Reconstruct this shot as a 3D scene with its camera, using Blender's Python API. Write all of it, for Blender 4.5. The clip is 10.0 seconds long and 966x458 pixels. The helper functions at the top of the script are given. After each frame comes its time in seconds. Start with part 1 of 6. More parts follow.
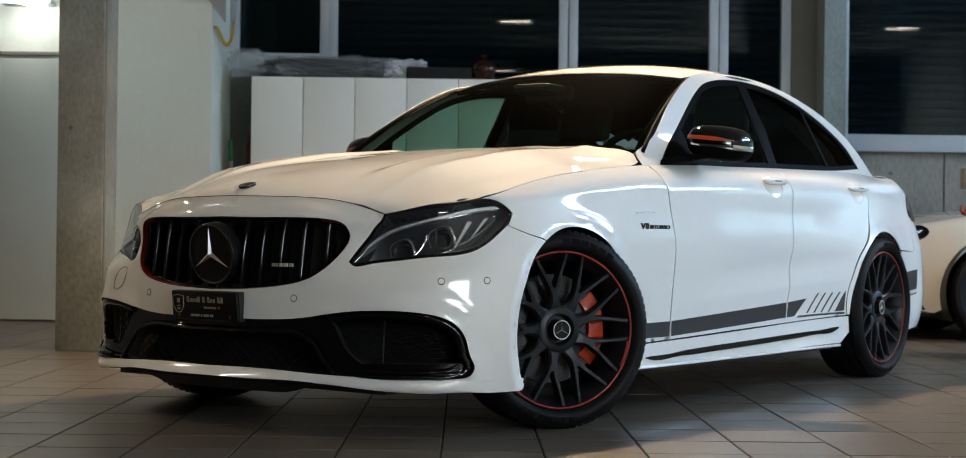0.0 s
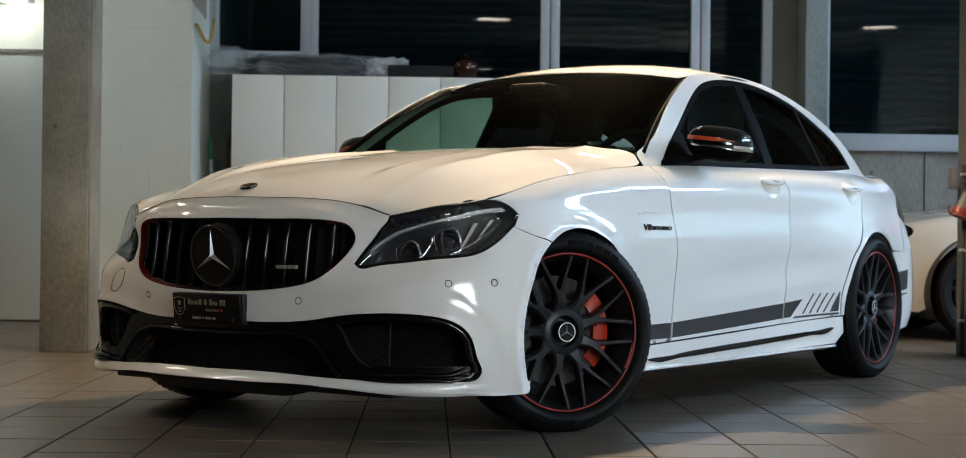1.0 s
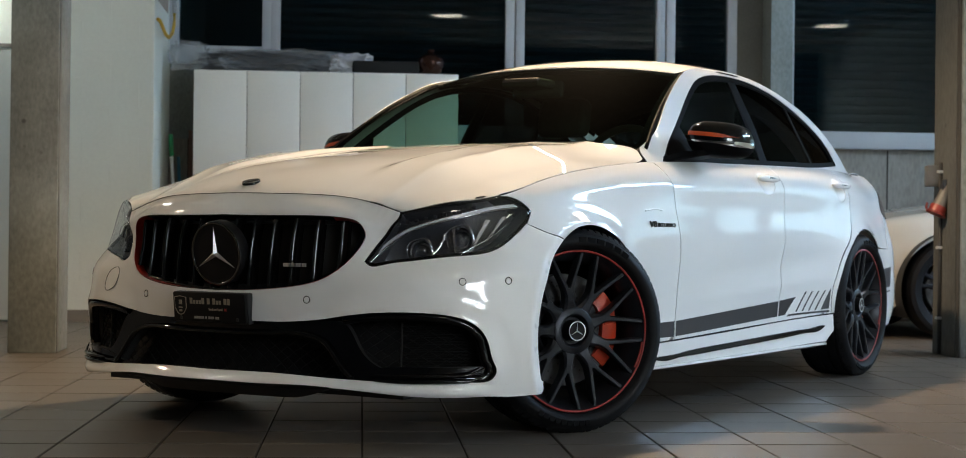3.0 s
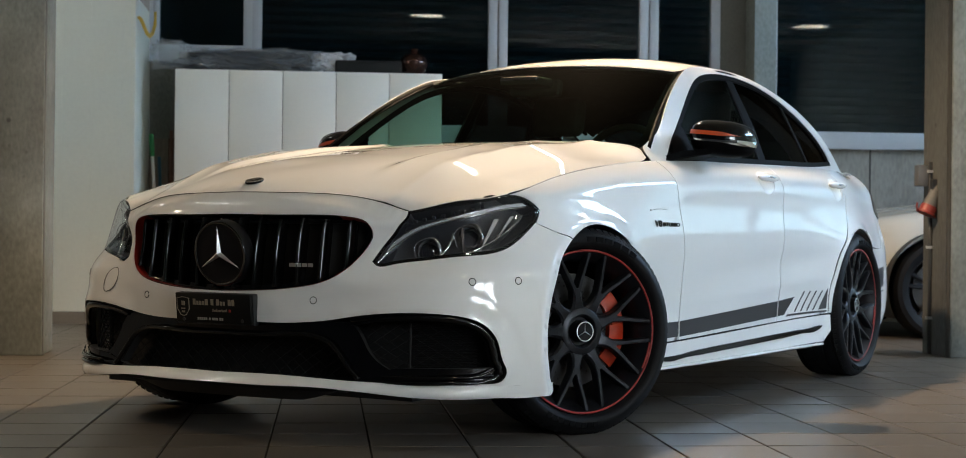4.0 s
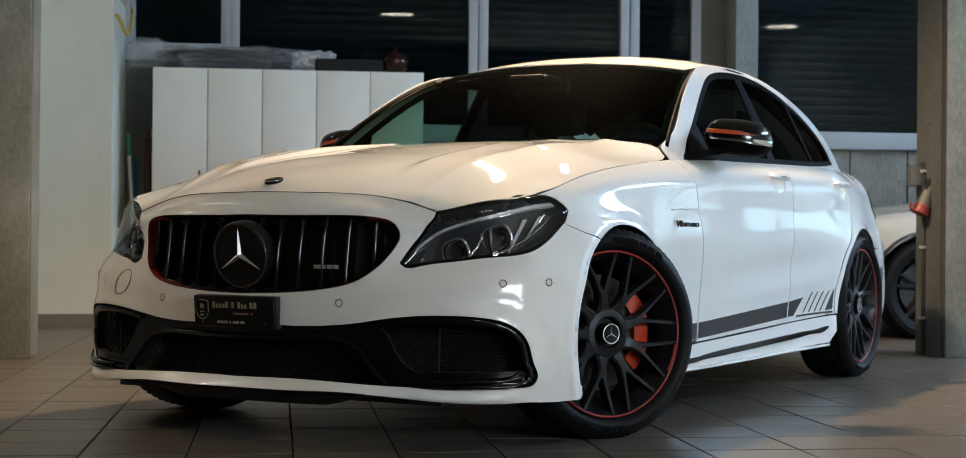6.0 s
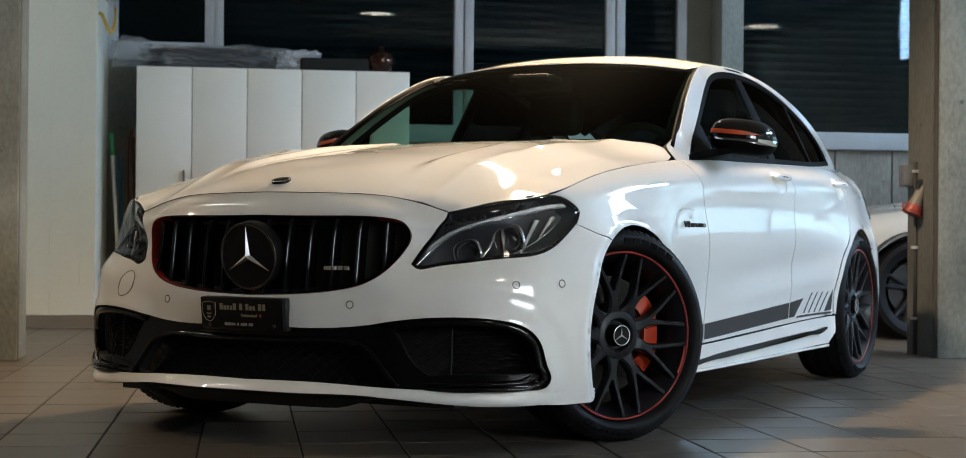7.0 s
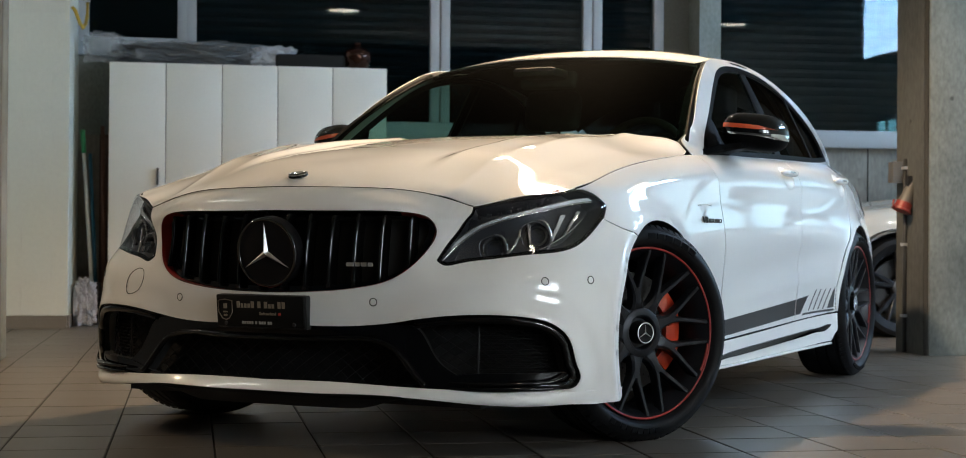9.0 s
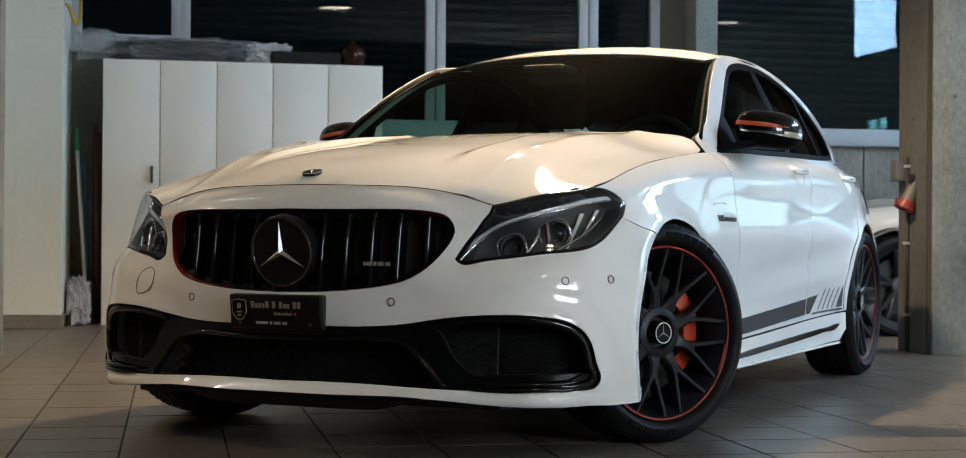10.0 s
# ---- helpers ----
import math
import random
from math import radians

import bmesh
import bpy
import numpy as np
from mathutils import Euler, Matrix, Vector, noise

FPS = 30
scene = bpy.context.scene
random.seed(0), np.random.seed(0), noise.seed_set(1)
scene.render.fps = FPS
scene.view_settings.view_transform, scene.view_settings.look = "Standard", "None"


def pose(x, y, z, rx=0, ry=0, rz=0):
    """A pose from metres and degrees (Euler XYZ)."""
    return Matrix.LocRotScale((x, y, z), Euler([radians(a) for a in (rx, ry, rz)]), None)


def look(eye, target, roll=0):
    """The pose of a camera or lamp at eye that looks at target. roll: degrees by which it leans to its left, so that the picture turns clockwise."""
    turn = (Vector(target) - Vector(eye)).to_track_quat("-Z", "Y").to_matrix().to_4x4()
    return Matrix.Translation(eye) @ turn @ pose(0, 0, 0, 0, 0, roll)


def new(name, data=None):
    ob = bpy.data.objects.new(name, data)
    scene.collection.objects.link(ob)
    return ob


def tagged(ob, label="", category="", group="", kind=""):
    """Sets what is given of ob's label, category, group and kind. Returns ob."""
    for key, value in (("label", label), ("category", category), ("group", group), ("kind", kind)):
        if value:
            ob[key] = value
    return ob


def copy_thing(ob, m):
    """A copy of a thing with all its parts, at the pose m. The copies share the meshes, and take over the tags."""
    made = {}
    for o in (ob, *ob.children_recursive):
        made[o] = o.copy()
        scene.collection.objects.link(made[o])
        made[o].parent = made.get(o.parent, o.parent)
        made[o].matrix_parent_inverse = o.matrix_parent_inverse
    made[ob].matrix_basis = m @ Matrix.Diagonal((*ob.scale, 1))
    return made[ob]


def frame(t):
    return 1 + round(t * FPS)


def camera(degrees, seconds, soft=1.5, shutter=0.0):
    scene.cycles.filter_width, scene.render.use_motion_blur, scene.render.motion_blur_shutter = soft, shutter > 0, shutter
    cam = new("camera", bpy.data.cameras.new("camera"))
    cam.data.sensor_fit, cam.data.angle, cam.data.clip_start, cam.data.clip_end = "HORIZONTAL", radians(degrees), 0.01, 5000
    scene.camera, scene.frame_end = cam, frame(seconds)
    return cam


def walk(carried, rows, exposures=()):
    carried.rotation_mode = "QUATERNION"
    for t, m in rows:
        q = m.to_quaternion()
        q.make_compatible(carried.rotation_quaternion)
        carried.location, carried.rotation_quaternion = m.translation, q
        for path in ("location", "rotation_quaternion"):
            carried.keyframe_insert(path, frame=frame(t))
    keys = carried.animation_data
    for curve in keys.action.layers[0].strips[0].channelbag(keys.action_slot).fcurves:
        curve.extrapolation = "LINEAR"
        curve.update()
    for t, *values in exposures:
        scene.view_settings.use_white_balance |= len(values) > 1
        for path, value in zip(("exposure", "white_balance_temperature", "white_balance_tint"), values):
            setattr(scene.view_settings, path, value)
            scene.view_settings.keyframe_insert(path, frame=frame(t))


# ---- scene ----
cam = camera(33.5, 10.0, 0.9)
cam.data.dof.use_dof, cam.data.dof.focus_distance, cam.data.dof.aperture_fstop = True, 5.0, 6.0
PATH = [
    (0, (3.86, -4.54, 0.636), (2.68, -2.925, 0.649), 0.7),
    (0.5, (3.795, -4.56, 0.646), (2.632, -2.933, 0.657), 0.7),
    (1, (3.723, -4.58, 0.649), (2.579, -2.939, 0.659), 0.7),
    (1.5, (3.663, -4.596, 0.647), (2.535, -2.944, 0.658), 0.7),
    (2, (3.589, -4.605, 0.642), (2.48, -2.941, 0.654), 0.7),
    (2.5, (3.52, -4.615, 0.643), (2.428, -2.939, 0.653), 0.7),
    (4, (3.302, -4.638, 0.635), (2.264, -2.928, 0.646), 0.6),
    (4.5, (3.237, -4.645, 0.633), (2.213, -2.927, 0.645), 0.6),
    (5, (3.174, -4.657, 0.634), (2.163, -2.932, 0.646), 0.5),
    (5.5, (3.11, -4.661, 0.634), (2.111, -2.928, 0.646), 0.5),
    (7, (2.904, -4.681, 0.636), (1.954, -2.921, 0.648), 0.5),
    (7.5, (2.838, -4.685, 0.631), (1.904, -2.916, 0.644), 0.5),
    (8, (2.768, -4.683, 0.628), (1.851, -2.907, 0.641), 0.5),
    (8.5, (2.709, -4.683, 0.625), (1.804, -2.899, 0.638), 0.4),
    (9, (2.644, -4.682, 0.62), (1.753, -2.891, 0.633), 0.4),
    (9.5, (2.581, -4.669, 0.62), (1.7, -2.874, 0.632), 0.4),
    (10, (2.521, -4.667, 0.621), (1.65, -2.866, 0.632), 0.4),
]
EXPOSURES = ((0, 0.0), (4, 0.05), (10, 0.14))
walk(cam, [(t, look(eye, target, roll)) for t, eye, target, roll in PATH], EXPOSURES)

# ---- world and lights ----
ROOM = pose(0, 0, 0, 0, 0, 36.8)          # the hall's own axes: u across, v away


def at_room(u, v, z):
    return ROOM @ Vector((u, v, z))


world = bpy.data.worlds.new("night")
scene.world = world
world.use_nodes = True
world.node_tree.nodes["Background"].inputs[0].default_value = (0.05, 0.12, 0.14, 1)
world.node_tree.nodes["Background"].inputs[1].default_value = 0.04


def lamp(name, kind, u, v, z, power, colour, size=0.2, aim=None):
    data = bpy.data.lights.new(name, kind)
    data.energy, data.color = power, colour
    ob = new(name, data)
    if kind == "AREA":
        data.shape, data.size = "DISK", size
    elif kind == "SPOT":
        data.shadow_soft_size, data.spot_size, data.spot_blend = size, radians(150), 0.6
    else:
        data.shadow_soft_size = size
    target = at_room(*aim) if aim else at_room(u, v, z - 1)
    ob.matrix_world = look(at_room(u, v, z), target)
    return ob


WARM, COOL = (1.0, 0.725, 0.455), (1.0, 0.88, 0.74)
# The first two follow window reflections; the other three are added, unseen fill.
PENDANTS = ((0.92, 1.65, 3.05, 520), (5.07, 2.15, 2.96, 70), (-4.6, 0.65, 3.05, 230), (0.92, -3.6, 3.05, 5), (5.07, -3.4, 3.0, 10))
for u, v, z, watts in PENDANTS:
    lamp("pendant_glow", "SPOT", u, v, z - 0.02, watts, COOL if u > 3 else WARM, 0.07)
TUBE_Z, DAY_STRENGTH = 3.3, 1.5
# Unseen tubes added under the ceiling to brighten the wall and cabinet.
TUBES = ((-2.9, 4.0), (-2.9, 0.6), (1.6, 4.4))

# ---- materials ----


def material(name, colour, rough=0.5, metal=0.0, coat=0.0, spec=0.5):
    m = bpy.data.materials.new(name)
    m.use_nodes = True
    b = m.node_tree.nodes["Principled BSDF"]
    b.inputs["Base Color"].default_value = (*colour, 1)
    b.inputs["Roughness"].default_value = rough
    b.inputs["Metallic"].default_value = metal
    b.inputs["Coat Weight"].default_value = coat
    b.inputs["Coat Roughness"].default_value = 0.02
    b.inputs["Specular IOR Level"].default_value = spec
    return m


def varied(m, scale=4.0, amount=0.25, fine=60.0, bump=0.1, rough=0.0, stretch=(1, 1, 1), per_object=0.0, depth=0.004):
    """Two scales of stain and grain, and a fine relief, on a plain material."""
    t = m.node_tree
    b = t.nodes["Principled BSDF"]
    base = tuple(b.inputs["Base Color"].default_value)
    co = t.nodes.new("ShaderNodeTexCoord")
    mp = t.nodes.new("ShaderNodeMapping")
    mp.inputs["Scale"].default_value = stretch
    t.links.new(co.outputs["Object"], mp.inputs[0])
    big, small = t.nodes.new("ShaderNodeTexNoise"), t.nodes.new("ShaderNodeTexNoise")
    big.inputs["Scale"].default_value, small.inputs["Scale"].default_value = scale, fine
    big.inputs["Detail"].default_value, small.inputs["Detail"].default_value = 6, 3
    mixn = t.nodes.new("ShaderNodeMix")
    mixn.inputs[0].default_value = 0.4
    for n, i in ((big, 2), (small, 3)):
        t.links.new(mp.outputs[0], n.inputs["Vector"])
        t.links.new(n.outputs["Fac"], mixn.inputs[i])
    rng = t.nodes.new("ShaderNodeMapRange")
    rng.inputs["From Min"].default_value, rng.inputs["From Max"].default_value = 0.3, 0.7
    rng.inputs["To Min"].default_value, rng.inputs["To Max"].default_value = 1 - amount, 1 + amount
    t.links.new(mixn.outputs[0], rng.inputs["Value"])
    last = rng.outputs[0]
    if per_object:
        info = t.nodes.new("ShaderNodeObjectInfo")
        r2 = t.nodes.new("ShaderNodeMapRange")
        r2.inputs["To Min"].default_value, r2.inputs["To Max"].default_value = 1 - per_object, 1 + per_object
        t.links.new(info.outputs["Random"], r2.inputs["Value"])
        mu = t.nodes.new("ShaderNodeMath")
        mu.operation = "MULTIPLY"
        t.links.new(last, mu.inputs[0])
        t.links.new(r2.outputs[0], mu.inputs[1])
        last = mu.outputs[0]
    vm = t.nodes.new("ShaderNodeVectorMath")
    vm.operation = "SCALE"
    vm.inputs[0].default_value = base[:3]
    t.links.new(last, vm.inputs["Scale"])
    t.links.new(vm.outputs[0], b.inputs["Base Color"])
    if bump:
        bp = t.nodes.new("ShaderNodeBump")
        bp.inputs["Strength"].default_value, bp.inputs["Distance"].default_value = bump, depth
        t.links.new(mixn.outputs[0], bp.inputs["Height"])
        t.links.new(bp.outputs[0], b.inputs["Normal"])
    if rough:
        r3 = t.nodes.new("ShaderNodeMapRange")
        r0 = b.inputs["Roughness"].default_value
        r3.inputs["To Min"].default_value, r3.inputs["To Max"].default_value = max(0.02, r0 - rough), min(1, r0 + rough)
        t.links.new(big.outputs["Fac"], r3.inputs["Value"])
        t.links.new(r3.outputs[0], b.inputs["Roughness"])
    return m


def glass(name, tint, mix=0.9, rough=0.0, spec_ior=1.5):
    """A thin pane: tinted see-through with a mirror gloss that grows at grazing angles."""
    m = bpy.data.materials.new(name)
    m.use_nodes = True
    t = m.node_tree
    t.nodes.remove(t.nodes["Principled BSDF"])
    tr, gl, mx, fr = (t.nodes.new(k) for k in ("ShaderNodeBsdfTransparent", "ShaderNodeBsdfGlossy", "ShaderNodeMixShader", "ShaderNodeLayerWeight"))
    tr.inputs[0].default_value = (*tint, 1)
    gl.inputs["Roughness"].default_value = rough
    gl.inputs["Color"].default_value = (mix, mix, mix, 1)
    fr.inputs["Blend"].default_value = 0.5
    f0 = ((spec_ior - 1) / (spec_ior + 1)) ** 2
    pw, ma = t.nodes.new("ShaderNodeMath"), t.nodes.new("ShaderNodeMath")
    pw.operation, ma.operation = "POWER", "MULTIPLY_ADD"
    pw.inputs[1].default_value, ma.inputs[1].default_value, ma.inputs[2].default_value = 5.0, 1 - f0, f0
    t.links.new(fr.outputs["Facing"], pw.inputs[0])
    t.links.new(pw.outputs[0], ma.inputs[0])
    t.links.new(ma.outputs[0], mx.inputs[0])
    t.links.new(tr.outputs[0], mx.inputs[1])
    t.links.new(gl.outputs[0], mx.inputs[2])
    t.links.new(mx.outputs[0], t.nodes["Material Output"].inputs[0])
    return m


def emitter(name, colour, strength):
    m = material(name, (0.8, 0.8, 0.8), 0.4)
    b = m.node_tree.nodes["Principled BSDF"]
    b.inputs["Emission Color"].default_value = (*colour, 1)
    b.inputs["Emission Strength"].default_value = strength
    return m


PAINT = varied(material("pearl_white_paint", (0.88, 0.87, 0.845), 0.60, 0.06, 1.0, 0.0), 2.5, .012, 900, 0)
BLACK = material("gloss_black", (0.003, 0.003, 0.0034), 0.03, 0.0, 0.0, 0.42)
SOFTBLACK = varied(material("soft_black_plastic", (0.003, 0.003, 0.0033), 0.55, spec=0.025), 20, 0.2, 300, 0.05)
TRIM = varied(material("matt_black_plastic", (0.012, 0.012, 0.013), 0.55), 20, 0.2, 300, 0.05)
# Near-black for hidden parts and the case, and as shade in gaps and recesses.
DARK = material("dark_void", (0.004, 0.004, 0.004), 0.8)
RUBBER = varied(material("tyre_rubber", (0.006, 0.006, 0.007), 0.58, spec=0.18), 12, 0.25, 140, 0.15)
RIM = varied(material("satin_black_rim", (0.019, 0.021, 0.026), 0.36, 0.55), 9, 0.15, 200, 0.03)
RED = material("red_lacquer", (0.36, 0.022, 0.012), 0.4, 0.0, 0.2)
RIMRED = material("rim_line_red", (0.24, 0.016, 0.012), 0.45)
CALIPER = varied(material("caliper_red", (0.50, 0.036, 0.008), 0.35, 0.0, 0.4), 12, 0.15, 80, 0.05)
CHROME = material("chrome", (0.80, 0.80, 0.80), 0.06, 1.0)
SILVER = material("satin_silver", (0.70, 0.70, 0.69), 0.46, 1.0)
STEEL = varied(material("brake_steel", (0.06, 0.06, 0.062), 0.4, 0.8), 10, 0.25, 120, 0.08)
STRIPE = material("graphite_film", (0.027, 0.024, 0.025), 0.45)
SHIELD = glass("windscreen_glass", (0.46, 0.62, 0.53), 0.006, 0.6)
SIDEGLASS = glass("side_glass", (0.44, 0.60, 0.52), 0.16)
TINTED = glass("tinted_glass", (0.025, 0.027, 0.027), 0.13)
LENS = glass("lamp_lens", (0.9, 0.92, 0.95), 0.9)
PANE = glass("window_pane", (0.40, 0.54, 0.57), 0.55)
CABIN = varied(material("cabin_leather", (0.055, 0.046, 0.038), 0.6, spec=0.12), 20, 0.2, 200, 0.1)
CONCRETE = varied(material("fair_faced_concrete", (0.205, 0.218, 0.200), 0.85), 2.6, 0.42, 55, 0.5, stretch=(1, 1, .55))
STAINED = varied(material("stained_concrete", (0.269, 0.240, 0.204), 0.85), 2.2, 0.38, 45, 0.6, stretch=(1, 1, .35))


def pitted(m, scale=7.0):
    """Air holes and darker blotches of cast concrete."""
    t = m.node_tree
    b = t.nodes["Principled BSDF"]
    old = b.inputs["Base Color"].links[0].from_socket
    co, vo, no = t.nodes.new("ShaderNodeTexCoord"), t.nodes.new("ShaderNodeTexVoronoi"), t.nodes.new("ShaderNodeTexNoise")
    vo.inputs["Scale"].default_value, no.inputs["Scale"].default_value, no.inputs["Detail"].default_value = scale, 1.3, 8
    r, r2 = t.nodes.new("ShaderNodeMapRange"), t.nodes.new("ShaderNodeMapRange")
    r.inputs["From Min"].default_value, r.inputs["From Max"].default_value, r.inputs["To Min"].default_value = .05, .11, .45
    r2.inputs["From Min"].default_value, r2.inputs["From Max"].default_value, r2.inputs["To Min"].default_value = .36, .50, .72
    mu, vm = t.nodes.new("ShaderNodeMath"), t.nodes.new("ShaderNodeVectorMath")
    mu.operation, vm.operation = "MULTIPLY", "SCALE"
    for n in (vo, no):
        t.links.new(co.outputs["Object"], n.inputs["Vector"])
    t.links.new(vo.outputs["Distance"], r.inputs["Value"])
    t.links.new(no.outputs["Fac"], r2.inputs["Value"])
    t.links.new(r.outputs[0], mu.inputs[0])
    t.links.new(r2.outputs[0], mu.inputs[1])
    t.links.new(old, vm.inputs[0])
    t.links.new(mu.outputs[0], vm.inputs["Scale"])
    t.links.new(vm.outputs[0], b.inputs["Base Color"])


pitted(CONCRETE)
pitted(STAINED, 5.0)
WHITEWALL = varied(material("painted_block_wall", (0.74, 0.77, 0.70), 0.75), 1.5, 0.05, 40, 0.25)
PLASTER = varied(material("plaster_pier", (0.135, 0.135, 0.122), 0.85), 2.0, 0.2, 50, 0.3)
# the pier's plaster set darker for the pillar's side, with stains
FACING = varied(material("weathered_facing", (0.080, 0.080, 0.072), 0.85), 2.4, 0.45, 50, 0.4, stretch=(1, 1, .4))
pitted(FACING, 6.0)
FRAMEWHITE = varied(material("window_frame_white", (0.40, 0.415, 0.43), 0.4), 3, 0.06, 60, 0.02)
CABINET = varied(material("cabinet_laminate", (0.82, 0.82, 0.77), 0.45), 1.2, 0.04, 90, 0.02)
SLAT = varied(material("blind_slat", (0.030, 0.056, 0.066), 0.5), 3, 0.15, 60, 0.02)
TILE = varied(material("floor_tile", (0.113, 0.095, 0.077), 0.40), 2.2, 0.16, 90, 0.06, 0.08, per_object=0.07)
GROUT = varied(material("grout", (0.022, 0.019, 0.016), 0.9), 5, 0.2, 80, 0.2)
CEILING = varied(material("ceiling_paint", (0.36, 0.32, 0.26), 0.9), 2, 0.2, 40, 0.3)
WALLGREY = varied(material("dim_wall_paint", (0.11, 0.11, 0.105), 0.8), 2, 0.1, 40, 0.2)
SKIRT = varied(material("skirting_tile", (0.20, 0.18, 0.155), 0.5), 4, 0.12, 80, 0.05)

# ---- mesh helpers ----


def solid(name, verts, faces, mat, parent=None, label="", smooth=False, normals=None):
    """One mesh object from vertices and faces."""
    me = bpy.data.meshes.new(name)
    me.from_pydata([tuple(map(float, v)) for v in verts], [], [tuple(map(int, f)) for f in faces])
    me.update()
    ob = new(name, me)
    me.materials.append(mat)
    if smooth:
        me.polygons.foreach_set("use_smooth", [True] * len(me.polygons))
    if normals is not None:
        me.normals_split_custom_set_from_vertices([tuple(map(float, n)) for n in normals])
    if parent is not None:
        ob.parent = parent
    if label:
        tagged(ob, label)
    return ob


def part(name, bm, mat, parent=None, label="", smooth=False):
    """Links a bmesh as one mesh object."""
    me = bpy.data.meshes.new(name)
    bm.to_mesh(me)
    bm.free()
    me.materials.append(mat)
    ob = new(name, me)
    if smooth:
        me.polygons.foreach_set("use_smooth", [True] * len(me.polygons))
        me.set_sharp_from_angle(angle=radians(38))
    if parent is not None:
        ob.parent = parent
    if label:
        tagged(ob, label)
    return ob


def box_bm(x0, x1, y0, y1, z0, z1, bevel=0.0, seg=2, bm=None):
    bm = bm or bmesh.new()
    c = bmesh.ops.create_cube(bm, size=1.0, matrix=Matrix.LocRotScale(((x0 + x1) / 2, (y0 + y1) / 2, (z0 + z1) / 2), None, (x1 - x0, y1 - y0, z1 - z0)))
    if bevel:
        edges = list({e for v in c["verts"] for e in v.link_edges})
        bmesh.ops.bevel(bm, geom=edges, offset=bevel, segments=seg, affect="EDGES", profile=0.5)
    return bm


def box(name, x0, x1, y0, y1, z0, z1, mat, parent=None, label="", bevel=0.0):
    return part(name, box_bm(x0, x1, y0, y1, z0, z1, bevel), mat, parent, label, bevel > 0)


def revolve(profile, n=48, axis="X", closed=False):
    """A turned shape from (radius, along) pairs."""
    pts, faces = [], []
    m = len(profile)
    for i in range(n):
        a = 2 * math.pi * i / n
        for r, h in profile:
            p = (h, r * math.cos(a), r * math.sin(a)) if axis == "X" else (r * math.cos(a), r * math.sin(a), h)
            pts.append(p)
    for i in range(n):
        for j in range(m if closed else m - 1):
            k = (j + 1) % m
            a, b = i * m + j, i * m + k
            c, d = ((i + 1) % n) * m + k, ((i + 1) % n) * m + j
            faces.append((a, b, c, d))
    return pts, faces


def turned(name, profile, mat, parent=None, label="", n=48, axis="X", closed=False):
    pts, faces = revolve(profile, n, axis, closed)
    bm = bmesh.new()
    vs = [bm.verts.new(p) for p in pts]
    for f in faces:
        try:
            bm.faces.new([vs[i] for i in f])
        except ValueError:
            pass
    bmesh.ops.remove_doubles(bm, verts=bm.verts, dist=1e-5)
    bmesh.ops.recalc_face_normals(bm, faces=bm.faces)
    return part(name, bm, mat, parent, label, True)


def tube(name, pts, radius, mat, parent=None, label="", n=8, closed=False, taper=None):
    """A round bar along points."""
    pts = [Vector(p) for p in pts]
    verts, faces = [], []
    for i, p in enumerate(pts):
        a = pts[i - 1] if (i or closed) else p
        b = pts[(i + 1) % len(pts)] if (i + 1 < len(pts) or closed) else p
        d = (b - a).normalized()
        up = Vector((0, 0, 1)) if abs(d.z) < 0.9 else Vector((1, 0, 0))
        s = d.cross(up).normalized()
        w = s.cross(d)
        r = taper[i] if taper else radius
        for k in range(n):
            q = 2 * math.pi * k / n
            verts.append(p + (s * math.cos(q) + w * math.sin(q)) * r)
    m = len(pts)
    for i in range(m if closed else m - 1):
        for k in range(n):
            j = (i + 1) % m
            faces.append((i * n + k, i * n + (k + 1) % n, j * n + (k + 1) % n, j * n + k))
    if not closed:
        faces += [tuple(range(n))[::-1], tuple(range((m - 1) * n, m * n))]
    return solid(name, verts, faces, mat, parent, label, True)


def thing(name, label, category, m=None, group="", kind=""):
    """An empty at a thing's base that its parts hang from."""
    e = new(name)
    e.empty_display_size = 0.1
    tagged(e, label, category, group, kind)
    if m is not None:
        e.matrix_world = m
    return e


# ---- smooth surfaces ----


def spline_basis(knots):
    """A natural cubic through knots, as weights on the values at the knots."""
    t = np.asarray(knots, float)
    n, h = len(t), np.diff(t)
    a, b = np.eye(n), np.zeros((n, n))
    for i in range(1, n - 1):
        a[i, i - 1:i + 2] = h[i - 1], 2 * (h[i - 1] + h[i]), h[i]
        b[i, i - 1:i + 2] = 6 / h[i - 1], -6 / h[i - 1] - 6 / h[i], 6 / h[i]
    curv = np.linalg.solve(a, b)

    def weights(x):
        x = np.clip(np.asarray(x, float), t[0], t[-1])
        i = np.clip(np.searchsorted(t, x, "right") - 1, 0, n - 2)
        hh = h[i]
        p, q = (t[i + 1] - x) / hh, (x - t[i]) / hh
        w = np.zeros((len(x), n))
        r = np.arange(len(x))
        w[r, i] += p
        w[r, i + 1] += q
        return w + ((p ** 3 - p) * hh ** 2 / 6)[:, None] * curv[i] + ((q ** 3 - q) * hh ** 2 / 6)[:, None] * curv[i + 1]
    return weights


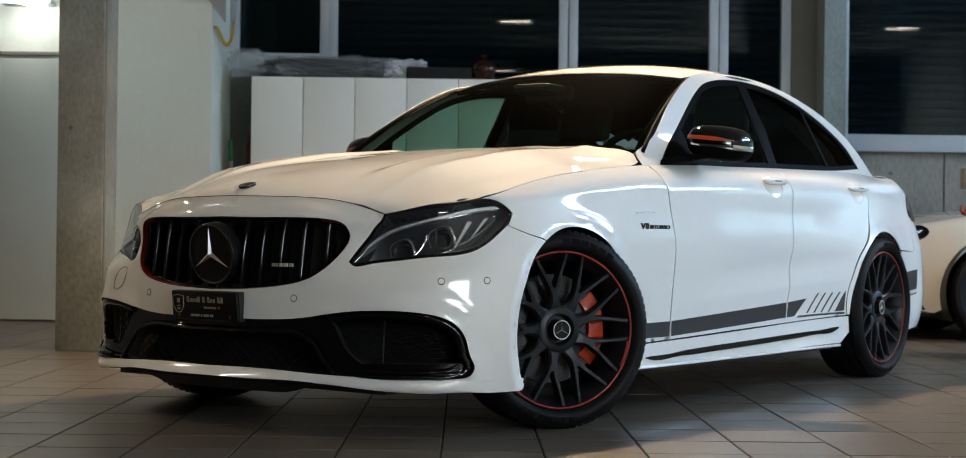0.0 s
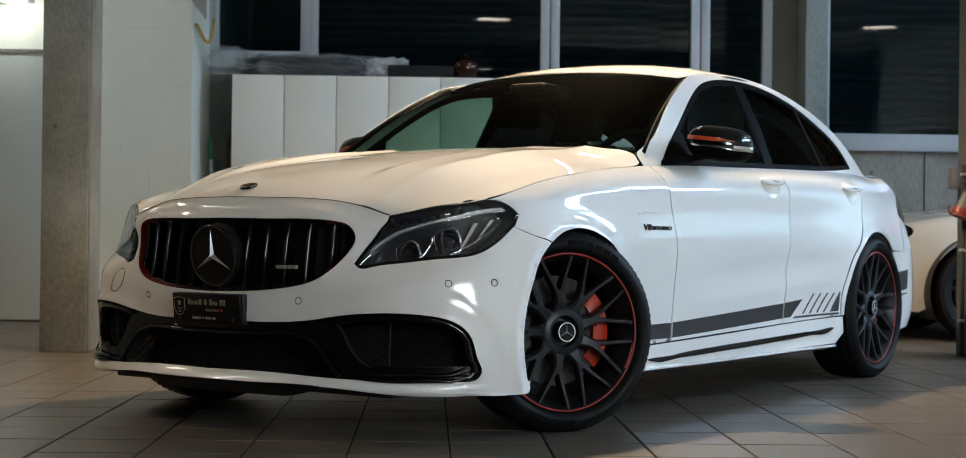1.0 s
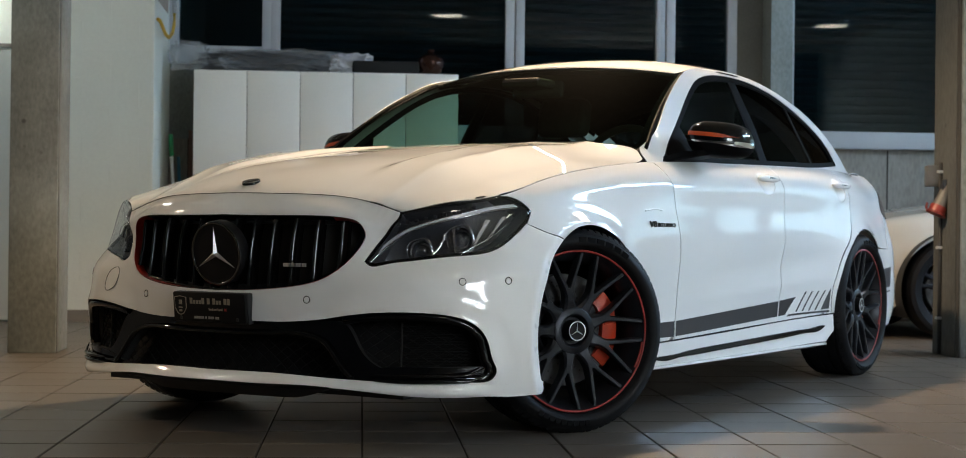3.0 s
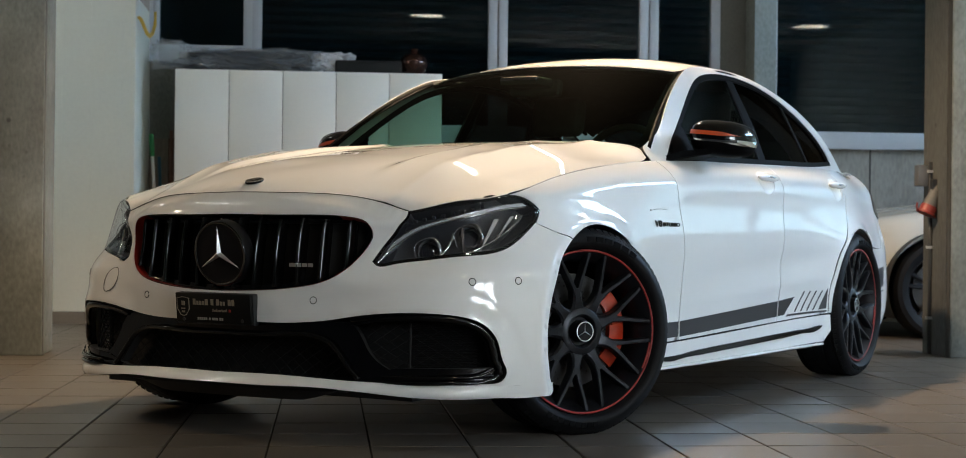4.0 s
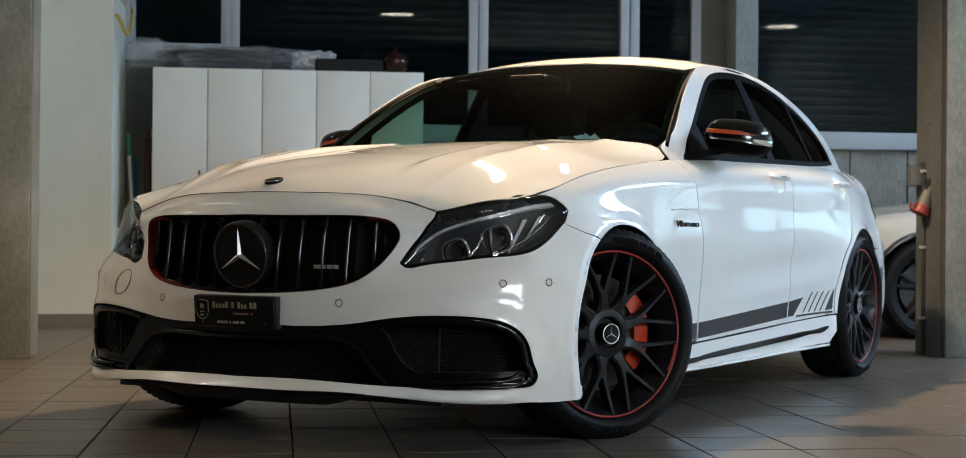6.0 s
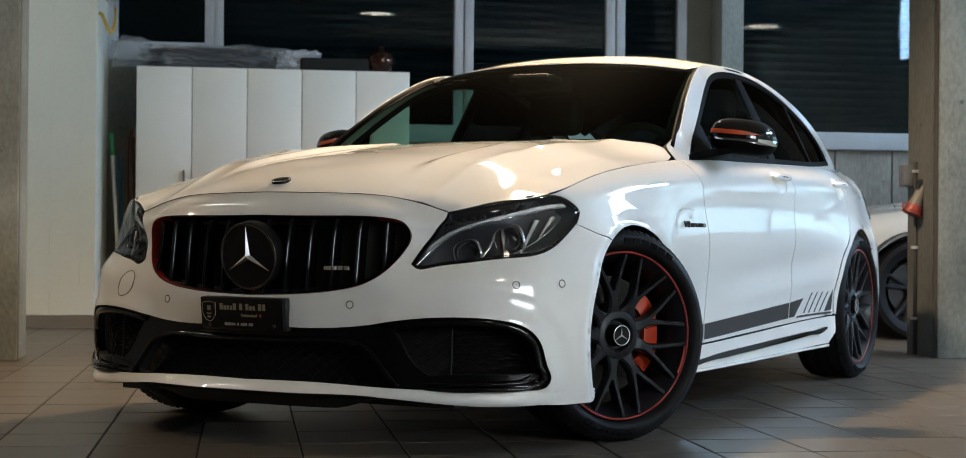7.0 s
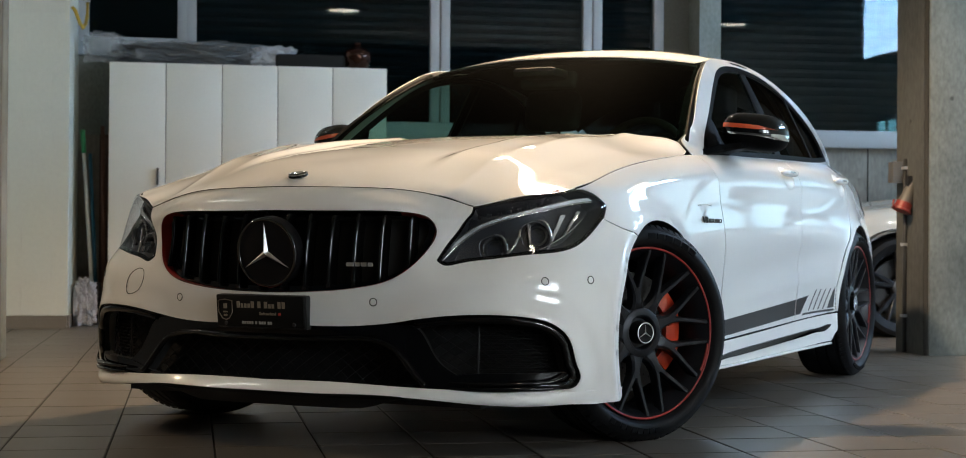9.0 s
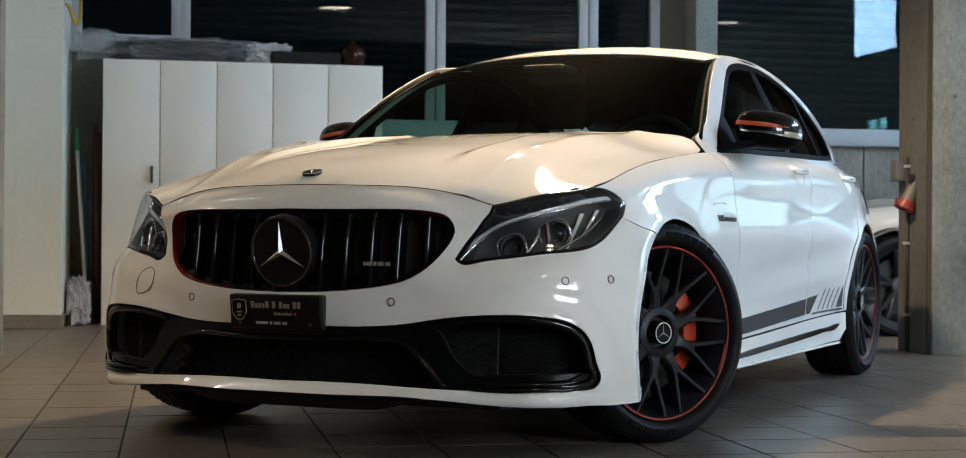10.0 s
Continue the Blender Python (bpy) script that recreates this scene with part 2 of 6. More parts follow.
def curve_through(points, step=0.015, closed=False):
    """Points along a smooth line; a point given twice in a row makes a sharp corner."""
    runs, run = [], []
    pts = [np.array(p, float) for p in points]
    if closed:
        k = next((i for i in range(len(pts)) if np.allclose(pts[i], pts[i - 1])), None)
        pts = pts + [pts[0]] if k is None else pts[k:] + pts[:k]
    for p in pts:
        if run and np.allclose(run[-1], p):
            runs.append(run)
            run = [p]
        else:
            run.append(p)
    runs.append(run)
    out = []
    for run in (r for r in runs if len(r) > 1):
        a = np.array(run)
        d = np.r_[0, np.cumsum(np.linalg.norm(np.diff(a, axis=0), axis=1))]
        m = max(2, int(math.ceil(d[-1] / step)) + 1)
        x = np.linspace(0, d[-1], m)
        if len(run) == 2:
            c = a[0] + (a[1] - a[0]) * (x / d[-1])[:, None]
        elif closed and len(runs) == 1:
            ext = np.vstack([a[-4:-1], a, a[1:4]])
            de = np.r_[0, np.cumsum(np.linalg.norm(np.diff(ext, axis=0), axis=1))]
            c = spline_basis(de)(x + de[3]) @ ext
        else:
            c = spline_basis(d)(x) @ a
        out += list(c if not out else c[1:])
    if closed and np.allclose(out[0], out[-1], atol=1e-4):
        out = out[:-1]
    return np.array(out)


def inside(poly, pts):
    x, y = pts[:, 0], pts[:, 1]
    r = np.zeros(len(pts), bool)
    for (ax, ay), (bx, by) in zip(poly, np.roll(poly, -1, axis=0)):
        if ay != by:
            r ^= ((ay > y) != (by > y)) & (x < (bx - ax) * (y - ay) / (by - ay) + ax)
    return r


def near_line(poly, pts):
    best = np.full(len(pts), 9.0)
    for a, b in zip(poly, np.roll(poly, -1, axis=0)):
        d = b - a
        k = np.clip(((pts - a) @ d) / max(d @ d, 1e-12), 0, 1)
        best = np.minimum(best, np.linalg.norm(pts - a - k[:, None] * d, axis=1))
    return best


from mathutils.geometry import delaunay_2d_cdt


def flat_mesh(outline, holes=(), step=0.02):
    """A fine triangle mesh of a flat outline with holes."""
    loops = [np.asarray(outline, float)] + [np.asarray(h, float) for h in holes]
    lo, hi = loops[0].min(0), loops[0].max(0)
    gx, gy = np.meshgrid(np.arange(lo[0], hi[0], step), np.arange(lo[1], hi[1], step))
    g = np.c_[gx.ravel(), gy.ravel()]
    keep = inside(loops[0], g) & (near_line(loops[0], g) > step * 0.55)
    for h in loops[1:]:
        keep &= ~inside(h, g) & (near_line(h, g) > step * 0.55)
    pts, edges = [], []
    for l in loops:
        k = len(pts)
        pts += [Vector(p) for p in l]
        edges += [(k + i, k + (i + 1) % len(l)) for i in range(len(l))]
    pts += [Vector(p) for p in g[keep]]
    v, _, f, *_ = delaunay_2d_cdt(pts, edges, [], 0, 1e-6)
    v, f = np.array([tuple(p) for p in v]), np.array([t for t in f if len(t) == 3])
    c = v[f].mean(1)
    ok = inside(loops[0], c)
    for h in loops[1:]:
        ok &= ~inside(h, c)
    return v, f[ok]


def skin(name, surface, uv, faces, mat, parent=None, label="", thick=0.012, mirror=False, lift=0.0, out=None):
    """Lays a flat mesh on a surface, with its true normals and a flange along its edges. out: a way that points outwards."""
    p = surface(uv)
    e = 1e-3
    n = np.cross(surface(uv + (e, 0)) - surface(uv - (e, 0)), surface(uv + (0, e)) - surface(uv - (0, e)))
    n /= np.maximum(np.linalg.norm(n, axis=1), 1e-12)[:, None]
    ref = out(p) if out else p - np.array([0, 1.4, 0.5])
    n[(n * ref).sum(1) < 0] *= -1
    p = p + n * lift
    f = faces.copy()
    fn = np.cross(p[f[:, 1]] - p[f[:, 0]], p[f[:, 2]] - p[f[:, 0]])
    flip = (fn * n[f].mean(1)).sum(1) < 0
    f[flip] = f[flip][:, ::-1]
    if mirror:
        p, n, f = p * (-1, 1, 1), n * (-1, 1, 1), f[:, ::-1]
    quads = [tuple(t) for t in f]
    verts, norms = list(p), list(n)
    if thick:
        seen = {}
        for t in f:
            for a, b in ((t[0], t[1]), (t[1], t[2]), (t[2], t[0])):
                seen[(a, b)] = 1
        rim = [(a, b) for a, b in seen if (b, a) not in seen]
        twin = {}
        for a, b in rim:
            for k in (a, b):
                if k not in twin:
                    twin[k] = len(verts)
                    verts += [p[k] - n[k] * 0.0025, p[k] - n[k] * thick]
                    norms += [n[k], n[k]]
        flange = [(b, a, twin[a], twin[b]) for a, b in rim]
        deep = [(twin[b], twin[a], twin[a] + 1, twin[b] + 1) for a, b in rim]
        ob = solid(name, verts, quads + flange + deep, mat, parent, label, True, None)
        me = ob.data
        # The flange's deep part is near-black: shade of the panel gaps, put in as colour.
        me.materials.append(DARK)
        me.polygons.foreach_set("material_index", [0] * (len(quads) + len(flange)) + [1] * len(deep))
        ln = []
        for i, poly in enumerate(me.polygons):
            for k in poly.vertices:
                ln.append(tuple(norms[k]) if i < len(quads) else tuple(poly.normal))
        me.normals_split_custom_set(ln)
        return ob
    return solid(name, verts, quads, mat, parent, label, True, norms)

# ---- the white saloon car: surfaces ----
V_KNOTS = (0.14, 0.22, 0.36, 0.50, 0.60, 0.70, 0.78, 0.86)
LINE_BOTTOM = ((0, -.812, .181), (.20, -.802, .180), (.40, -.768, .174), (.58, -.705, .156), (.745, -.605, .145), (.845, -.48, .147), (.895, -.335, .151), (.885, -.10, .15), (.868, .30, .16),
               (.876, .7, .165), (.872, 1.4, .165), (.872, 2.2, .17), (.85, 2.84, .18), (.79, 3.3, .2), (.72, 3.65, .22), (.58, 3.83, .24), (0, 3.93, .24))
LINE_LOW = ((0, -.785, .22), (.20, -.775, .22), (.40, -.752, .22), (.58, -.697, .22), (.762, -.594, .22), (.868, -.46, .22), (.905, -.315, .22), (.912, -.1, .22), (.875, .3, .22),
            (.873, .7, .22), (.869, 1.4, .22), (.869, 2.2, .22), (.87, 2.84, .22), (.80, 3.3, .25), (.74, 3.65, .28), (.60, 3.85, .3), (0, 3.95, .3))
LINE_SILL = ((0, -.78, .36), (.20, -.77, .36), (.40, -.735, .36), (.595, -.685, .36), (.778, -.577, .36), (.876, -.447, .36), (.91, -.312, .36), (.918, -.1, .36), (.89, .3, .36),
             (.877, .7, .36), (.872, 1.4, .36), (.872, 2.2, .36), (.88, 2.84, .36), (.815, 3.3, .38), (.75, 3.65, .40), (.61, 3.86, .42), (0, 3.955, .42))
LINE_MID = ((0, -.775, .50), (.20, -.762, .50), (.40, -.722, .50), (.598, -.656, .50), (.767, -.554, .50), (.859, -.430, .50), (.905, -.30, .50), (.922, -.12, .50), (.905, .3, .50),
            (.89, .7, .50), (.885, 1.4, .50), (.885, 2.2, .50), (.89, 2.84, .50), (.815, 3.3, .51), (.745, 3.65, .53), (.61, 3.865, .55), (0, 3.96, .55))
LINE_WAIST = ((0, -.762, .60), (.20, -.752, .60), (.40, -.70, .60), (.57, -.595, .60), (.735, -.505, .60), (.831, -.397, .60), (.886, -.266, .60), (.91, -.10, .60), (.912, .3, .60),
              (.897, .7, .60), (.893, 1.4, .60), (.893, 2.2, .60), (.89, 2.84, .60), (.81, 3.3, .61), (.735, 3.65, .63), (.60, 3.86, .65), (0, 3.95, .65))
LINE_LAMP = ((0, -.737, .70), (.20, -.729, .70), (.40, -.685, .70), (.556, -.602, .665), (.717, -.479, .70), (.809, -.368, .70), (.871, -.238, .70), (.888, -.06, .70), (.905, .3, .70),
             (.897, .7, .70), (.893, 1.4, .70), (.89, 2.2, .70), (.875, 2.84, .70), (.79, 3.3, .71), (.705, 3.65, .73), (.58, 3.84, .75), (0, 3.93, .75))
LINE_CREST = ((0, -.715, .745), (.20, -.705, .742), (.40, -.65, .732), (.565, -.592, .692), (.702, -.474, .735), (.792, -.364, .752), (.845, -.227, .765), (.862, -.055, .785), (.872, .3, .825),
              (.876, .7, .845), (.876, 1.4, .865), (.87, 2.2, .875), (.82, 2.84, .875), (.735, 3.3, .88), (.655, 3.65, .89), (.54, 3.80, .91), (0, 3.88, .93))
LINE_TOP = ((0, -.69, .772), (.20, -.672, .769), (.40, -.612, .757), (.571, -.580, .713), (.687, -.474, .744), (.788, -.364, .766), (.806, -.217, .802), (.806, -.055, .838), (.805, .3, .888),
            (.797, .7, .924), (.797, 1.4, .947), (.785, 2.2, .967), (.735, 2.84, .975), (.645, 3.3, .975), (.575, 3.65, .98), (.47, 3.76, .985), (0, 3.85, .99))
NET = np.array((LINE_BOTTOM, LINE_LOW, LINE_SILL, LINE_MID, LINE_WAIST, LINE_LAMP, LINE_CREST, LINE_TOP))
S_KNOTS = np.r_[0, np.cumsum(np.linalg.norm(np.diff(NET[3], axis=0), axis=1))]
upward = spline_basis(V_KNOTS)
# each line drawn finely on its own; the two upper ones bend sharply at the lamp's inner corner
S_STEP = 0.01
S_FINE = np.arange(-2, int(S_KNOTS[-1] / S_STEP) + 4) * S_STEP


def draw_line(points, corner=None):
    runs = [(0, len(points))] if corner is None else [(0, corner + 1), (corner, len(points))]
    out = np.zeros((len(S_FINE), 3))
    for a, b in runs:
        k = S_KNOTS[a:b]
        sel = (S_FINE >= k[0] - 1e-9) | (a == 0)
        out[sel] = spline_basis(k)(np.abs(S_FINE[sel])) @ points[a:b]
    out[S_FINE < 0, 0] *= -1
    return out


FINE = np.array([draw_line(l, 3 if i == 7 else None) for i, l in enumerate(NET)])


def along(s):
    """The eight lines at s, by a cubic through the four fine points round it."""
    q = np.clip(np.asarray(s, float), -S_STEP, S_KNOTS[-1]) / S_STEP + 2
    i = np.clip(np.floor(q).astype(int), 1, len(S_FINE) - 3)
    t = (q - i)[None, :, None]
    a, b, c, d = FINE[:, i - 1], FINE[:, i], FINE[:, i + 1], FINE[:, i + 2]
    return b + 0.5 * t * (c - a + t * (2 * a - 5 * b + 4 * c - d + t * (3 * (b - c) + d - a)))
FRONT_HUB, REAR_HUB, REAR_ARCH = (0.0, 0.331), (2.84, 0.336), (2.765, 0.300)


def ease(k):
    k = np.clip(k, 0, 1)
    return k * k * (3 - 2 * k)


CREASE_Y = (-.6, -.25, -.03, .15, .5, .8, 1.3, 1.7, 2.6, 4.0)
CREASE_Z = np.array((.71, .763, .797, .815, .833, .838, .843, .849, .853, .853))
crease_run = spline_basis(CREASE_Y)


def body(uv):
    """The painted shell: from the nose round the side to the tail, and from the sill up to bonnet edge and waistline."""
    p = np.einsum("jnk,nj->nk", along(uv[:, 0]), upward(uv[:, 1]))
    for (y, z), amount in ((FRONT_HUB, 0.014), (REAR_ARCH, 0.022)):
        r = np.hypot(p[:, 1] - y, p[:, 2] - z)
        p[:, 0] += amount * np.exp(-((r - 0.36) / 0.055) ** 2) * np.clip((p[:, 0] - 0.8) / 0.08, 0, 1)
        p[:, 0] += .005 * np.exp(-((r - 0.362) / 0.016) ** 2) * np.clip((p[:, 0] - 0.8) / 0.08, 0, 1) * (r > .34)
    # a full edge under the headlamps, above an upright face
    k = p[:, 2] - .535
    out = .016 * np.exp(-(k / .050) ** 2) * np.clip((p[:, 0] - .50) / .16, 0, 1) * np.clip((-.22 - p[:, 1]) / .14, 0, 1)
    p[:, 0] += .70 * out
    p[:, 1] -= .70 * out
    # the lip lifts a little from the middle to its corners
    p[:, 2] += .008 * np.clip((.210 - p[:, 2]) / .05, 0, 1) * ease((p[:, 0] - .15) / .25) * ease((.89 - p[:, 0]) / .06) * ease((-.30 - p[:, 1]) / .08)
    # the upper crease, that sinks towards the tail, and the lower one, that rises
    side = ease((p[:, 1] + 0.40) / 0.65) * ease((3.6 - p[:, 1]) / 0.6)
    k = p[:, 2] - crease_run(p[:, 1]) @ CREASE_Z
    p[:, 0] += side * (0.0075 * np.exp(-np.sqrt(k * k + 2e-5) / 0.028) - 0.0075 * np.exp(-((k + 0.085) / 0.070) ** 2))
    k = p[:, 2] - (0.40 + 0.05 * (p[:, 1] - 0.8))
    p[:, 0] += ease((p[:, 1] - 0.55) / 0.9) * ease((2.7 - p[:, 1]) / 0.8) * (0.006 * np.exp(-np.sqrt(k * k + 1.5e-4) / 0.03) - 0.011 * np.exp(-((k - 0.09) / 0.06) ** 2))
    return p


_s, _v = np.meshgrid(np.arange(0, S_KNOTS[-1], 0.03), np.arange(V_KNOTS[0], V_KNOTS[-1] + 1e-6, 0.018))
_grid = np.c_[_s.ravel(), _v.ravel()]
_cloud = body(_grid)


def on_body(points, ignore=None, lo=0.0, hi=99.0):
    """Surface coordinates of the shell nearest to points; one axis may be left out."""
    w = np.ones(3)
    if ignore is not None:
        w[ignore] = 0.0
    sel = (_grid[:, 0] >= lo) & (_grid[:, 0] <= hi)
    g, c = _grid[sel], _cloud[sel]
    q = np.atleast_2d(np.array(points, float))
    uv = np.array([g[np.argmin((((c - p) * w) ** 2).sum(1))] for p in q])
    e = 1e-4
    for _ in range(7):
        f = (body(uv) - q) * w
        a = (body(uv + (e, 0)) - body(uv - (e, 0))) * w / (2 * e)
        b = (body(uv + (0, e)) - body(uv - (0, e))) * w / (2 * e)
        aa, ab, bb = (a * a).sum(1) + 1e-9, (a * b).sum(1), (b * b).sum(1) + 1e-9
        fa, fb = (f * a).sum(1), (f * b).sum(1)
        det = aa * bb - ab * ab
        uv = uv - np.clip(np.c_[(bb * fa - ab * fb) / det, (aa * fb - ab * fa) / det], -0.03, 0.03)
        uv = np.clip(uv, (max(lo, 0), V_KNOTS[0]), (min(hi, S_KNOTS[-1]), V_KNOTS[-1]))
    return uv


def nose(*xz):
    """Points of the front, given by width and height."""
    return [tuple(p) for p in on_body([(x, 0, z) for x, z in xz], 1, 0.0, S_KNOTS[6])]


def flank(*yz):
    """Points of the side, given by length and height."""
    return [tuple(p) for p in on_body([(0, y, z) for y, z in yz], 0, S_KNOTS[4], S_KNOTS[14])]


def top_edge(a, b, n=12):
    return [(s, V_KNOTS[-1]) for s in np.linspace(a, b, n)]


def arc(cy, cz, r, a0, a1, n=14):
    return [(cy + r * math.cos(radians(a)), cz + r * math.sin(radians(a))) for a in np.linspace(a0, a1, n)]


def corners(*runs):
    """Joins runs of points, with a sharp corner where they meet."""
    out = []
    for r in runs:
        r = [tuple(p) for p in r]
        if out:
            d = np.hypot(out[-1][0] - r[0][0], out[-1][1] - r[0][1])
            if d > 1e-4:
                out += [out[-1], r[0], r[0]]
                out += r[1:]
                continue
            out += r
        else:
            out += r
    if np.hypot(out[-1][0] - out[0][0], out[-1][1] - out[0][1]) > 1e-4:
        out += [out[-1], out[0]]
    return out


def both_sides(name, surface, uv, faces, mat, parent, label="", thick=0.012, lift=0.0, out=None):
    """A part that spans both sides of the car's middle, in one mesh."""
    a = skin(name, surface, uv, faces, mat, parent, label, thick, False, lift, out)
    b = skin(name, surface, uv, faces, mat, parent, label, thick, True, lift, out)
    me, mb = a.data, b.data
    n = len(me.vertices)
    verts = [v.co[:] for v in me.vertices] + [v.co[:] for v in mb.vertices]
    polys = [tuple(p.vertices) for p in me.polygons] + [tuple(i + n for i in p.vertices) for p in mb.polygons]
    ln = [c.vector[:] for c in me.corner_normals] + [c.vector[:] for c in mb.corner_normals]
    slots = [p.material_index for p in me.polygons] + [p.material_index for p in mb.polygons]
    keep, lns, kept_slots, k = [], [], [], 0
    for p, slot in zip(polys, slots):
        if not (len(p) == 4 and all(abs(verts[i][0]) < 2e-3 for i in p)):
            keep.append(p)
            kept_slots.append(slot)
            lns += ln[k:k + len(p)]
        k += len(p)
    for o, m in ((a, me), (b, mb)):
        bpy.data.objects.remove(o)
        bpy.data.meshes.remove(m)
    ob = solid(name, verts, keep, mat, parent, label, True)
    if any(kept_slots):
        ob.data.materials.append(DARK)
        ob.data.polygons.foreach_set("material_index", kept_slots)
    ob.data.normals_split_custom_set(lns)
    return ob


car = thing("saloon_car", "pearl white sports saloon parked with front wheels turned", "car")

# outlines of the shell's panels
LAMP_TIP, LAMP_IN, LAMP_TOP, LAMP_REAR, LAMP_LOW = (.484, -.638, .547), (.571, -.583, .708), (.806, -.362, .767), (.869, -.268, .728), (.854, -.293, .682)
tip, lin, ltop, lrear, llow = (tuple(on_body(p)[0]) for p in (LAMP_TIP, LAMP_IN, LAMP_TOP, LAMP_REAR, LAMP_LOW))
ltop = (ltop[0], V_KNOTS[-1])
lin = (lin[0], V_KNOTS[-1])
lamp_under = [llow] + [tuple(p) for p in on_body([(.803, -.392, .592), (.708, -.496, .541), (.61, -.56, .519), (.54, -.604, .518), (.505, -.632, .527)])] + [tip]
lamp_inner = [tip] + [tuple(p) for p in on_body([(.50, -.62, .59), (.535, -.60, .65)])] + [lin]
lamp_outer = [ltop] + [tuple(p) for p in on_body([(.850, -.293, .762)])] + [lrear] + [llow]
seam_low = flank(*arc(0.028, 0.336, 0.347, 121, 122, 2))[0]
lamp_seam = [llow] + [tuple(p) for p in on_body([(.892, -.228, .655)])] + [seam_low]
front_arch = flank(*arc(0.028, 0.336, 0.347, 121, 211, 14))
front_arch[0] = seam_low
lip_end = tuple(on_body((.888, -.285, .146))[0])
grille_line = [(0, .462)] + nose((.15, .466), (.30, .481), (.38, .502), (.44, .545), (.475, .60), (.487, .65), (.467, .682), (.43, .694), (.2, .701)) + [(0, .703)]
mouth_line = [(0, .211)] + nose((.30, .210), (.42, .205), (.52, .201), (.70, .198), (.815, .197), (.853, .206), (.862, .230), (.857, .263), (.846, .325), (.826, .366), (.797, .389), (.747, .403), (.645, .409), (.545, .404), (.455, .392), (.40, .383)) + [(0, .375)]


def uv_at_middle(run, first=None, last=None):
    r = list(run)
    for i, z in ((0, first), (-1, last)):
        if z is not None:
            col = body(np.c_[np.zeros(300), np.linspace(V_KNOTS[0], V_KNOTS[-1], 300)])[:, 2]
            r[i] = (0.0, V_KNOTS[0] + (V_KNOTS[-1] - V_KNOTS[0]) * np.argmin(abs(col - z)) / 299)
    return r


grille_line = uv_at_middle(grille_line, .462, .703)
mouth_line = uv_at_middle(mouth_line, .211, .375)
bumper_line = corners(top_edge(0, lin[0], 14), lamp_inner[::-1], lamp_under[::-1], lamp_seam, front_arch + [lip_end],
                      [(s, V_KNOTS[0]) for s in np.linspace(lip_end[0], 0, 18)], mouth_line, grille_line)


def panel(line, step=0.018, holes=(), edge=0.012):
    return flat_mesh(curve_through(line, edge, True), [curve_through(h, edge, True) for h in holes], step)


def lifted(uv, lift):
    """Points at a height over the shell."""
    uv = np.atleast_2d(np.array(uv, float))
    e = 1e-3
    p = body(uv)
    n = np.cross(body(uv + (e, 0)) - body(uv - (e, 0)), body(uv + (0, e)) - body(uv - (0, e)))
    n /= np.maximum(np.linalg.norm(n, axis=1), 1e-12)[:, None]
    n[(n * (p - np.array([0, 1.4, 0.5]))).sum(1) < 0] *= -1
    return p + n * np.reshape(lift, (-1, 1))


mouth_edge = curve_through(mouth_line, .012)
mouth_edge = mouth_edge[(mouth_edge[:, 0] > nose((.44, .36))[0][0]) & (mouth_edge[:, 1] > .20)]


def bumper_skin(uv):
    """The shell with a rolled edge round the side intakes and a shallow hollow outside it."""
    d = near_line(mouth_edge, uv)
    return lifted(uv, .004 * np.exp(-(d / .020) ** 2) - .0022 * np.exp(-((d - .055) / .026) ** 2))


bumper = both_sides("front_bumper", bumper_skin, *panel(bumper_line, .014), PAINT, car)

# wings, doors, quarters and sills on each side
fender_line = corners(top_edge(ltop[0] + .004, float(flank((.690, .922))[0][0]), 14), flank((.690, .88), (.700, .82), (.722, .72), (.742, .50), (.742, .270)),
                      flank((.60, .266), (.375, .262)), flank(*arc(0.028, 0.336, 0.347, -12, 120.2, 16)), [(a + .002, b + .0015) for a, b in lamp_seam[::-1][1:-1]] + [(llow[0] + .004, llow[1])], [lrear] + lamp_outer[1:2])
front_door_line = corners([(s, V_KNOTS[-1]) for s in np.linspace(float(flank((.696, .922))[0][0]), float(flank((1.770, .955))[0][0]), 12)], flank((1.768, .90), (1.772, .76), (1.770, .62), (1.763, .48), (1.757, .297)),
                          flank((1.2, .283), (.748, .270)), flank((.748, .50), (.728, .72), (.706, .82), (.696, .88)))
rear_door_line = corners([(s, V_KNOTS[-1]) for s in np.linspace(float(flank((1.776, .955))[0][0]), float(flank((2.62, .973))[0][0]), 12)], flank((2.648, .87), (2.625, .78), (2.56, .68), (2.465, .60), (2.400, .52), (2.352, .42), (2.345, .312)),
                         flank((2.0, .303), (1.763, .297)), flank((1.769, .48), (1.776, .62), (1.778, .76), (1.774, .90)))
quarter_line = corners([(s, V_KNOTS[-1]) for s in np.linspace(float(flank((2.626, .973))[0][0]), float(flank((3.55, .98))[0][0]), 14)], flank((3.50, .86), (3.42, .70), (3.38, .60)), flank(*arc(*REAR_ARCH, .397, 52, 178, 18)),
                       flank((2.352, .314), (2.359, .42), (2.407, .517), (2.472, .597), (2.567, .677), (2.632, .778), (2.654, .87)))
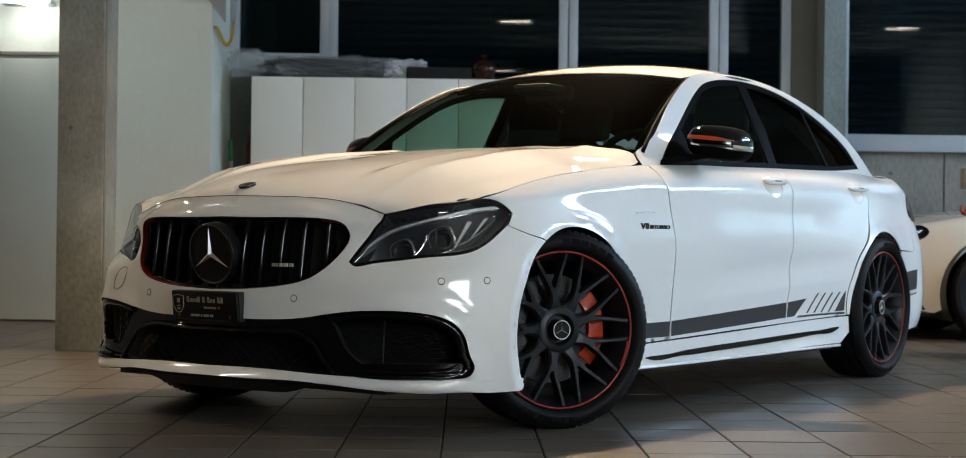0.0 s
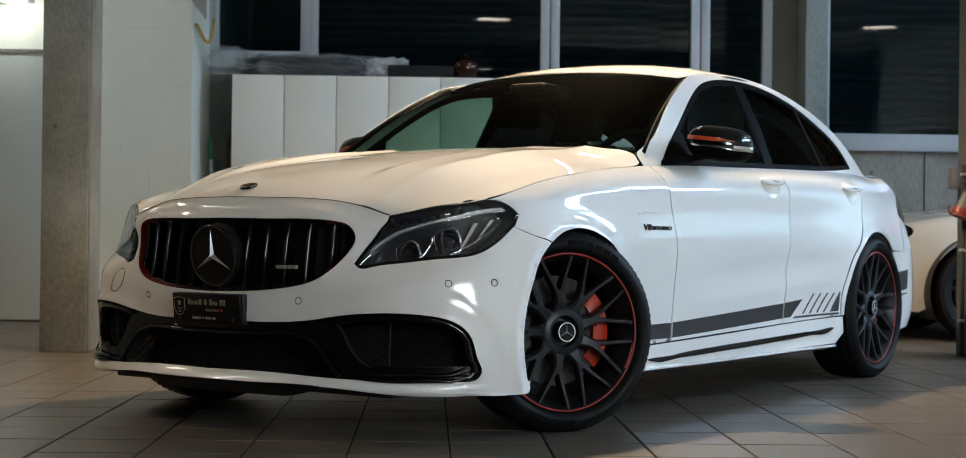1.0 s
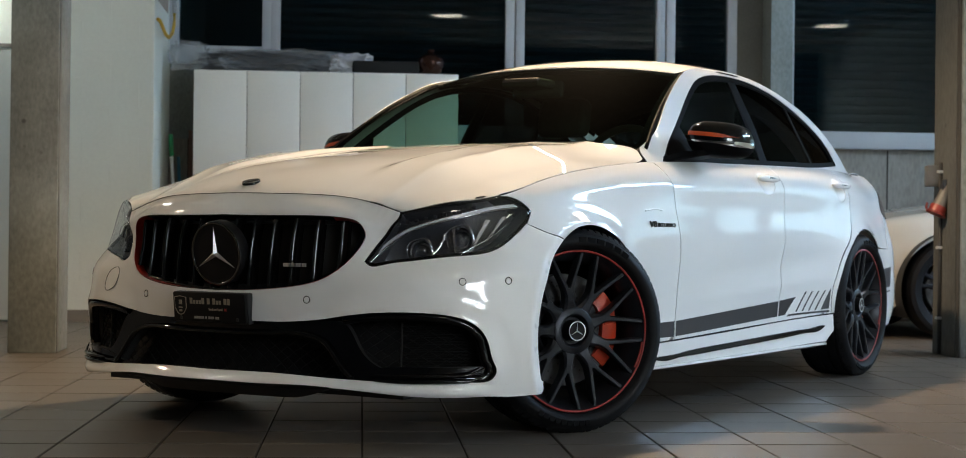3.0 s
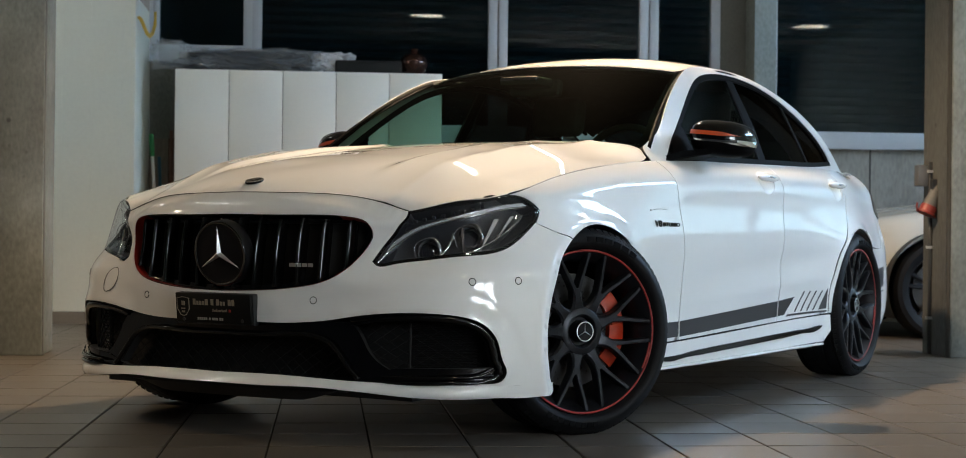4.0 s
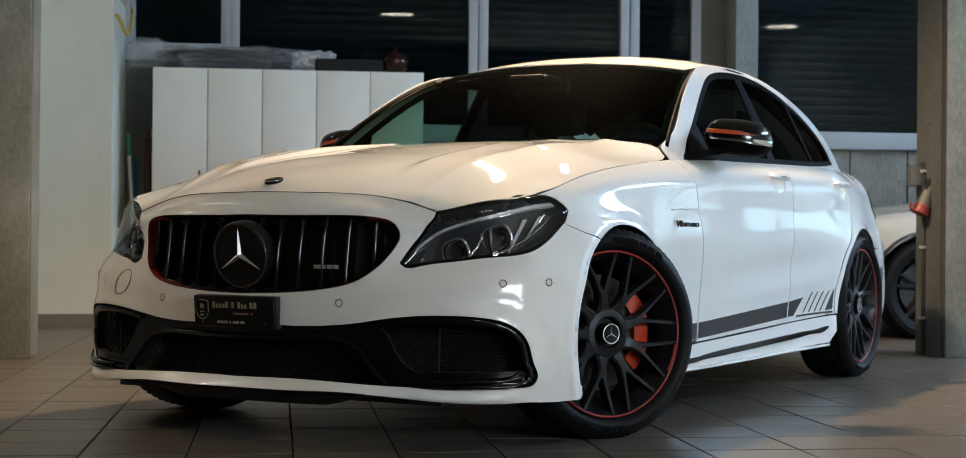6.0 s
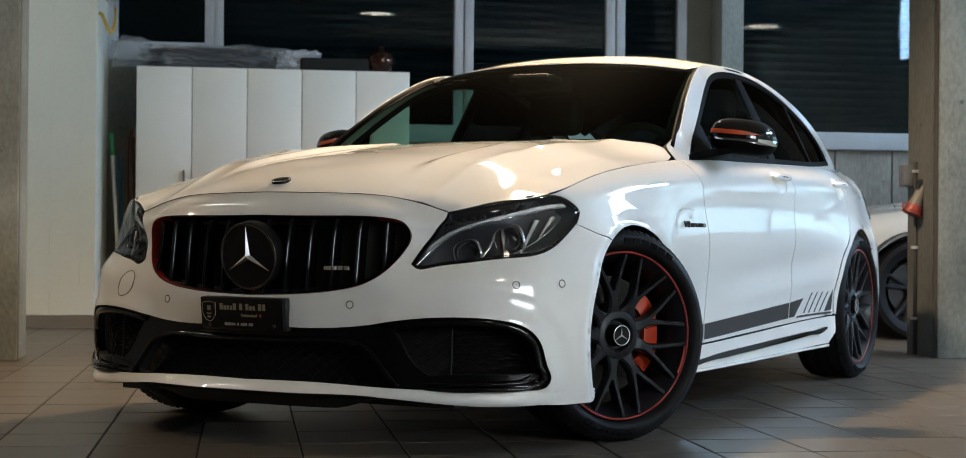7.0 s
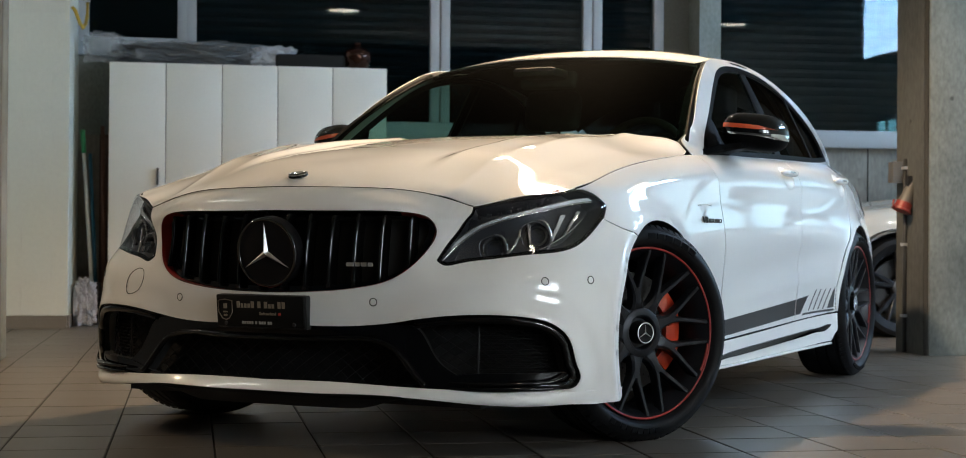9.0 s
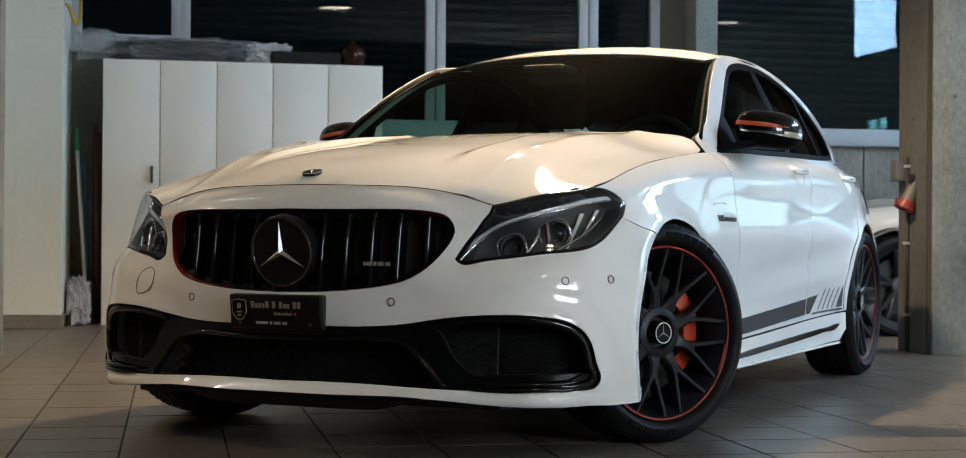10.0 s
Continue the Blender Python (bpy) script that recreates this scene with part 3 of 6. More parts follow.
rear_bumper_line = corners(flank((3.39, .60), (3.43, .70), (3.51, .86)), top_edge(float(flank((3.56, .98))[0][0]), S_KNOTS[-1], 12), [(S_KNOTS[-1], V_KNOTS[0])], [(s, V_KNOTS[0]) for s in np.linspace(S_KNOTS[-1], float(flank((3.20, .2))[0][0]), 10)],
                           flank(*arc(*REAR_ARCH, .397, -12, 50, 8)))
sill_line = corners(flank((.385, .257), (1.4, .283), (2.352, .307)), flank((2.362, .235), (2.30, .188)), flank((1.4, .176), (.41, .174)))
HANDLE_Y = {"front_door": 1.60, "rear_door": 2.51}
GRIP = (.086, .030)


def grip_ring(y, share=1.0):
    """The oval edge of the hollow behind a door handle."""
    s0, v0 = flank((y, .882))[0]
    return [(s0 + share * GRIP[0] * math.cos(a), v0 + share * GRIP[1] * math.sin(a)) for a in np.linspace(0, 2 * math.pi, 36, endpoint=False)]


SHELL = {}
for key, line in (("front_fender", fender_line), ("front_door", front_door_line), ("rear_door", rear_door_line), ("rear_quarter", quarter_line), ("side_sill", sill_line)):
    SHELL[key] = panel(line, holes=[grip_ring(HANDLE_Y[key])] if key in HANDLE_Y else ())
SIDES = {}
for mirror in (False, True):
    for key, mesh in SHELL.items():
        SIDES[key, mirror] = skin(key, body, *mesh, PAINT, car, "", 0.014, mirror, 0.008 if key == "side_sill" else 0.0)
both_sides("rear_bumper", body, *panel(rear_bumper_line, 0.03), PAINT, car)


# bonnet: a height over the plan
def plate_fit(points):
    """A smooth height through a few points, mirrored about the middle."""
    p = np.array(points)
    m = p[p[:, 0] > 1e-6] * (-1, 1, 1)
    p = np.vstack([p, m])

    def kern(a, b):
        r2 = ((a[:, None] - b[None]) ** 2).sum(2) + 1e-12
        return 0.5 * r2 * np.log(r2)
    n = len(p)
    k = np.zeros((n + 3, n + 3))
    k[:n, :n] = kern(p[:, :2], p[:, :2]) + 1e-5 * np.eye(n)
    k[:n, n:], k[n:, :n] = np.c_[np.ones(n), p[:, :2]], np.c_[np.ones(n), p[:, :2]].T
    w = np.linalg.solve(k, np.r_[p[:, 2], 0, 0, 0])
    return lambda xy: kern(xy, p[:, :2]) @ w[:n] + np.c_[np.ones(len(xy)), xy] @ w[n:]


bonnet_height = plate_fit(((0, -.69, .771), (0, -.616, .807), (0, -.4, .868), (0, -.1, .918), (0, .25, .962), (0, .60, .995),
                           (.25, -.652, .768), (.25, -.4, .862), (.25, 0, .926), (.25, .5, .985), (.484, -.577, .745), (.571, -.583, .712), (.5, -.35, .825), (.5, 0, .905), (.5, .60, .978),
                           (.687, -.484, .744), (.797, -.366, .768), (.715, -.22, .825), (.70, .2, .912), (.735, .66, .968), (.65, .62, .974), (.745, -.420, .757), (.799, -.217, .802), (.799, -.05, .839), (.801, .3, .889), (.792, .66, .926)))


def raw_bonnet(xy):
    """Flat in the middle; a crease on each side steps up to a dome, that falls away outwards past a ridge."""
    z = bonnet_height(xy)
    y, a = xy[:, 1], np.abs(xy[:, 0])
    crease = .318 - .03 * ease((y + .1) / .6)
    ridge = .492 + .065 * ease((y + .55) / 1.0)
    step = ease((a - crease) / .060) * (1 - ease((a - ridge + .02) / .20))
    z = z + (.020 - .008 * ease((y - .05) / .5)) * ease((y + .52) / .30) * step + .006 * ease((y + .45) / .3) * np.exp(-(a / .26) ** 2)
    k = a - ridge
    return z + .0085 * ease((y + .66) / .14) * np.exp(-np.sqrt(k * k + 3e-5) / .045)


WING_Y = np.linspace(-.33, .66, 40)
_top = body(np.c_[np.linspace(S_KNOTS[4], S_KNOTS[10], 600), np.full(600, V_KNOTS[-1])])
WING_X, WING_Z = np.interp(WING_Y, _top[:, 1], _top[:, 0]), np.interp(WING_Y, _top[:, 1], _top[:, 2])
WING_LIFT = WING_Z - raw_bonnet(np.c_[WING_X, WING_Y])


def bonnet(xy):
    """The bonnet drawn to the wings' edges along its sides."""
    y, a = xy[:, 1], np.abs(xy[:, 0])
    gap = np.interp(y, WING_Y, WING_X) - a
    near = np.interp(y, WING_Y, WING_LIFT) * np.exp(-np.maximum(gap, 0) / .07) * ease((y + .36) / .12)
    return np.c_[xy, raw_bonnet(xy) + near]


front_edge = body(np.array(top_edge(0, lin[0], 10)))[:, :2]
lamp_edge = body(np.array(top_edge(lin[0], ltop[0], 8)))[:, :2]
side_edge = body(np.array(top_edge(ltop[0], float(flank((.60, .92))[0][0]), 10)))[:, :2]
bonnet_line = corners([(x, y + .0065) for x, y in front_edge], [(x - .0012, y + .0015) for x, y in lamp_edge], [(x - .0065, y) for x, y in side_edge] + [(.785, .636), (.778, .658), (.762, .676), (.738, .684)], [(.60, .640), (.3, .60), (0, .585)])
hood = both_sides("bonnet", bonnet, *panel(bonnet_line), PAINT, car, out=lambda p: np.array([[0, 0, 1.0]]))



def round_seam(seam, *sheets):
    """Turns the normals of two panels towards each other along their common seam, so that it reads as a rolled edge."""
    seam = np.vstack([seam, seam * (-1, 1, 1)])
    data = []
    for ob, reach in sheets:
        me = ob.data
        co = np.array([v.co for v in me.vertices])
        loops = np.array([l.vertex_index for l in me.loops])
        ln = np.array([c.vector for c in me.corner_normals])
        main = np.zeros(len(loops), bool)
        for p in me.polygons:
            main[p.loop_start:p.loop_start + p.loop_total] = p.material_index == 0 and len(p.vertices) == 3
        near = np.full(len(co), 9.0)
        which = np.zeros(len(co), int)
        for i in range(0, len(seam)):
            d = np.linalg.norm(co - seam[i], axis=1)
            sel = d < near
            near[sel], which[sel] = d[sel], i
        data.append((me, loops, ln, main, near, which, reach))
    mean = np.zeros_like(seam)
    for me, loops, ln, main, near, which, reach in data:
        sel = main & (near[loops] < .012)
        n = np.zeros_like(seam)
        np.add.at(n, which[loops[sel]], ln[sel])
        mean += n / np.maximum(np.linalg.norm(n, axis=1), 1e-9)[:, None]
    mean /= np.maximum(np.linalg.norm(mean, axis=1), 1e-9)[:, None]
    for me, loops, ln, main, near, which, reach in data:
        w = np.exp(-(near[loops] / reach) ** 2)[:, None] * main[:, None]
        n = ln * (1 - w) + mean[which[loops]] * w
        n /= np.linalg.norm(n, axis=1)[:, None]
        me.normals_split_custom_set([tuple(v) for v in n])


round_seam(body(np.array(top_edge(0, lin[0], 60))), (bumper, .035), (hood, .06))


# a thin near-black bar along the seam stands for the shade in the gap
seam_line = lifted(np.array(top_edge(.002, lin[0], 50)), .0012)
tube("bonnet_gap", np.vstack([seam_line[::-1] * (-1, 1, 1), seam_line]), .0011, DARK, car, "", 5)

# windscreen, roof and rear window
def coons(bottom, top, bulge, way):
    """A patch between a lower and an upper line, bowed outwards; coordinates: across 0 to 1 (middle to side), up 0 to 1."""
    b, t = np.array(bottom, float), np.array(top, float)
    wb, wt = spline_basis(np.linspace(0, 1, len(b))), spline_basis(np.linspace(0, 1, len(t)))

    def f(uv):
        lo, hi = wb(uv[:, 0]) @ b, wt(uv[:, 0]) @ t
        k = uv[:, 1][:, None]
        return lo * (1 - k) + hi * k + bulge * 4 * k * (1 - k) * np.array(way)
    return f


SCREEN_LOW = ((0, .50, .965), (.30, .525, .962), (.57, .605, .960), (.748, .728, .968))
SCREEN_TOP = ((0, 1.215, 1.347), (.26, 1.235, 1.343), (.46, 1.285, 1.331), (.600, 1.352, 1.312))
screen = coons(SCREEN_LOW, SCREEN_TOP, 0.028, (0, -.5, .86))
UNIT = [(0, 0), (0, 0), (1, 0), (1, 0), (1, 1), (1, 1), (0, 1), (0, 1)]
unit_mesh = flat_mesh(curve_through(UNIT, 0.05, True), (), 0.05)
both_sides("windscreen", screen, *unit_mesh, SHIELD, car, "green-tinted windscreen glass", 0.0, out=lambda p: np.array([[0, -1, 1.0]]))
ROOF_Y = ((1.215, 1.352), (1.45, 1.402), (1.8, 1.433), (2.1, 1.428), (2.45, 1.385), (2.70, 1.325))
roof_mid = spline_basis([y for y, _ in ROOF_Y])
ROOF_EDGE = ((1.345, .570, 1.320), (1.55, .578, 1.354), (1.8, .580, 1.368), (2.1, .577, 1.353), (2.45, .562, 1.286), (2.76, .540, 1.186))
roof_rail = spline_basis([y for y, *_ in ROOF_EDGE])


def roof(uv):
    """across 0 to 1, along 0 to 1."""
    k, x = uv[:, 1], uv[:, 0]
    ym, ye = 1.215 + 1.485 * k, 1.345 + 1.415 * k
    zm = roof_mid(ym) @ np.array([z for _, z in ROOF_Y])
    e = roof_rail(ye) @ np.array([(a, b) for _, a, b in ROOF_EDGE])
    y = ym + (ye - ym) * x ** 2
    return np.c_[x * e[:, 0], y, zm + (e[:, 1] - zm) * np.abs(x) ** 2.6]


both_sides("roof", roof, *flat_mesh(curve_through(UNIT, 0.03, True), (), 0.03), PAINT, car, out=lambda p: np.array([[0, 0, 1.0]]))
rear_screen = coons(((0, 3.40, 1.0), (.3, 3.38, 1.0), (.48, 3.32, .995), (.57, 3.22, .99)), ((0, 2.705, 1.322), (.25, 2.71, 1.305), (.42, 2.74, 1.25), (.512, 2.765, 1.182)), 0.03, (0, .4, .9))
both_sides("rear_window", rear_screen, *unit_mesh, TINTED, car, "dark tinted rear window", 0.0, out=lambda p: np.array([[0, 1, 1.0]]))
boot = coons(((0, 3.85, .988), (.3, 3.81, .987), (.46, 3.75, .985), (.57, 3.62, .98)), ((0, 3.40, 1.0), (.3, 3.38, 1.0), (.49, 3.32, .993), (.65, 3.2, .975)), 0.012, (0, 0, 1))
both_sides("boot_lid", boot, *unit_mesh, PAINT, car, out=lambda p: np.array([[0, 0, 1.0]]))


# side frame: pillars and roof rail round the side windows
GLASS_X = ((.90, .805), (.935, .797), (1.0, .777), (1.1, .738), (1.2, .69), (1.3, .633), (1.36, .592), (1.41, .548))
glass_in = spline_basis([z for z, _ in GLASS_X])


def house(yz):
    y, z = yz[:, 0], yz[:, 1]
    x = glass_in(z) @ np.array([v for _, v in GLASS_X])
    x = x - 0.078 * np.clip((y - 1.9) / 0.97, 0, 2) ** 2 * (1 - 0.35 * np.clip((z - 1.0) / 0.35, 0, 1)) - 0.03 * np.clip((1.3 - y) / 0.6, 0, 1.2) * ease((z - .89) / .14) - .022 * ease((.84 - y) / .14) * ease((z - .91) / .07)
    return np.c_[x, y, z]


frame_line = corners([(.652, .904), (.654, .932), (.684, .968), (.724, .985), (.765, 1.003), (.985, 1.148), (1.19, 1.262), (1.345, 1.324), (1.55, 1.352), (1.8, 1.362), (2.1, 1.347), (2.45, 1.280), (2.76, 1.180), (2.98, 1.080), (3.15, 1.0), (3.22, .972)],
                     [(3.2, .960), (2.84, .956), (2.2, .948), (1.4, .930), (.75, .906)])
dlo = [(.775, .920), (.775, .920), (1.00, 1.069), (1.20, 1.196), (1.37, 1.280), (1.55, 1.323), (1.8, 1.341), (2.05, 1.328), (2.35, 1.266), (2.6, 1.178), (2.79, 1.088), (2.905, 1.002), (2.905, 1.002), (2.5, .976), (2.0, .960), (1.4, .944), (1.0, .929)]
frame_mesh = panel(frame_line, 0.02, (dlo,))


def inset(line, d):
    """Draws a closed line in by d."""
    a = curve_through(line, 0.02, True)
    t = np.roll(a, -1, axis=0) - np.roll(a, 1, axis=0)
    n = np.c_[-t[:, 1], t[:, 0]] / np.linalg.norm(t, axis=1)[:, None]
    area = (a[:, 0] * np.roll(a[:, 1], -1) - np.roll(a[:, 0], -1) * a[:, 1]).sum()
    return a + n * d * (1 if area > 0 else -1)


rim_out, rim_in = inset(dlo, 0.001), inset(dlo, 0.022)
seal_mesh = flat_mesh(rim_out, (rim_in,), 0.02)


def cut_between(line, y0, z0, y1, z1, keep):
    """The part of a closed line on one side of a slanting cut."""
    out = []
    for a, b in zip(line, np.roll(line, -1, axis=0)):
        f = lambda p: ((p[0] - y0) * (z1 - z0) - (p[1] - z0) * (y1 - y0)) * keep
        fa, fb = f(a), f(b)
        if fa <= 0:
            out.append(a)
        if fa * fb < 0:
            out.append(a + (b - a) * fa / (fa - fb))
    return np.array(out)


B0, B1 = (1.765, .95), (1.795, 1.34)
C0, C1 = (2.41, .98), (2.33, 1.28)
pane_front = cut_between(rim_in, B0[0] - .03, B0[1], B1[0] - .03, B1[1], 1)
pane_mid = cut_between(cut_between(rim_in, B0[0] + .05, B0[1], B1[0] + .05, B1[1], -1), C0[0] - .012, C0[1], C1[0] - .012, C1[1], 1)
pane_rear = cut_between(rim_in, C0[0] + .012, C0[1], C1[0] + .012, C1[1], -1)
post_b = cut_between(cut_between(rim_in, B0[0] - .03, B0[1], B1[0] - .03, B1[1], -1), B0[0] + .05, B0[1], B1[0] + .05, B1[1], 1)
post_c = cut_between(cut_between(rim_in, C0[0] - .012, C0[1], C1[0] - .012, C1[1], -1), C0[0] + .012, C0[1], C1[0] + .012, C1[1], 1)
outward = lambda p: p * (1, 0, 0)
for mirror in (False, True):
    skin("side_frame", house, *frame_mesh, PAINT, car, "", 0.03, mirror, 0.006, outward)
    skin("window_seal", house, *seal_mesh, SOFTBLACK, car, "black window surround", 0.012, mirror, 0.004, outward)
    skin("window_post", house, *flat_mesh(post_b, (), 0.02), SOFTBLACK, car, "black pillar cover", 0.01, mirror, 0.001, outward)
    skin("window_post", house, *flat_mesh(post_c, (), 0.02), SOFTBLACK, car, "black pillar cover", 0.01, mirror, 0.001, outward)
    skin("side_window", house, *flat_mesh(pane_front, (), 0.03), SIDEGLASS, car, "clear green-tinted front side window", 0.0, mirror, -0.004, outward)
    skin("side_window", house, *flat_mesh(pane_mid, (), 0.03), TINTED, car, "dark tinted rear side window", 0.0, mirror, -0.004, outward)
    skin("side_window", house, *flat_mesh(pane_rear, (), 0.03), TINTED, car, "dark tinted quarter window", 0.0, mirror, -0.004, outward)


# ---- wheels ----
SIDEPRINT = material("sidewall_print", (0.0025, 0.0025, 0.003), 0.75, spec=0.1)
CAPBLACK = material("cap_black", (0.006, 0.006, 0.007), 0.45, spec=0.2)


def bar_bm(bm, p0, p1, w0, w1, x0, x1, deep0, deep1):
    """A tapered spoke between two points of the wheel's plane, with its face at x0, x1."""
    a, b = Vector(p0), Vector(p1)
    d = (b - a).normalized()
    n = Vector((-d.y, d.x))
    ring = []
    for q, w, x, deep in ((a, w0, x0, deep0), (b, w1, x1, deep1)):
        ring.append([bm.verts.new((xx, q.x + n.x * k, q.y + n.y * k)) for k, xx in ((-w * .55, x - deep), (-w * .5, x - .006), (-w * .28, x), (w * .28, x), (w * .5, x - .006), (w * .55, x - deep))])
    for i in range(6):
        j = (i + 1) % 6
        bm.faces.new((ring[0][i], ring[0][j], ring[1][j], ring[1][i]))
    bm.faces.new(ring[0][::-1])
    bm.faces.new(ring[1])


def star_bm(r, depth, x=0.0, bm=None):
    """A three-pointed star in the wheel's plane, raised to a ridge along each arm."""
    bm = bm or bmesh.new()
    c = bm.verts.new((x + depth, 0, 0))
    tips, notches = [], []
    for i in range(3):
        a = radians(90 + 120 * i)
        tips.append(bm.verts.new((x, r * math.cos(a), r * math.sin(a))))
        b = a + radians(60)
        notches.append(bm.verts.new((x, 0.11 * r * math.cos(b), 0.11 * r * math.sin(b))))
    for i in range(3):
        bm.faces.new((c, notches[i - 1], tips[i]))
        bm.faces.new((c, tips[i], notches[i]))
    return bm


def ring_profile(r, x, h, w):
    return [(r + w * math.cos(a), x + h * math.sin(a)) for a in np.linspace(0, 2 * math.pi, 10, endpoint=False)]


def limb_bm(bm, pts, widths, faces_x, deep):
    """A spoke limb along points of the wheel's plane, with chamfered edges and its own width and face height at each."""
    p = np.array(pts, float)
    d = np.gradient(p, axis=0)
    d /= np.linalg.norm(d, axis=1)[:, None]
    rings = []
    for q, t, w, x in zip(p, d, widths, faces_x):
        n = (-t[1], t[0])
        rings.append([bm.verts.new((x - down, q[0] + n[0] * k * w, q[1] + n[1] * k * w)) for k, down in ((-.58, deep), (-.5, .008), (-.30, .0012), (.30, .0012), (.5, .008), (.58, deep))])
    for a, b in zip(rings, rings[1:]):
        for i in range(6):
            bm.faces.new((a[i], a[(i + 1) % 6], b[(i + 1) % 6], b[i]))
    bm.faces.new(rings[0][::-1])
    bm.faces.new(rings[-1])


def band_bm(r0, r1, x, a0, a1, thick=.003, n=24):
    """A flat curved band in the wheel's plane."""
    bm = bmesh.new()
    rows = [[bm.verts.new((x - t, r * math.cos(a), r * math.sin(a))) for r, t in ((r0, thick), (r0, 0), (r1, 0), (r1, thick))] for a in np.radians(np.linspace(a0, a1, n))]
    for p, q in zip(rows, rows[1:]):
        for i in range(4):
            bm.faces.new((p[i], p[(i + 1) % 4], q[(i + 1) % 4], q[i]))
    bm.faces.new(rows[0][::-1])
    bm.faces.new(rows[-1])
    return bm


def build_wheel(radius=0.334, half=0.122):
    w = thing("wheel", "", "")
    k, g = radius, half
    prof = [(.256, -g * .86), (.270, -g * .96), (.295, -g), (k - .016, -g * .95), (k - .004, -g * .82), (k, -g * .62)]
    for c in (-.075, -.026, .026, .075):
        prof += [(k, c - .0055), (k - .007, c - .004), (k - .007, c + .004), (k, c + .0055)]
    prof += [(k, g * .62), (k - .003, g * .76), (k - .010, g * .87), (k - .020, g * .94), (k - .030, g * .985), (.298, g), (.288, g * .985), (.281, g * .94), (.2745, g * .88), (.2705, g * .80), (.262, g * .74)]
    tyre = turned("tyre", prof, RUBBER, w, "black low-profile road tyre", 96)
    # raised maker's lettering on the sidewall, as plain bars
    for start, count, wide in ((-34, 6, 5.2), (150, 9, 3.4)):
        bm = bmesh.new()
        for i in range(count):
            a = radians(start + i * wide * 1.3)
            m = Matrix.Rotation(a, 4, "X") @ Matrix.Translation((g * .990, 0, .3005))
            bmesh.ops.create_cube(bm, size=1, matrix=m @ Matrix.Diagonal((.005, .29 * radians(wide), .017, 1)))
        tagged(part("sidewall_bar", bm, SIDEPRINT, tyre), kind="stuff")
    # cross grooves that break up the shoulder
    bm = bmesh.new()
    for i in range(80):
        m = Matrix.Rotation(2 * math.pi * i / 80, 4, "X") @ Matrix.Translation((g * .80, 0, k - .0068)) @ Matrix.Rotation(radians(38), 4, "Y")
        bmesh.ops.create_cube(bm, size=1, matrix=m @ Matrix.Diagonal((.028, .0185, .0045, 1)))
    tagged(part("shoulder_block", bm, RUBBER, tyre), kind="stuff")
    turned("rim_barrel", [(.250, -.10), (.236, -.05), (.226, .0), (.232, .05), (.246, .080), (.254, .092), (.2585, .1000), (.2610, .1035), (.2665, .1030), (.2680, .098), (.258, .088)], RIM, w, "satin black alloy rim", 96)
    turned("rim_line", ring_profile(.2635, .1036, .0020, .0036), RIMRED, w, "red line round the rim edge", 96, closed=True)
    part("rim_mark", band_bm(.2535, .2605, .1022, -29, -9), RIMRED, w, "red print inside the rim edge")
    for i in range(9):
        a = radians(40 * i + 19.5)
        bm = bmesh.new()
        radial = lambda r, off: (r * math.cos(a) - off * math.sin(a), r * math.sin(a) + off * math.cos(a))
        limb_bm(bm, [radial(r, 0) for r in (.068, .080, .095, .112, .130, .142)], (.062, .050, .038, .032, .032, .030), (.077, .079, .0825, .0845, .0860, .0868), .034)
        for sgn in (-1, 1):
            line = [radial(.124, sgn * .0062), radial(.140, sgn * .0090), radial(.165, sgn * .0190), radial(.200, sgn * .0350), radial(.235, sgn * .0510), radial(.2545, sgn * .0600)]
            limb_bm(bm, line, (.019, .0185, .0165, .0150, .0150, .0160), (.0848, .0862, .0890, .0930, .0975, .0990), .032)
        part("spoke", bm, RIM, w)
    turned("hub", [(.0, .058), (.046, .058), (.0485, .062), (.0520, .079), (.0560, .0820), (.0700, .0805), (.0765, .077), (.0800, .068), (.081, .03), (.0, .03)], RIM, w, "", 56)
    cap = turned("hub_cap", [(.0, .0955), (.0285, .0960), (.0325, .0965), (.0340, .0940), (.0350, .085), (.036, .058)], CAPBLACK, w, "black centre cap", 40)
    turned("cap_ring", ring_profile(.0310, .0968, .0013, .0020), SILVER, cap, "thin silver ring", 40, closed=True)
    part("star", star_bm(.0285, .0030, .0962), SILVER, cap, "silver three-pointed star")
    return w


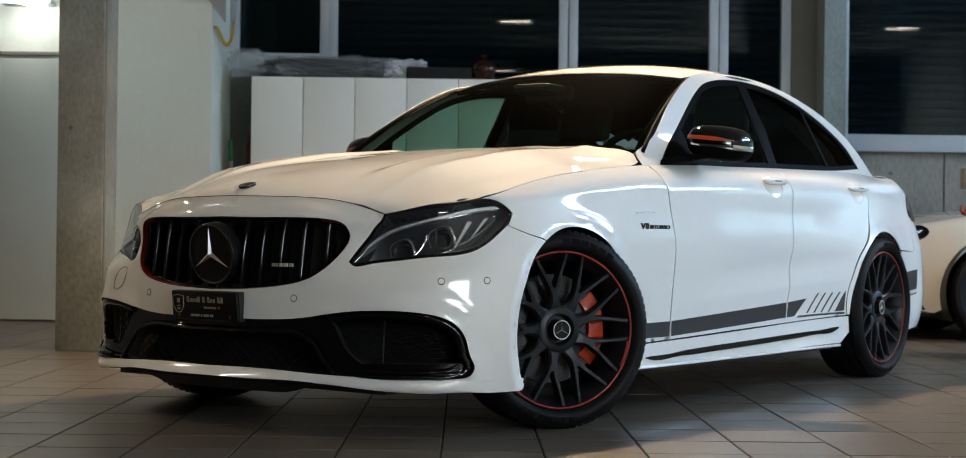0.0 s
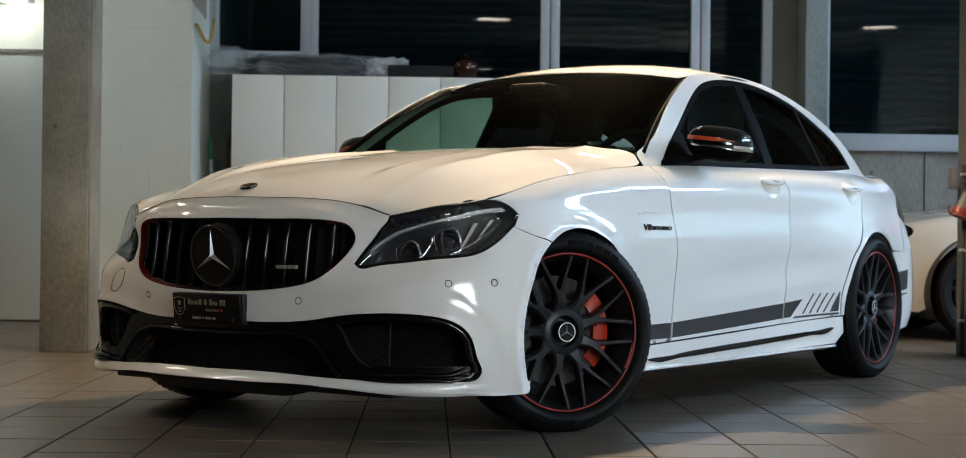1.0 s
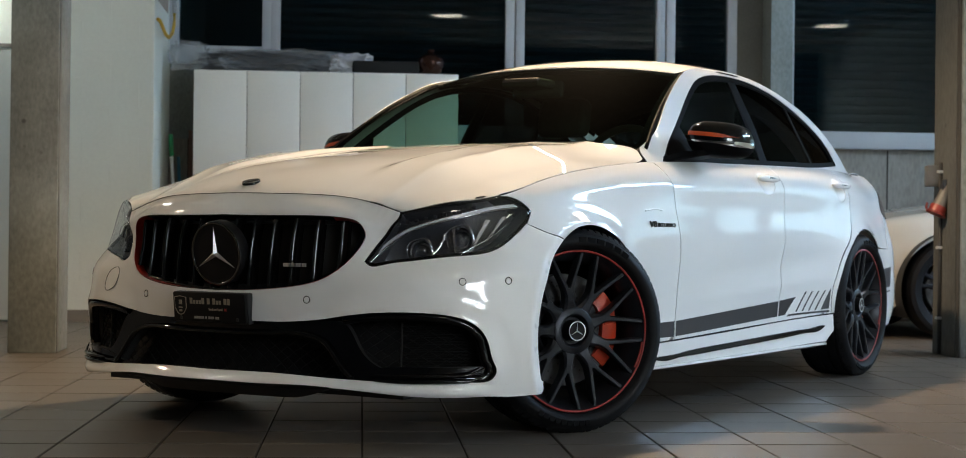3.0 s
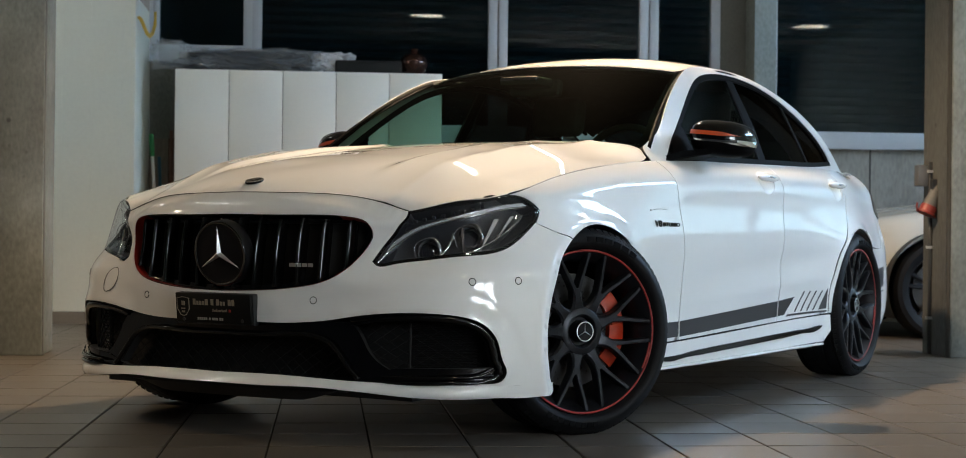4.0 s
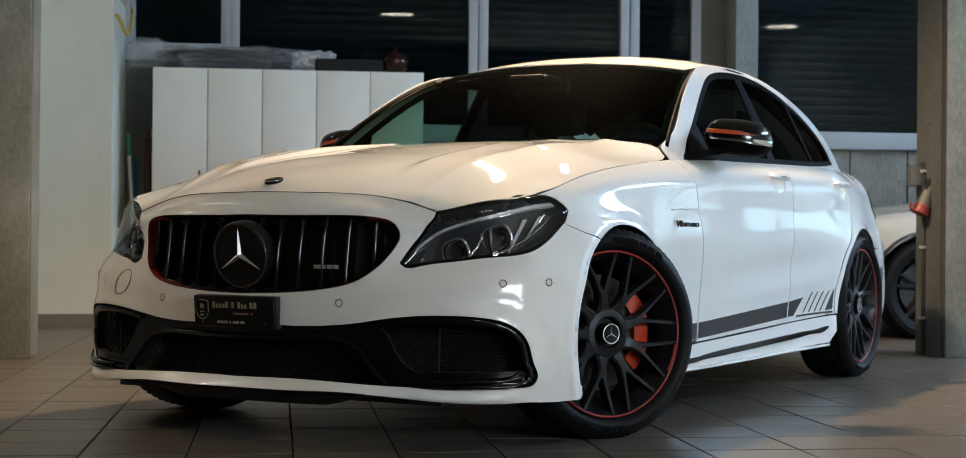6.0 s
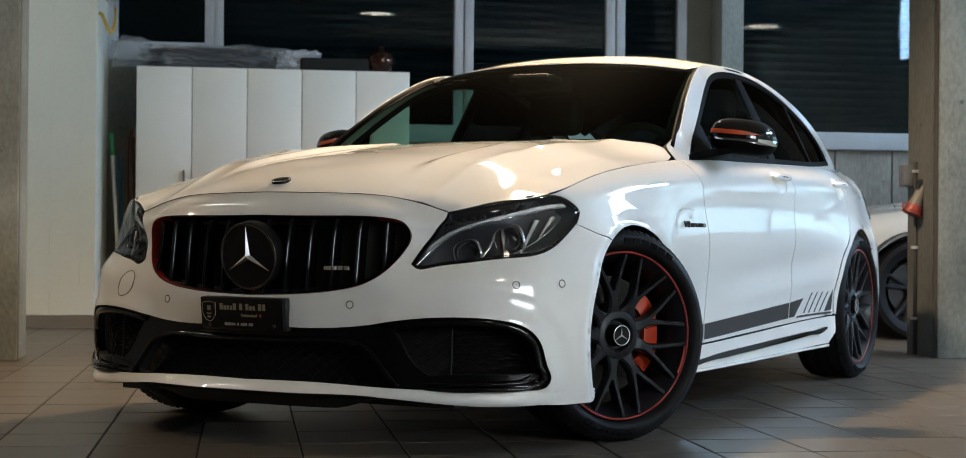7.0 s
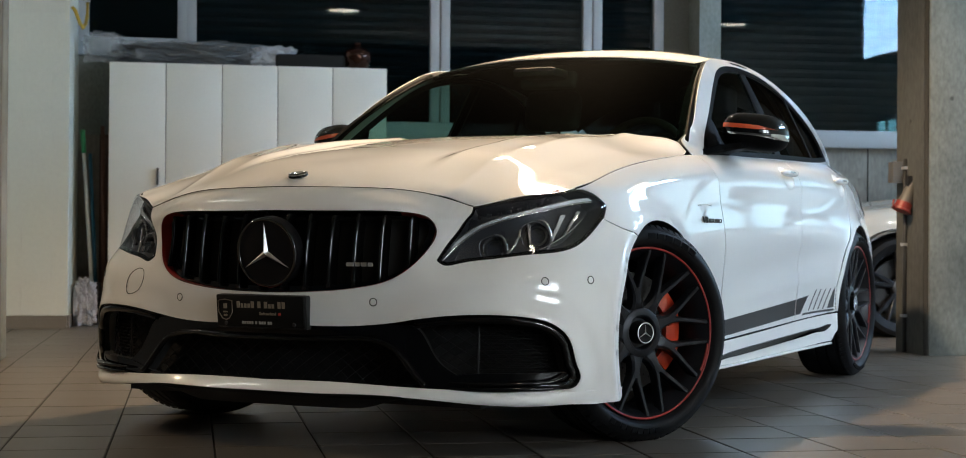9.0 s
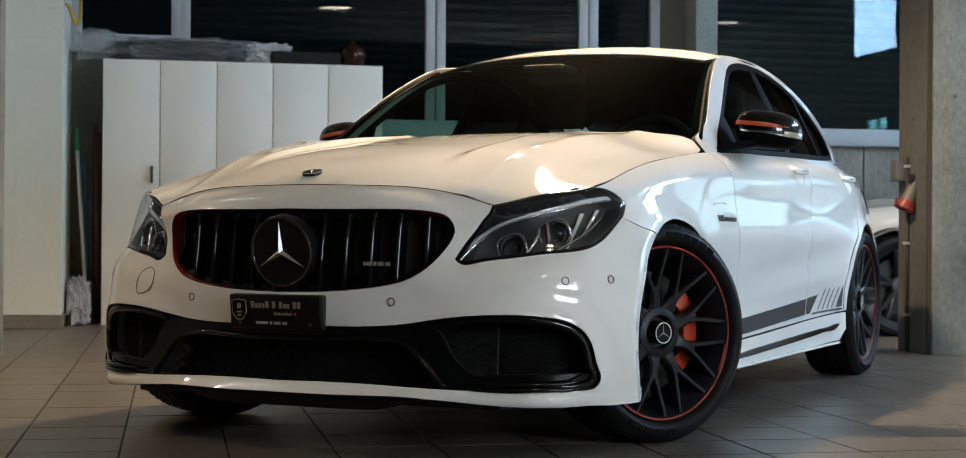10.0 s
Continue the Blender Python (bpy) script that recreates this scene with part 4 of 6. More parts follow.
def build_brake(parent):
    """A drilled disc and a red caliper behind the wheel."""
    disc = turned("brake_disc", [(.09, .012), (.10, .02), (.185, .02), (.187, .018), (.187, -.012), (.185, -.014), (.09, -.014)], STEEL, parent, "drilled steel brake disc", 72)
    # near-black discs on the face stand for the shaded drill holes
    bm = bmesh.new()
    for i in range(60):
        a, r = 2 * math.pi * i / 60, (.115, .132, .149, .166)[i % 4]
        bmesh.ops.create_circle(bm, cap_ends=True, segments=8, radius=.0035, matrix=Matrix.Rotation(a, 4, "X") @ Matrix.Translation((.0204, 0, r)) @ Matrix.Rotation(radians(90), 4, "Y"))
    tagged(part("drilling", bm, DARK, disc), kind="stuff")
    bm = bmesh.new()
    n = 16
    prof = [(.138, .040), (.17, .044), (.197, .034), (.202, .0), (.197, -.05), (.13, -.05)]
    rings = []
    for i in range(n + 1):
        a = radians(-40 + 80 * i / n)
        squeeze = 1 - 0.35 * abs(i / n * 2 - 1) ** 4
        rings.append([bm.verts.new((x * squeeze, r * math.cos(a), r * math.sin(a))) for r, x in prof])
    for i in range(n):
        for j in range(len(prof)):
            k = (j + 1) % len(prof)
            bm.faces.new((rings[i][j], rings[i][k], rings[i + 1][k], rings[i + 1][j]))
    bm.faces.new(rings[0][::-1])
    bm.faces.new(rings[-1])
    bmesh.ops.recalc_face_normals(bm, faces=bm.faces)
    cal = part("caliper", bm, CALIPER, parent, "red painted brake caliper", True)
    for a0 in (-20, 14):
        bm = box_bm(.038, .048, .142, .190, -.022, .022, .004)
        bmesh.ops.rotate(bm, verts=bm.verts, matrix=Matrix.Rotation(radians(a0), 3, "X"))
        part("caliper_rib", bm, CALIPER, cal, "", True)
    return cal


wheel = build_wheel()
wheel.parent = car
STEER = -28.9
spots = ((0.799, .0385, .334, STEER, 1.0, False), (-0.785, .02, .334, -24 - 180, 1.0, True), (0.765, REAR_HUB[0] - .02, .334, 0, 1.0, False), (-0.765, REAR_HUB[0] - .02, .334, 180, 1.0, True))
for i, (x, y, z, turn, size, far) in enumerate(spots):
    m = pose(x, y, z, 0, 0, turn) @ Matrix.Rotation(radians((0, 11, 6, 23)[i]), 4, "X")
    w = wheel if i == 0 else copy_thing(wheel, m)
    w.matrix_basis = m @ Matrix.Diagonal((size, size, size, 1))
for x, y, z, turn, size, far in spots:
    br = thing("brake", "", "")
    br.parent = car
    br.matrix_basis = pose(x, y, z, 0, 0, turn) @ pose(-.005, 0, 0)
    if far:
        br.matrix_basis = br.matrix_basis @ Matrix.Rotation(math.pi, 4, "X")
    build_brake(br)


# wheel housings and dark underside
def housing(cy, cz, r, low=-30, wide=.905):
    verts, faces = [], []
    n = 28
    for i in range(n + 1):
        a = radians(low + (180 - 2 * low) * i / n)
        for x in (wide, .50):
            verts.append((x, cy + r * math.cos(a), cz + r * math.sin(a)))
    for i in range(n):
        faces.append((2 * i, 2 * i + 1, 2 * i + 3, 2 * i + 2))
    k = len(verts)
    verts += [(.50, cy + r * math.cos(radians(low + (180 - 2 * low) * i / n)), cz + r * math.sin(radians(low + (180 - 2 * low) * i / n))) for i in range(n + 1)]
    faces.append(tuple(range(k, k + n + 1)))
    return verts, faces


for sx in (1, -1):
    for cy, cz, r in ((.024, .331, .362), (*REAR_ARCH, .402)):
        v, f = housing(cy, cz, r, *((-30, .90) if cy < 1 else (0, .80)))
        solid("wheel_housing", [(x * sx, y, z) for x, y, z in v], f, TRIM, car, "", True)
box("underbody", -.78, .78, .42, 2.42, .15, .19, TRIM, car)
box("underbody", -.62, .62, -.62, .42, .14, .18, TRIM, car)
box("underbody", -.60, .60, 2.42, 3.70, .22, .26, TRIM, car)
for sx in (1, -1):
    box("inner_sill", *sorted((sx * .74, sx * .80)), .42, 2.33, .18, .42, TRIM, car)
    box("inner_door", *sorted((sx * .80, sx * .83)), .45, 2.33, .30, .88, DARK, car)
box("bulkhead", -.76, .76, .42, .46, .18, .90, DARK, car)


# ---- car details ----
def mirrored(ob):
    """The same part on the car's other side."""
    me = ob.data.copy()
    me.transform(Matrix.Diagonal((-1, 1, 1, 1)) @ ob.matrix_basis)
    me.flip_normals()
    o = new(ob.name.split(".")[0], me)
    o.parent = ob.parent
    if "label" in ob:
        o["label"] = ob["label"]
    return o


def ribbon(name, line, l0, l1, mat, parent, label="", closed=False):
    """A band from one height over the shell to another, along a line on it."""
    a, b = lifted(line, l0), lifted(line, l1)
    n = len(a)
    faces = [(i, (i + 1) % n, n + (i + 1) % n, n + i) for i in range(n if closed else n - 1)]
    return solid(name, np.vstack([a, b]), faces, mat, parent, label, True)


# grille: near-black sheet as the shaded depth, red lip, upright fins, badge
half = curve_through(grille_line, 0.01)
lip_in = half + np.gradient(half, axis=0)[:, ::-1] * (-1, 1) * 0.25
loop = np.vstack([half, half[::-1] * (-1, 1)])


def nose_both(uv):
    """The nose on both sides of the middle: negative coordinates mirror."""
    p = body(np.c_[np.abs(uv[:, 0]), uv[:, 1]])
    p[:, 0] *= np.where(uv[:, 0] < 0, -1, 1)
    return p


grille = thing("grille", "", "")
grille.parent = car
forward = lambda p: p * (1, 1, 0) - np.array([0, 1.0, 0])
half_uv, half_f = flat_mesh(half, (), 0.03)
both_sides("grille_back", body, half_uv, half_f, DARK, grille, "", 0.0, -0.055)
for sx in (1, -1):
    r = ribbon("grille_lip", lip_in[:int(len(lip_in) * .66)], -0.001, -0.034, RED, grille, "red lacquered inner edge")
    if sx < 0:
        m = mirrored(r)
        bpy.data.objects.remove(r)
ring_out, ring_in = inset([tuple(p) for p in loop], 0.004), inset([tuple(p) for p in loop], 0.02)
skin("grille_frame", nose_both, *flat_mesh(ring_out, (ring_in,), 0.02), BLACK, grille, "gloss black grille frame", 0.01, False, -0.034, forward)
FIN = material("fin_black", (.003, .003, .003), .10, 0, 0, .32)
for k in range(-6, 6):
    x = 0.0385 + 0.077 * k
    zs = np.linspace(.44, .72, 60)
    uvs = on_body([(abs(x), 0, z) for z in zs], 1, 0.0, S_KNOTS[4])
    ins = inside(half, uvs)
    if ins.sum() < 6:
        continue
    uvs = uvs[ins][1:-1]
    p = lifted(uvs, -0.012)
    p[:, 0] *= 1 if x > 0 else -1
    verts, faces, n = [], [], len(p)
    for q, d in zip(p, np.sin(np.linspace(0, math.pi, n)) ** 0.3):
        for dx, dy in ((-.0065, .04), (-.006, .004), (-.0028, -.003 * d), (.0028, -.003 * d), (.006, .004), (.0065, .04)):
            verts.append((q[0] + dx, q[1] + dy, q[2]))
    for i in range(n - 1):
        faces += [(6 * i + j, 6 * i + j + 1, 6 * i + j + 7, 6 * i + j + 6) for j in range(5)]
    solid("grille_fin", verts, faces, FIN, grille, "", True)
badge = turned("grille_badge", [(0, .012), (.07, .011), (.088, .008), (.095, .010), (.101, .009), (.104, .002), (.104, -.03)], CAPBLACK, grille, "gloss black badge disc", 64)
badge.matrix_basis = pose(0, -.772, .578, 0, 0, -90) @ pose(0, 0, 0, 0, 8, 0)
part("star", star_bm(.088, .012, .012), SILVER, badge, "silver three-pointed star")
turned("badge_ring", ring_profile(.098, .0105, .002, .004), material("dark_chrome", (.12, .12, .12), .12, 1.0), badge, "", 64, closed=True)
# maker's lettering on the grille, as plain bars
for i, (dx, w) in enumerate(((0, .022), (.026, .012), (.042, .016), (.062, .014))):
    o = box("grille_letter", .262 + dx, .262 + dx + w, -.766 + .014 * i / 3, -.760 + .014 * i / 3, .541, .552, SILVER, grille, "" if i else "silver bars of the grille emblem")

# lower mouth: near-black sheet as the shaded depth, mesh, frames and blades
mouth = thing("lower_intake", "", "")
mouth.parent = car
mhalf = curve_through(mouth_line, 0.012)
both_sides("intake_back", body, *flat_mesh(mhalf, (), 0.03), DARK, mouth, "", 0.0, -0.10)
outer_rim = curve_through(mouth_line[:-2], 0.012)


def strip(name, line, width, lift, mat, parent, label="", thick=0.02):
    """A band of a width inside a line on the shell, on both sides of the car."""
    a = np.asarray(line)
    t = np.gradient(a, axis=0)
    n = np.c_[-t[:, 1], t[:, 0]] / np.linalg.norm(t, axis=1)[:, None]
    w = np.reshape(width, (-1, 1))
    poly = np.vstack([a, (a + n * w)[::-1]])
    mesh = flat_mesh(poly, (), 0.02)
    skin(name, body, *mesh, mat, parent, label, thick, False, lift)
    return skin(name, body, *mesh, mat, parent, label, thick, True, lift)


side_rim = outer_rim[np.linspace(int(len(outer_rim) * .42), len(outer_rim) - 1, 70).astype(int)]
strip("intake_frame", side_rim, 0.024, -0.012, BLACK, mouth, "gloss black intake frame")
for sx in (1, -1):
    t_ = np.gradient(side_rim, axis=0)
    n_ = np.c_[-t_[:, 1], t_[:, 0]] / np.linalg.norm(t_, axis=1)[:, None]
    p = lifted(side_rim + n_ * .013, -.014) * (sx, 1, 1)
    tube("intake_bead", p, .012, BLACK, mouth, "rounded gloss black edge", 12, False, list(.005 + .0085 * ease(np.linspace(0, 1, len(p)) * 3) * ease((1 - np.linspace(0, 1, len(p))) * 3)))
# the upper black band with the brow that bends down to the side intakes
brow_low = uv_at_middle([(0, .333)] + nose((.20, .334), (.345, .332), (.395, .314), (.445, .262), (.497, .208)), .333)
brow_top = uv_at_middle([(0, .374)] + nose((.20, .375), (.40, .377), (.455, .372), (.51, .30), (.57, .245), (.62, .222)), .374)
brow = np.vstack([curve_through(brow_low, .012), curve_through(brow_top, .012)[::-1]])
both_sides("intake_brow", body, *flat_mesh(brow, (), 0.02), BLACK, mouth, "gloss black bumper blade", 0.03, -0.020)
edge_line = curve_through(brow_low, .012)
pts = lifted(edge_line, -0.008)
tube("brow_edge", np.vstack([pts[::-1] * (-1, 1, 1), pts[1:]]), .0080, BLACK, mouth, "", 12)
floor_low = uv_at_middle([(0, .206)] + nose((.30, .206), (.45, .202), (.6, .197), (.74, .195), (.835, .200)), .206)
floor_top = uv_at_middle([(0, .216)] + nose((.30, .216), (.45, .214), (.56, .236), (.74, .243), (.848, .243)), .216)
both_sides("intake_floor", body, *flat_mesh(np.vstack([curve_through(floor_low, .012), curve_through(floor_top, .012)[::-1]]), (), 0.02), BLACK, mouth, "gloss black lower blade", 0.03, -0.016)


def lattice(x0, x1, z0, z1, pitch, lift, sx, slope=0.62):
    """Crossing bars of a mesh screen."""
    verts, faces = [], []
    for sgn in (1, -1):
        c = z0 - abs(x1 - x0)
        while c < z1 + abs(x1 - x0):
            seg = [(x, c + sgn * slope * (x - x0)) for x in np.linspace(x0, x1, 28)]
            seg = [(x, z) for x, z in seg if z0 < z < z1]
            if len(seg) > 1:
                p = lifted(on_body([(x, 0, z) for x, z in seg], 1, 0.0, S_KNOTS[6]), lift) * (sx, 1, 1)
                k = len(verts)
                for q in p:
                    verts += [(q[0], q[1], q[2] - .0018), (q[0], q[1] - .003, q[2]), (q[0], q[1], q[2] + .0018)]
                for i in range(len(p) - 1):
                    for j in range(2):
                        faces.append((k + 3 * i + j, k + 3 * i + j + 1, k + 3 * i + j + 4, k + 3 * i + j + 3))
            c += pitch
    return verts, faces


MESHBLACK = material("mesh_black", (0.007, 0.007, 0.0075), 0.4, 0, 0, .12)
for sx in (1, -1):
    v, f = lattice(0.0, .49, .209, .325, .030, -.06, sx)
    tagged(solid("intake_mesh", v, f, MESHBLACK, mouth), kind="stuff")
    v, f = lattice(.50, .83, .215, .375, .030, -.055, sx)
    tagged(solid("intake_mesh", v, f, MESHBLACK, mouth), kind="stuff")
    for i in range(14):
        z = .235 + .0105 * i
        p = lifted(on_body([(x, 0, z) for x in np.linspace(.64, .82 - .03 * max(0, i - 8) / 5, 10)], 1, 0.0, S_KNOTS[6]), -.065) * (sx, 1, 1)
        tube("intake_louvre", p, .0022, MESHBLACK, mouth, "", 4)
    p = lifted(on_body([(.635, 0, z) for z in np.linspace(.225, .375, 8)], 1, 0.0, S_KNOTS[6]), -.05) * (sx, 1, 1)
    tube("intake_post", p, .003, TRIM, mouth, "", 6)

# front spoiler under the lip
under = [(0, -.775, .118)] + [tuple(p + (0, .03, -.016)) for p in body(np.array([(s, V_KNOTS[0]) for s in np.linspace(.08, .46, 10)]))]
verts = [(x, y + .01, .165) for x, y, _ in under] + [(x * .97, y + .045, .132 + .036 * float(ease((i / (len(under) - 1) - .55) / .45))) for i, (x, y, _) in enumerate(under)]
verts += [(-x, y, z) for x, y, z in verts]
n = len(under)
faces = [(i, i + 1, n + i + 1, n + i) for i in range(n - 1)] + [(2 * n + i + 1, 2 * n + i, 3 * n + i, 3 * n + i + 1) for i in range(n - 1)]
solid("spoiler", verts, faces, TRIM, car, "matt black spoiler under the lip", True)

# the lip's rolled corner and the blade over it
s_in, s_out = nose((.44, .17))[0][0], lip_end[0]
corner_mesh = flat_mesh(curve_through(corners([(s_in, V_KNOTS[0]), (s_out, V_KNOTS[0])], [(s_out, V_KNOTS[0]), (s_out, .186)], [(s_out, .186), (s_in, .186)], [(s_in, .186), (s_in, V_KNOTS[0])]), .012, True), (), .012)


def rolled(uv):
    k = (uv[:, 0] - s_in) / (s_out - s_in)
    along_ = np.clip(k / .45, 0, 1) ** 1.5 * np.clip((.82 - k) / .30, 0, 1)
    return lifted(np.c_[np.clip(uv[:, 0], 1e-3, None), uv[:, 1]], -.0005 + .012 * along_ * np.clip(1 - ((uv[:, 1] - .160) / .028) ** 2, 0, 1))


for mirror in (False, True):
    skin("lip_corner", rolled, *corner_mesh, PAINT, car, "", 0.01, mirror)

# small blades that curl over the lip's corners
for lo, hi, rad in ((.206, .222, .0060), (.222, .243, .0045)):
    line = curve_through(nose((.56, lo - .004), (.68, lo - .006), (.77, lo - .004), (.825, hi - .014), (.842, hi)), .012)
    k = np.linspace(0, 1, len(line))
    p = lifted(line, .001 + .004 * np.sin(math.pi * k) ** .7)
    for sx in (1, -1):
        tube("lip_blade", p * (sx, 1, 1), rad, BLACK, mouth, "gloss black corner blade", 10, False, list(.0015 + rad * np.sin(math.pi * k) ** .6))

# number plate with its holder: maker's and dealer's names stand as plain bars
PLATE = varied(material("plate_black", (0.005, 0.005, 0.005), 0.5, spec=.2), 15, 0.15, 120, 0.03)
PRINT = material("plate_print", (0.27, 0.23, 0.165), 0.5)
plate = part("plate", box_bm(-.151, .151, -.006, .006, -.047, .047, .004), PLATE, car, "black dealer plate in a holder", True)
plate.matrix_basis = pose(-.008, -.797, .407, 6, 0, 0)
part("plate_holder", box_bm(-.155, .155, .004, .03, -.052, .046, .004), TRIM, plate, "", True)
outline = [(-.122, .034), (-.098, .030), (-.098, -.004), (-.110, -.022), (-.122, -.026), (-.134, -.022), (-.146, -.004), (-.146, .030)]
outline = [(x + .004, z) for x, z in outline]
tube("shield_outline", [(x, -.0075, z) for x, z in outline], .0016, PRINT, plate, "", 5, True)
for i, (x, z, w, h) in enumerate(((-.119, .014, .012, .014), (-.119, -.003, .016, .004), (-.119, -.013, .012, .006))):
    box("shield_bar", x - w / 2, x + w / 2, -.0075, -.006, z - h / 2, z + h / 2, PRINT, plate)
# one small bar for each letter of the names
PLATEWHITE = material("plate_white", (.34, .33, .29), .5)
x = -.078
for tall in (1, 0, 0, 0, 1, -1, 1, -1, 1, 0, 0, -1, 1, 1):
    if tall >= 0:
        box("name_bar", x, x + (.0105 if tall else .0082), -.0072, -.006, .010, .029 if tall else .0225, PRINT, plate)
    x += .0088 if tall < 0 else .0142 if tall else .0118
x = -.062
for tall in (1, 1, 1, 1, 1, -1, 1, -1, 1, 1, 1, -1, 1, 1):
    if tall > 0:
        box("name_bar", x, x + .0062, -.0072, -.006, -.037, -.029, PLATEWHITE, plate)
    x += .0082 if tall > 0 else .005


def lettering(text, size, mat, parent, m, name, depth=0.0006, label=""):
    cu = bpy.data.curves.new(name, "FONT")
    cu.body, cu.size, cu.extrude, cu.align_x, cu.align_y = text, size, depth, "LEFT", "CENTER"
    cu.offset = size * .018
    tmp = new(name, cu)
    bpy.context.view_layer.update()
    me = bpy.data.meshes.new_from_object(tmp.evaluated_get(bpy.context.evaluated_depsgraph_get()))
    bpy.data.objects.remove(tmp)
    me.materials.clear()
    me.materials.append(mat)
    o = new(name, me)
    o.parent = parent
    o.matrix_basis = m
    if label:
        tagged(o, label)
    return o


lettering("Switzerland", .0125, PRINT, plate, pose(.0, -.0072, -.006, 90, 0, 0), "country_word")
box("flag_mark", .066, .074, -.0075, -.006, -.010, -.002, RED, plate)
for sx in (-1, 1):
    o = turned("plate_screw", [(0, .003), (.005, .003), (.006, 0)], STEEL, plate, "", 12)
    o.matrix_basis = pose(sx * .118, -.006, -.036, 0, 0, -90)

# parking sensors, washer covers, bonnet badge
for x, z in ((.338, .44), (.785, .503), (.872, .506)):
    q = on_body([(x, 0, z)], 1, 0.0, S_KNOTS[7])
    a, b = lifted(q, 0.0)[0], lifted(q, 0.01)[0]
    d = Vector(b - a).normalized()
    o = turned("parking_sensor", [(0, .0015), (.0085, .001), (.0095, -.001), (.0098, -.004)], PAINT, car, "", 24)
    o.matrix_basis = Matrix.Translation(a) @ d.to_track_quat("X", "Z").to_matrix().to_4x4()
    mirrored(o)
    # a near-black ring draws the shade in the gap round the sensor
    o = turned("sensor_gap", ring_profile(.0108, .0, .0012, .0012), DARK, car, "", 24, closed=True)
    o.matrix_basis = Matrix.Translation(a) @ d.to_track_quat("X", "Z").to_matrix().to_4x4()
    mirrored(o)
w_uv = on_body([(.565, 0, .520), (.530, 0, .518), (.519, 0, .503), (.526, 0, .462), (.552, 0, .447), (.588, 0, .447), (.596, 0, .470), (.586, 0, .507)], 1, 0.0, S_KNOTS[6])
# a near-black bar round the cover draws its gap's shade
o = tube("washer_gap", lifted(curve_through([tuple(p) for p in w_uv], .01, True), .0002), .0011, DARK, car, "", 5, True)
mirrored(o)
bpy.data.objects.remove(o)
hb = turned("bonnet_badge", [(0, .006), (.02, .0055), (.026, .003), (.0285, .004), (.030, .002), (.030, -.004)], BLACK, car, "chrome-ringed bonnet badge", 40)
z0 = float(bonnet(np.array([[0.0, -.615]]))[0, 2])
hb.matrix_basis = look((0, -.615, z0 + .002), (0, -.615 - .27, z0 + 1)) @ pose(0, 0, 0, 0, 90, 0)
turned("badge_ring", ring_profile(.0275, .004, .002, .0025), CHROME, hb, "", 40, closed=True)
part("star", star_bm(.02, .002, .006), CHROME, hb)

# headlamps
lamp_loop = curve_through(corners(lamp_inner, [(s, V_KNOTS[-1]) for s in np.linspace(lin[0], ltop[0], 10)], lamp_outer, lamp_under), .01, True)
lens_mesh = flat_mesh(inset([tuple(p) for p in lamp_loop], .003), (), .018)
CHROMEDULL = material("lamp_silver", (.74, .74, .76), .26, .75)
CELLGREY = material("lamp_cell", (.11, .11, .12), .25, .6)
DRL = varied(material("light_guide", (.74, .75, .78), .25, 0.35, .5), 30, .25, 220, .1)
BULB = glass("projector_glass", (.75, .8, .9), 1.0, 0.0, 1.9)
LAMPHOUSE = material("lamp_housing", (.032, .032, .036), .3, 0, 0, .4)
outline_in = inset([tuple(p) for p in lamp_loop], .011)
wall_out, wall_in = inset([tuple(p) for p in lamp_loop], .006), inset([tuple(p) for p in lamp_loop], .032)
house_mesh = flat_mesh(wall_in, (), .018)
bezel_mesh = flat_mesh(inset([tuple(p) for p in lamp_loop], .003), (outline_in,), .018)


def lens_surface(uv):
    """The lamp's clear cover: the shell, swelling a little away from its edge."""
    d = near_line(lamp_loop, uv)
    return lifted(uv, 0.016 * (1 - np.exp(-d / 0.035)))


def in_lamp(*xz):
    return on_body([(x + .07 * max(0, x - .5), 0, z) for x, z in xz], 1, S_KNOTS[1], S_KNOTS[7])


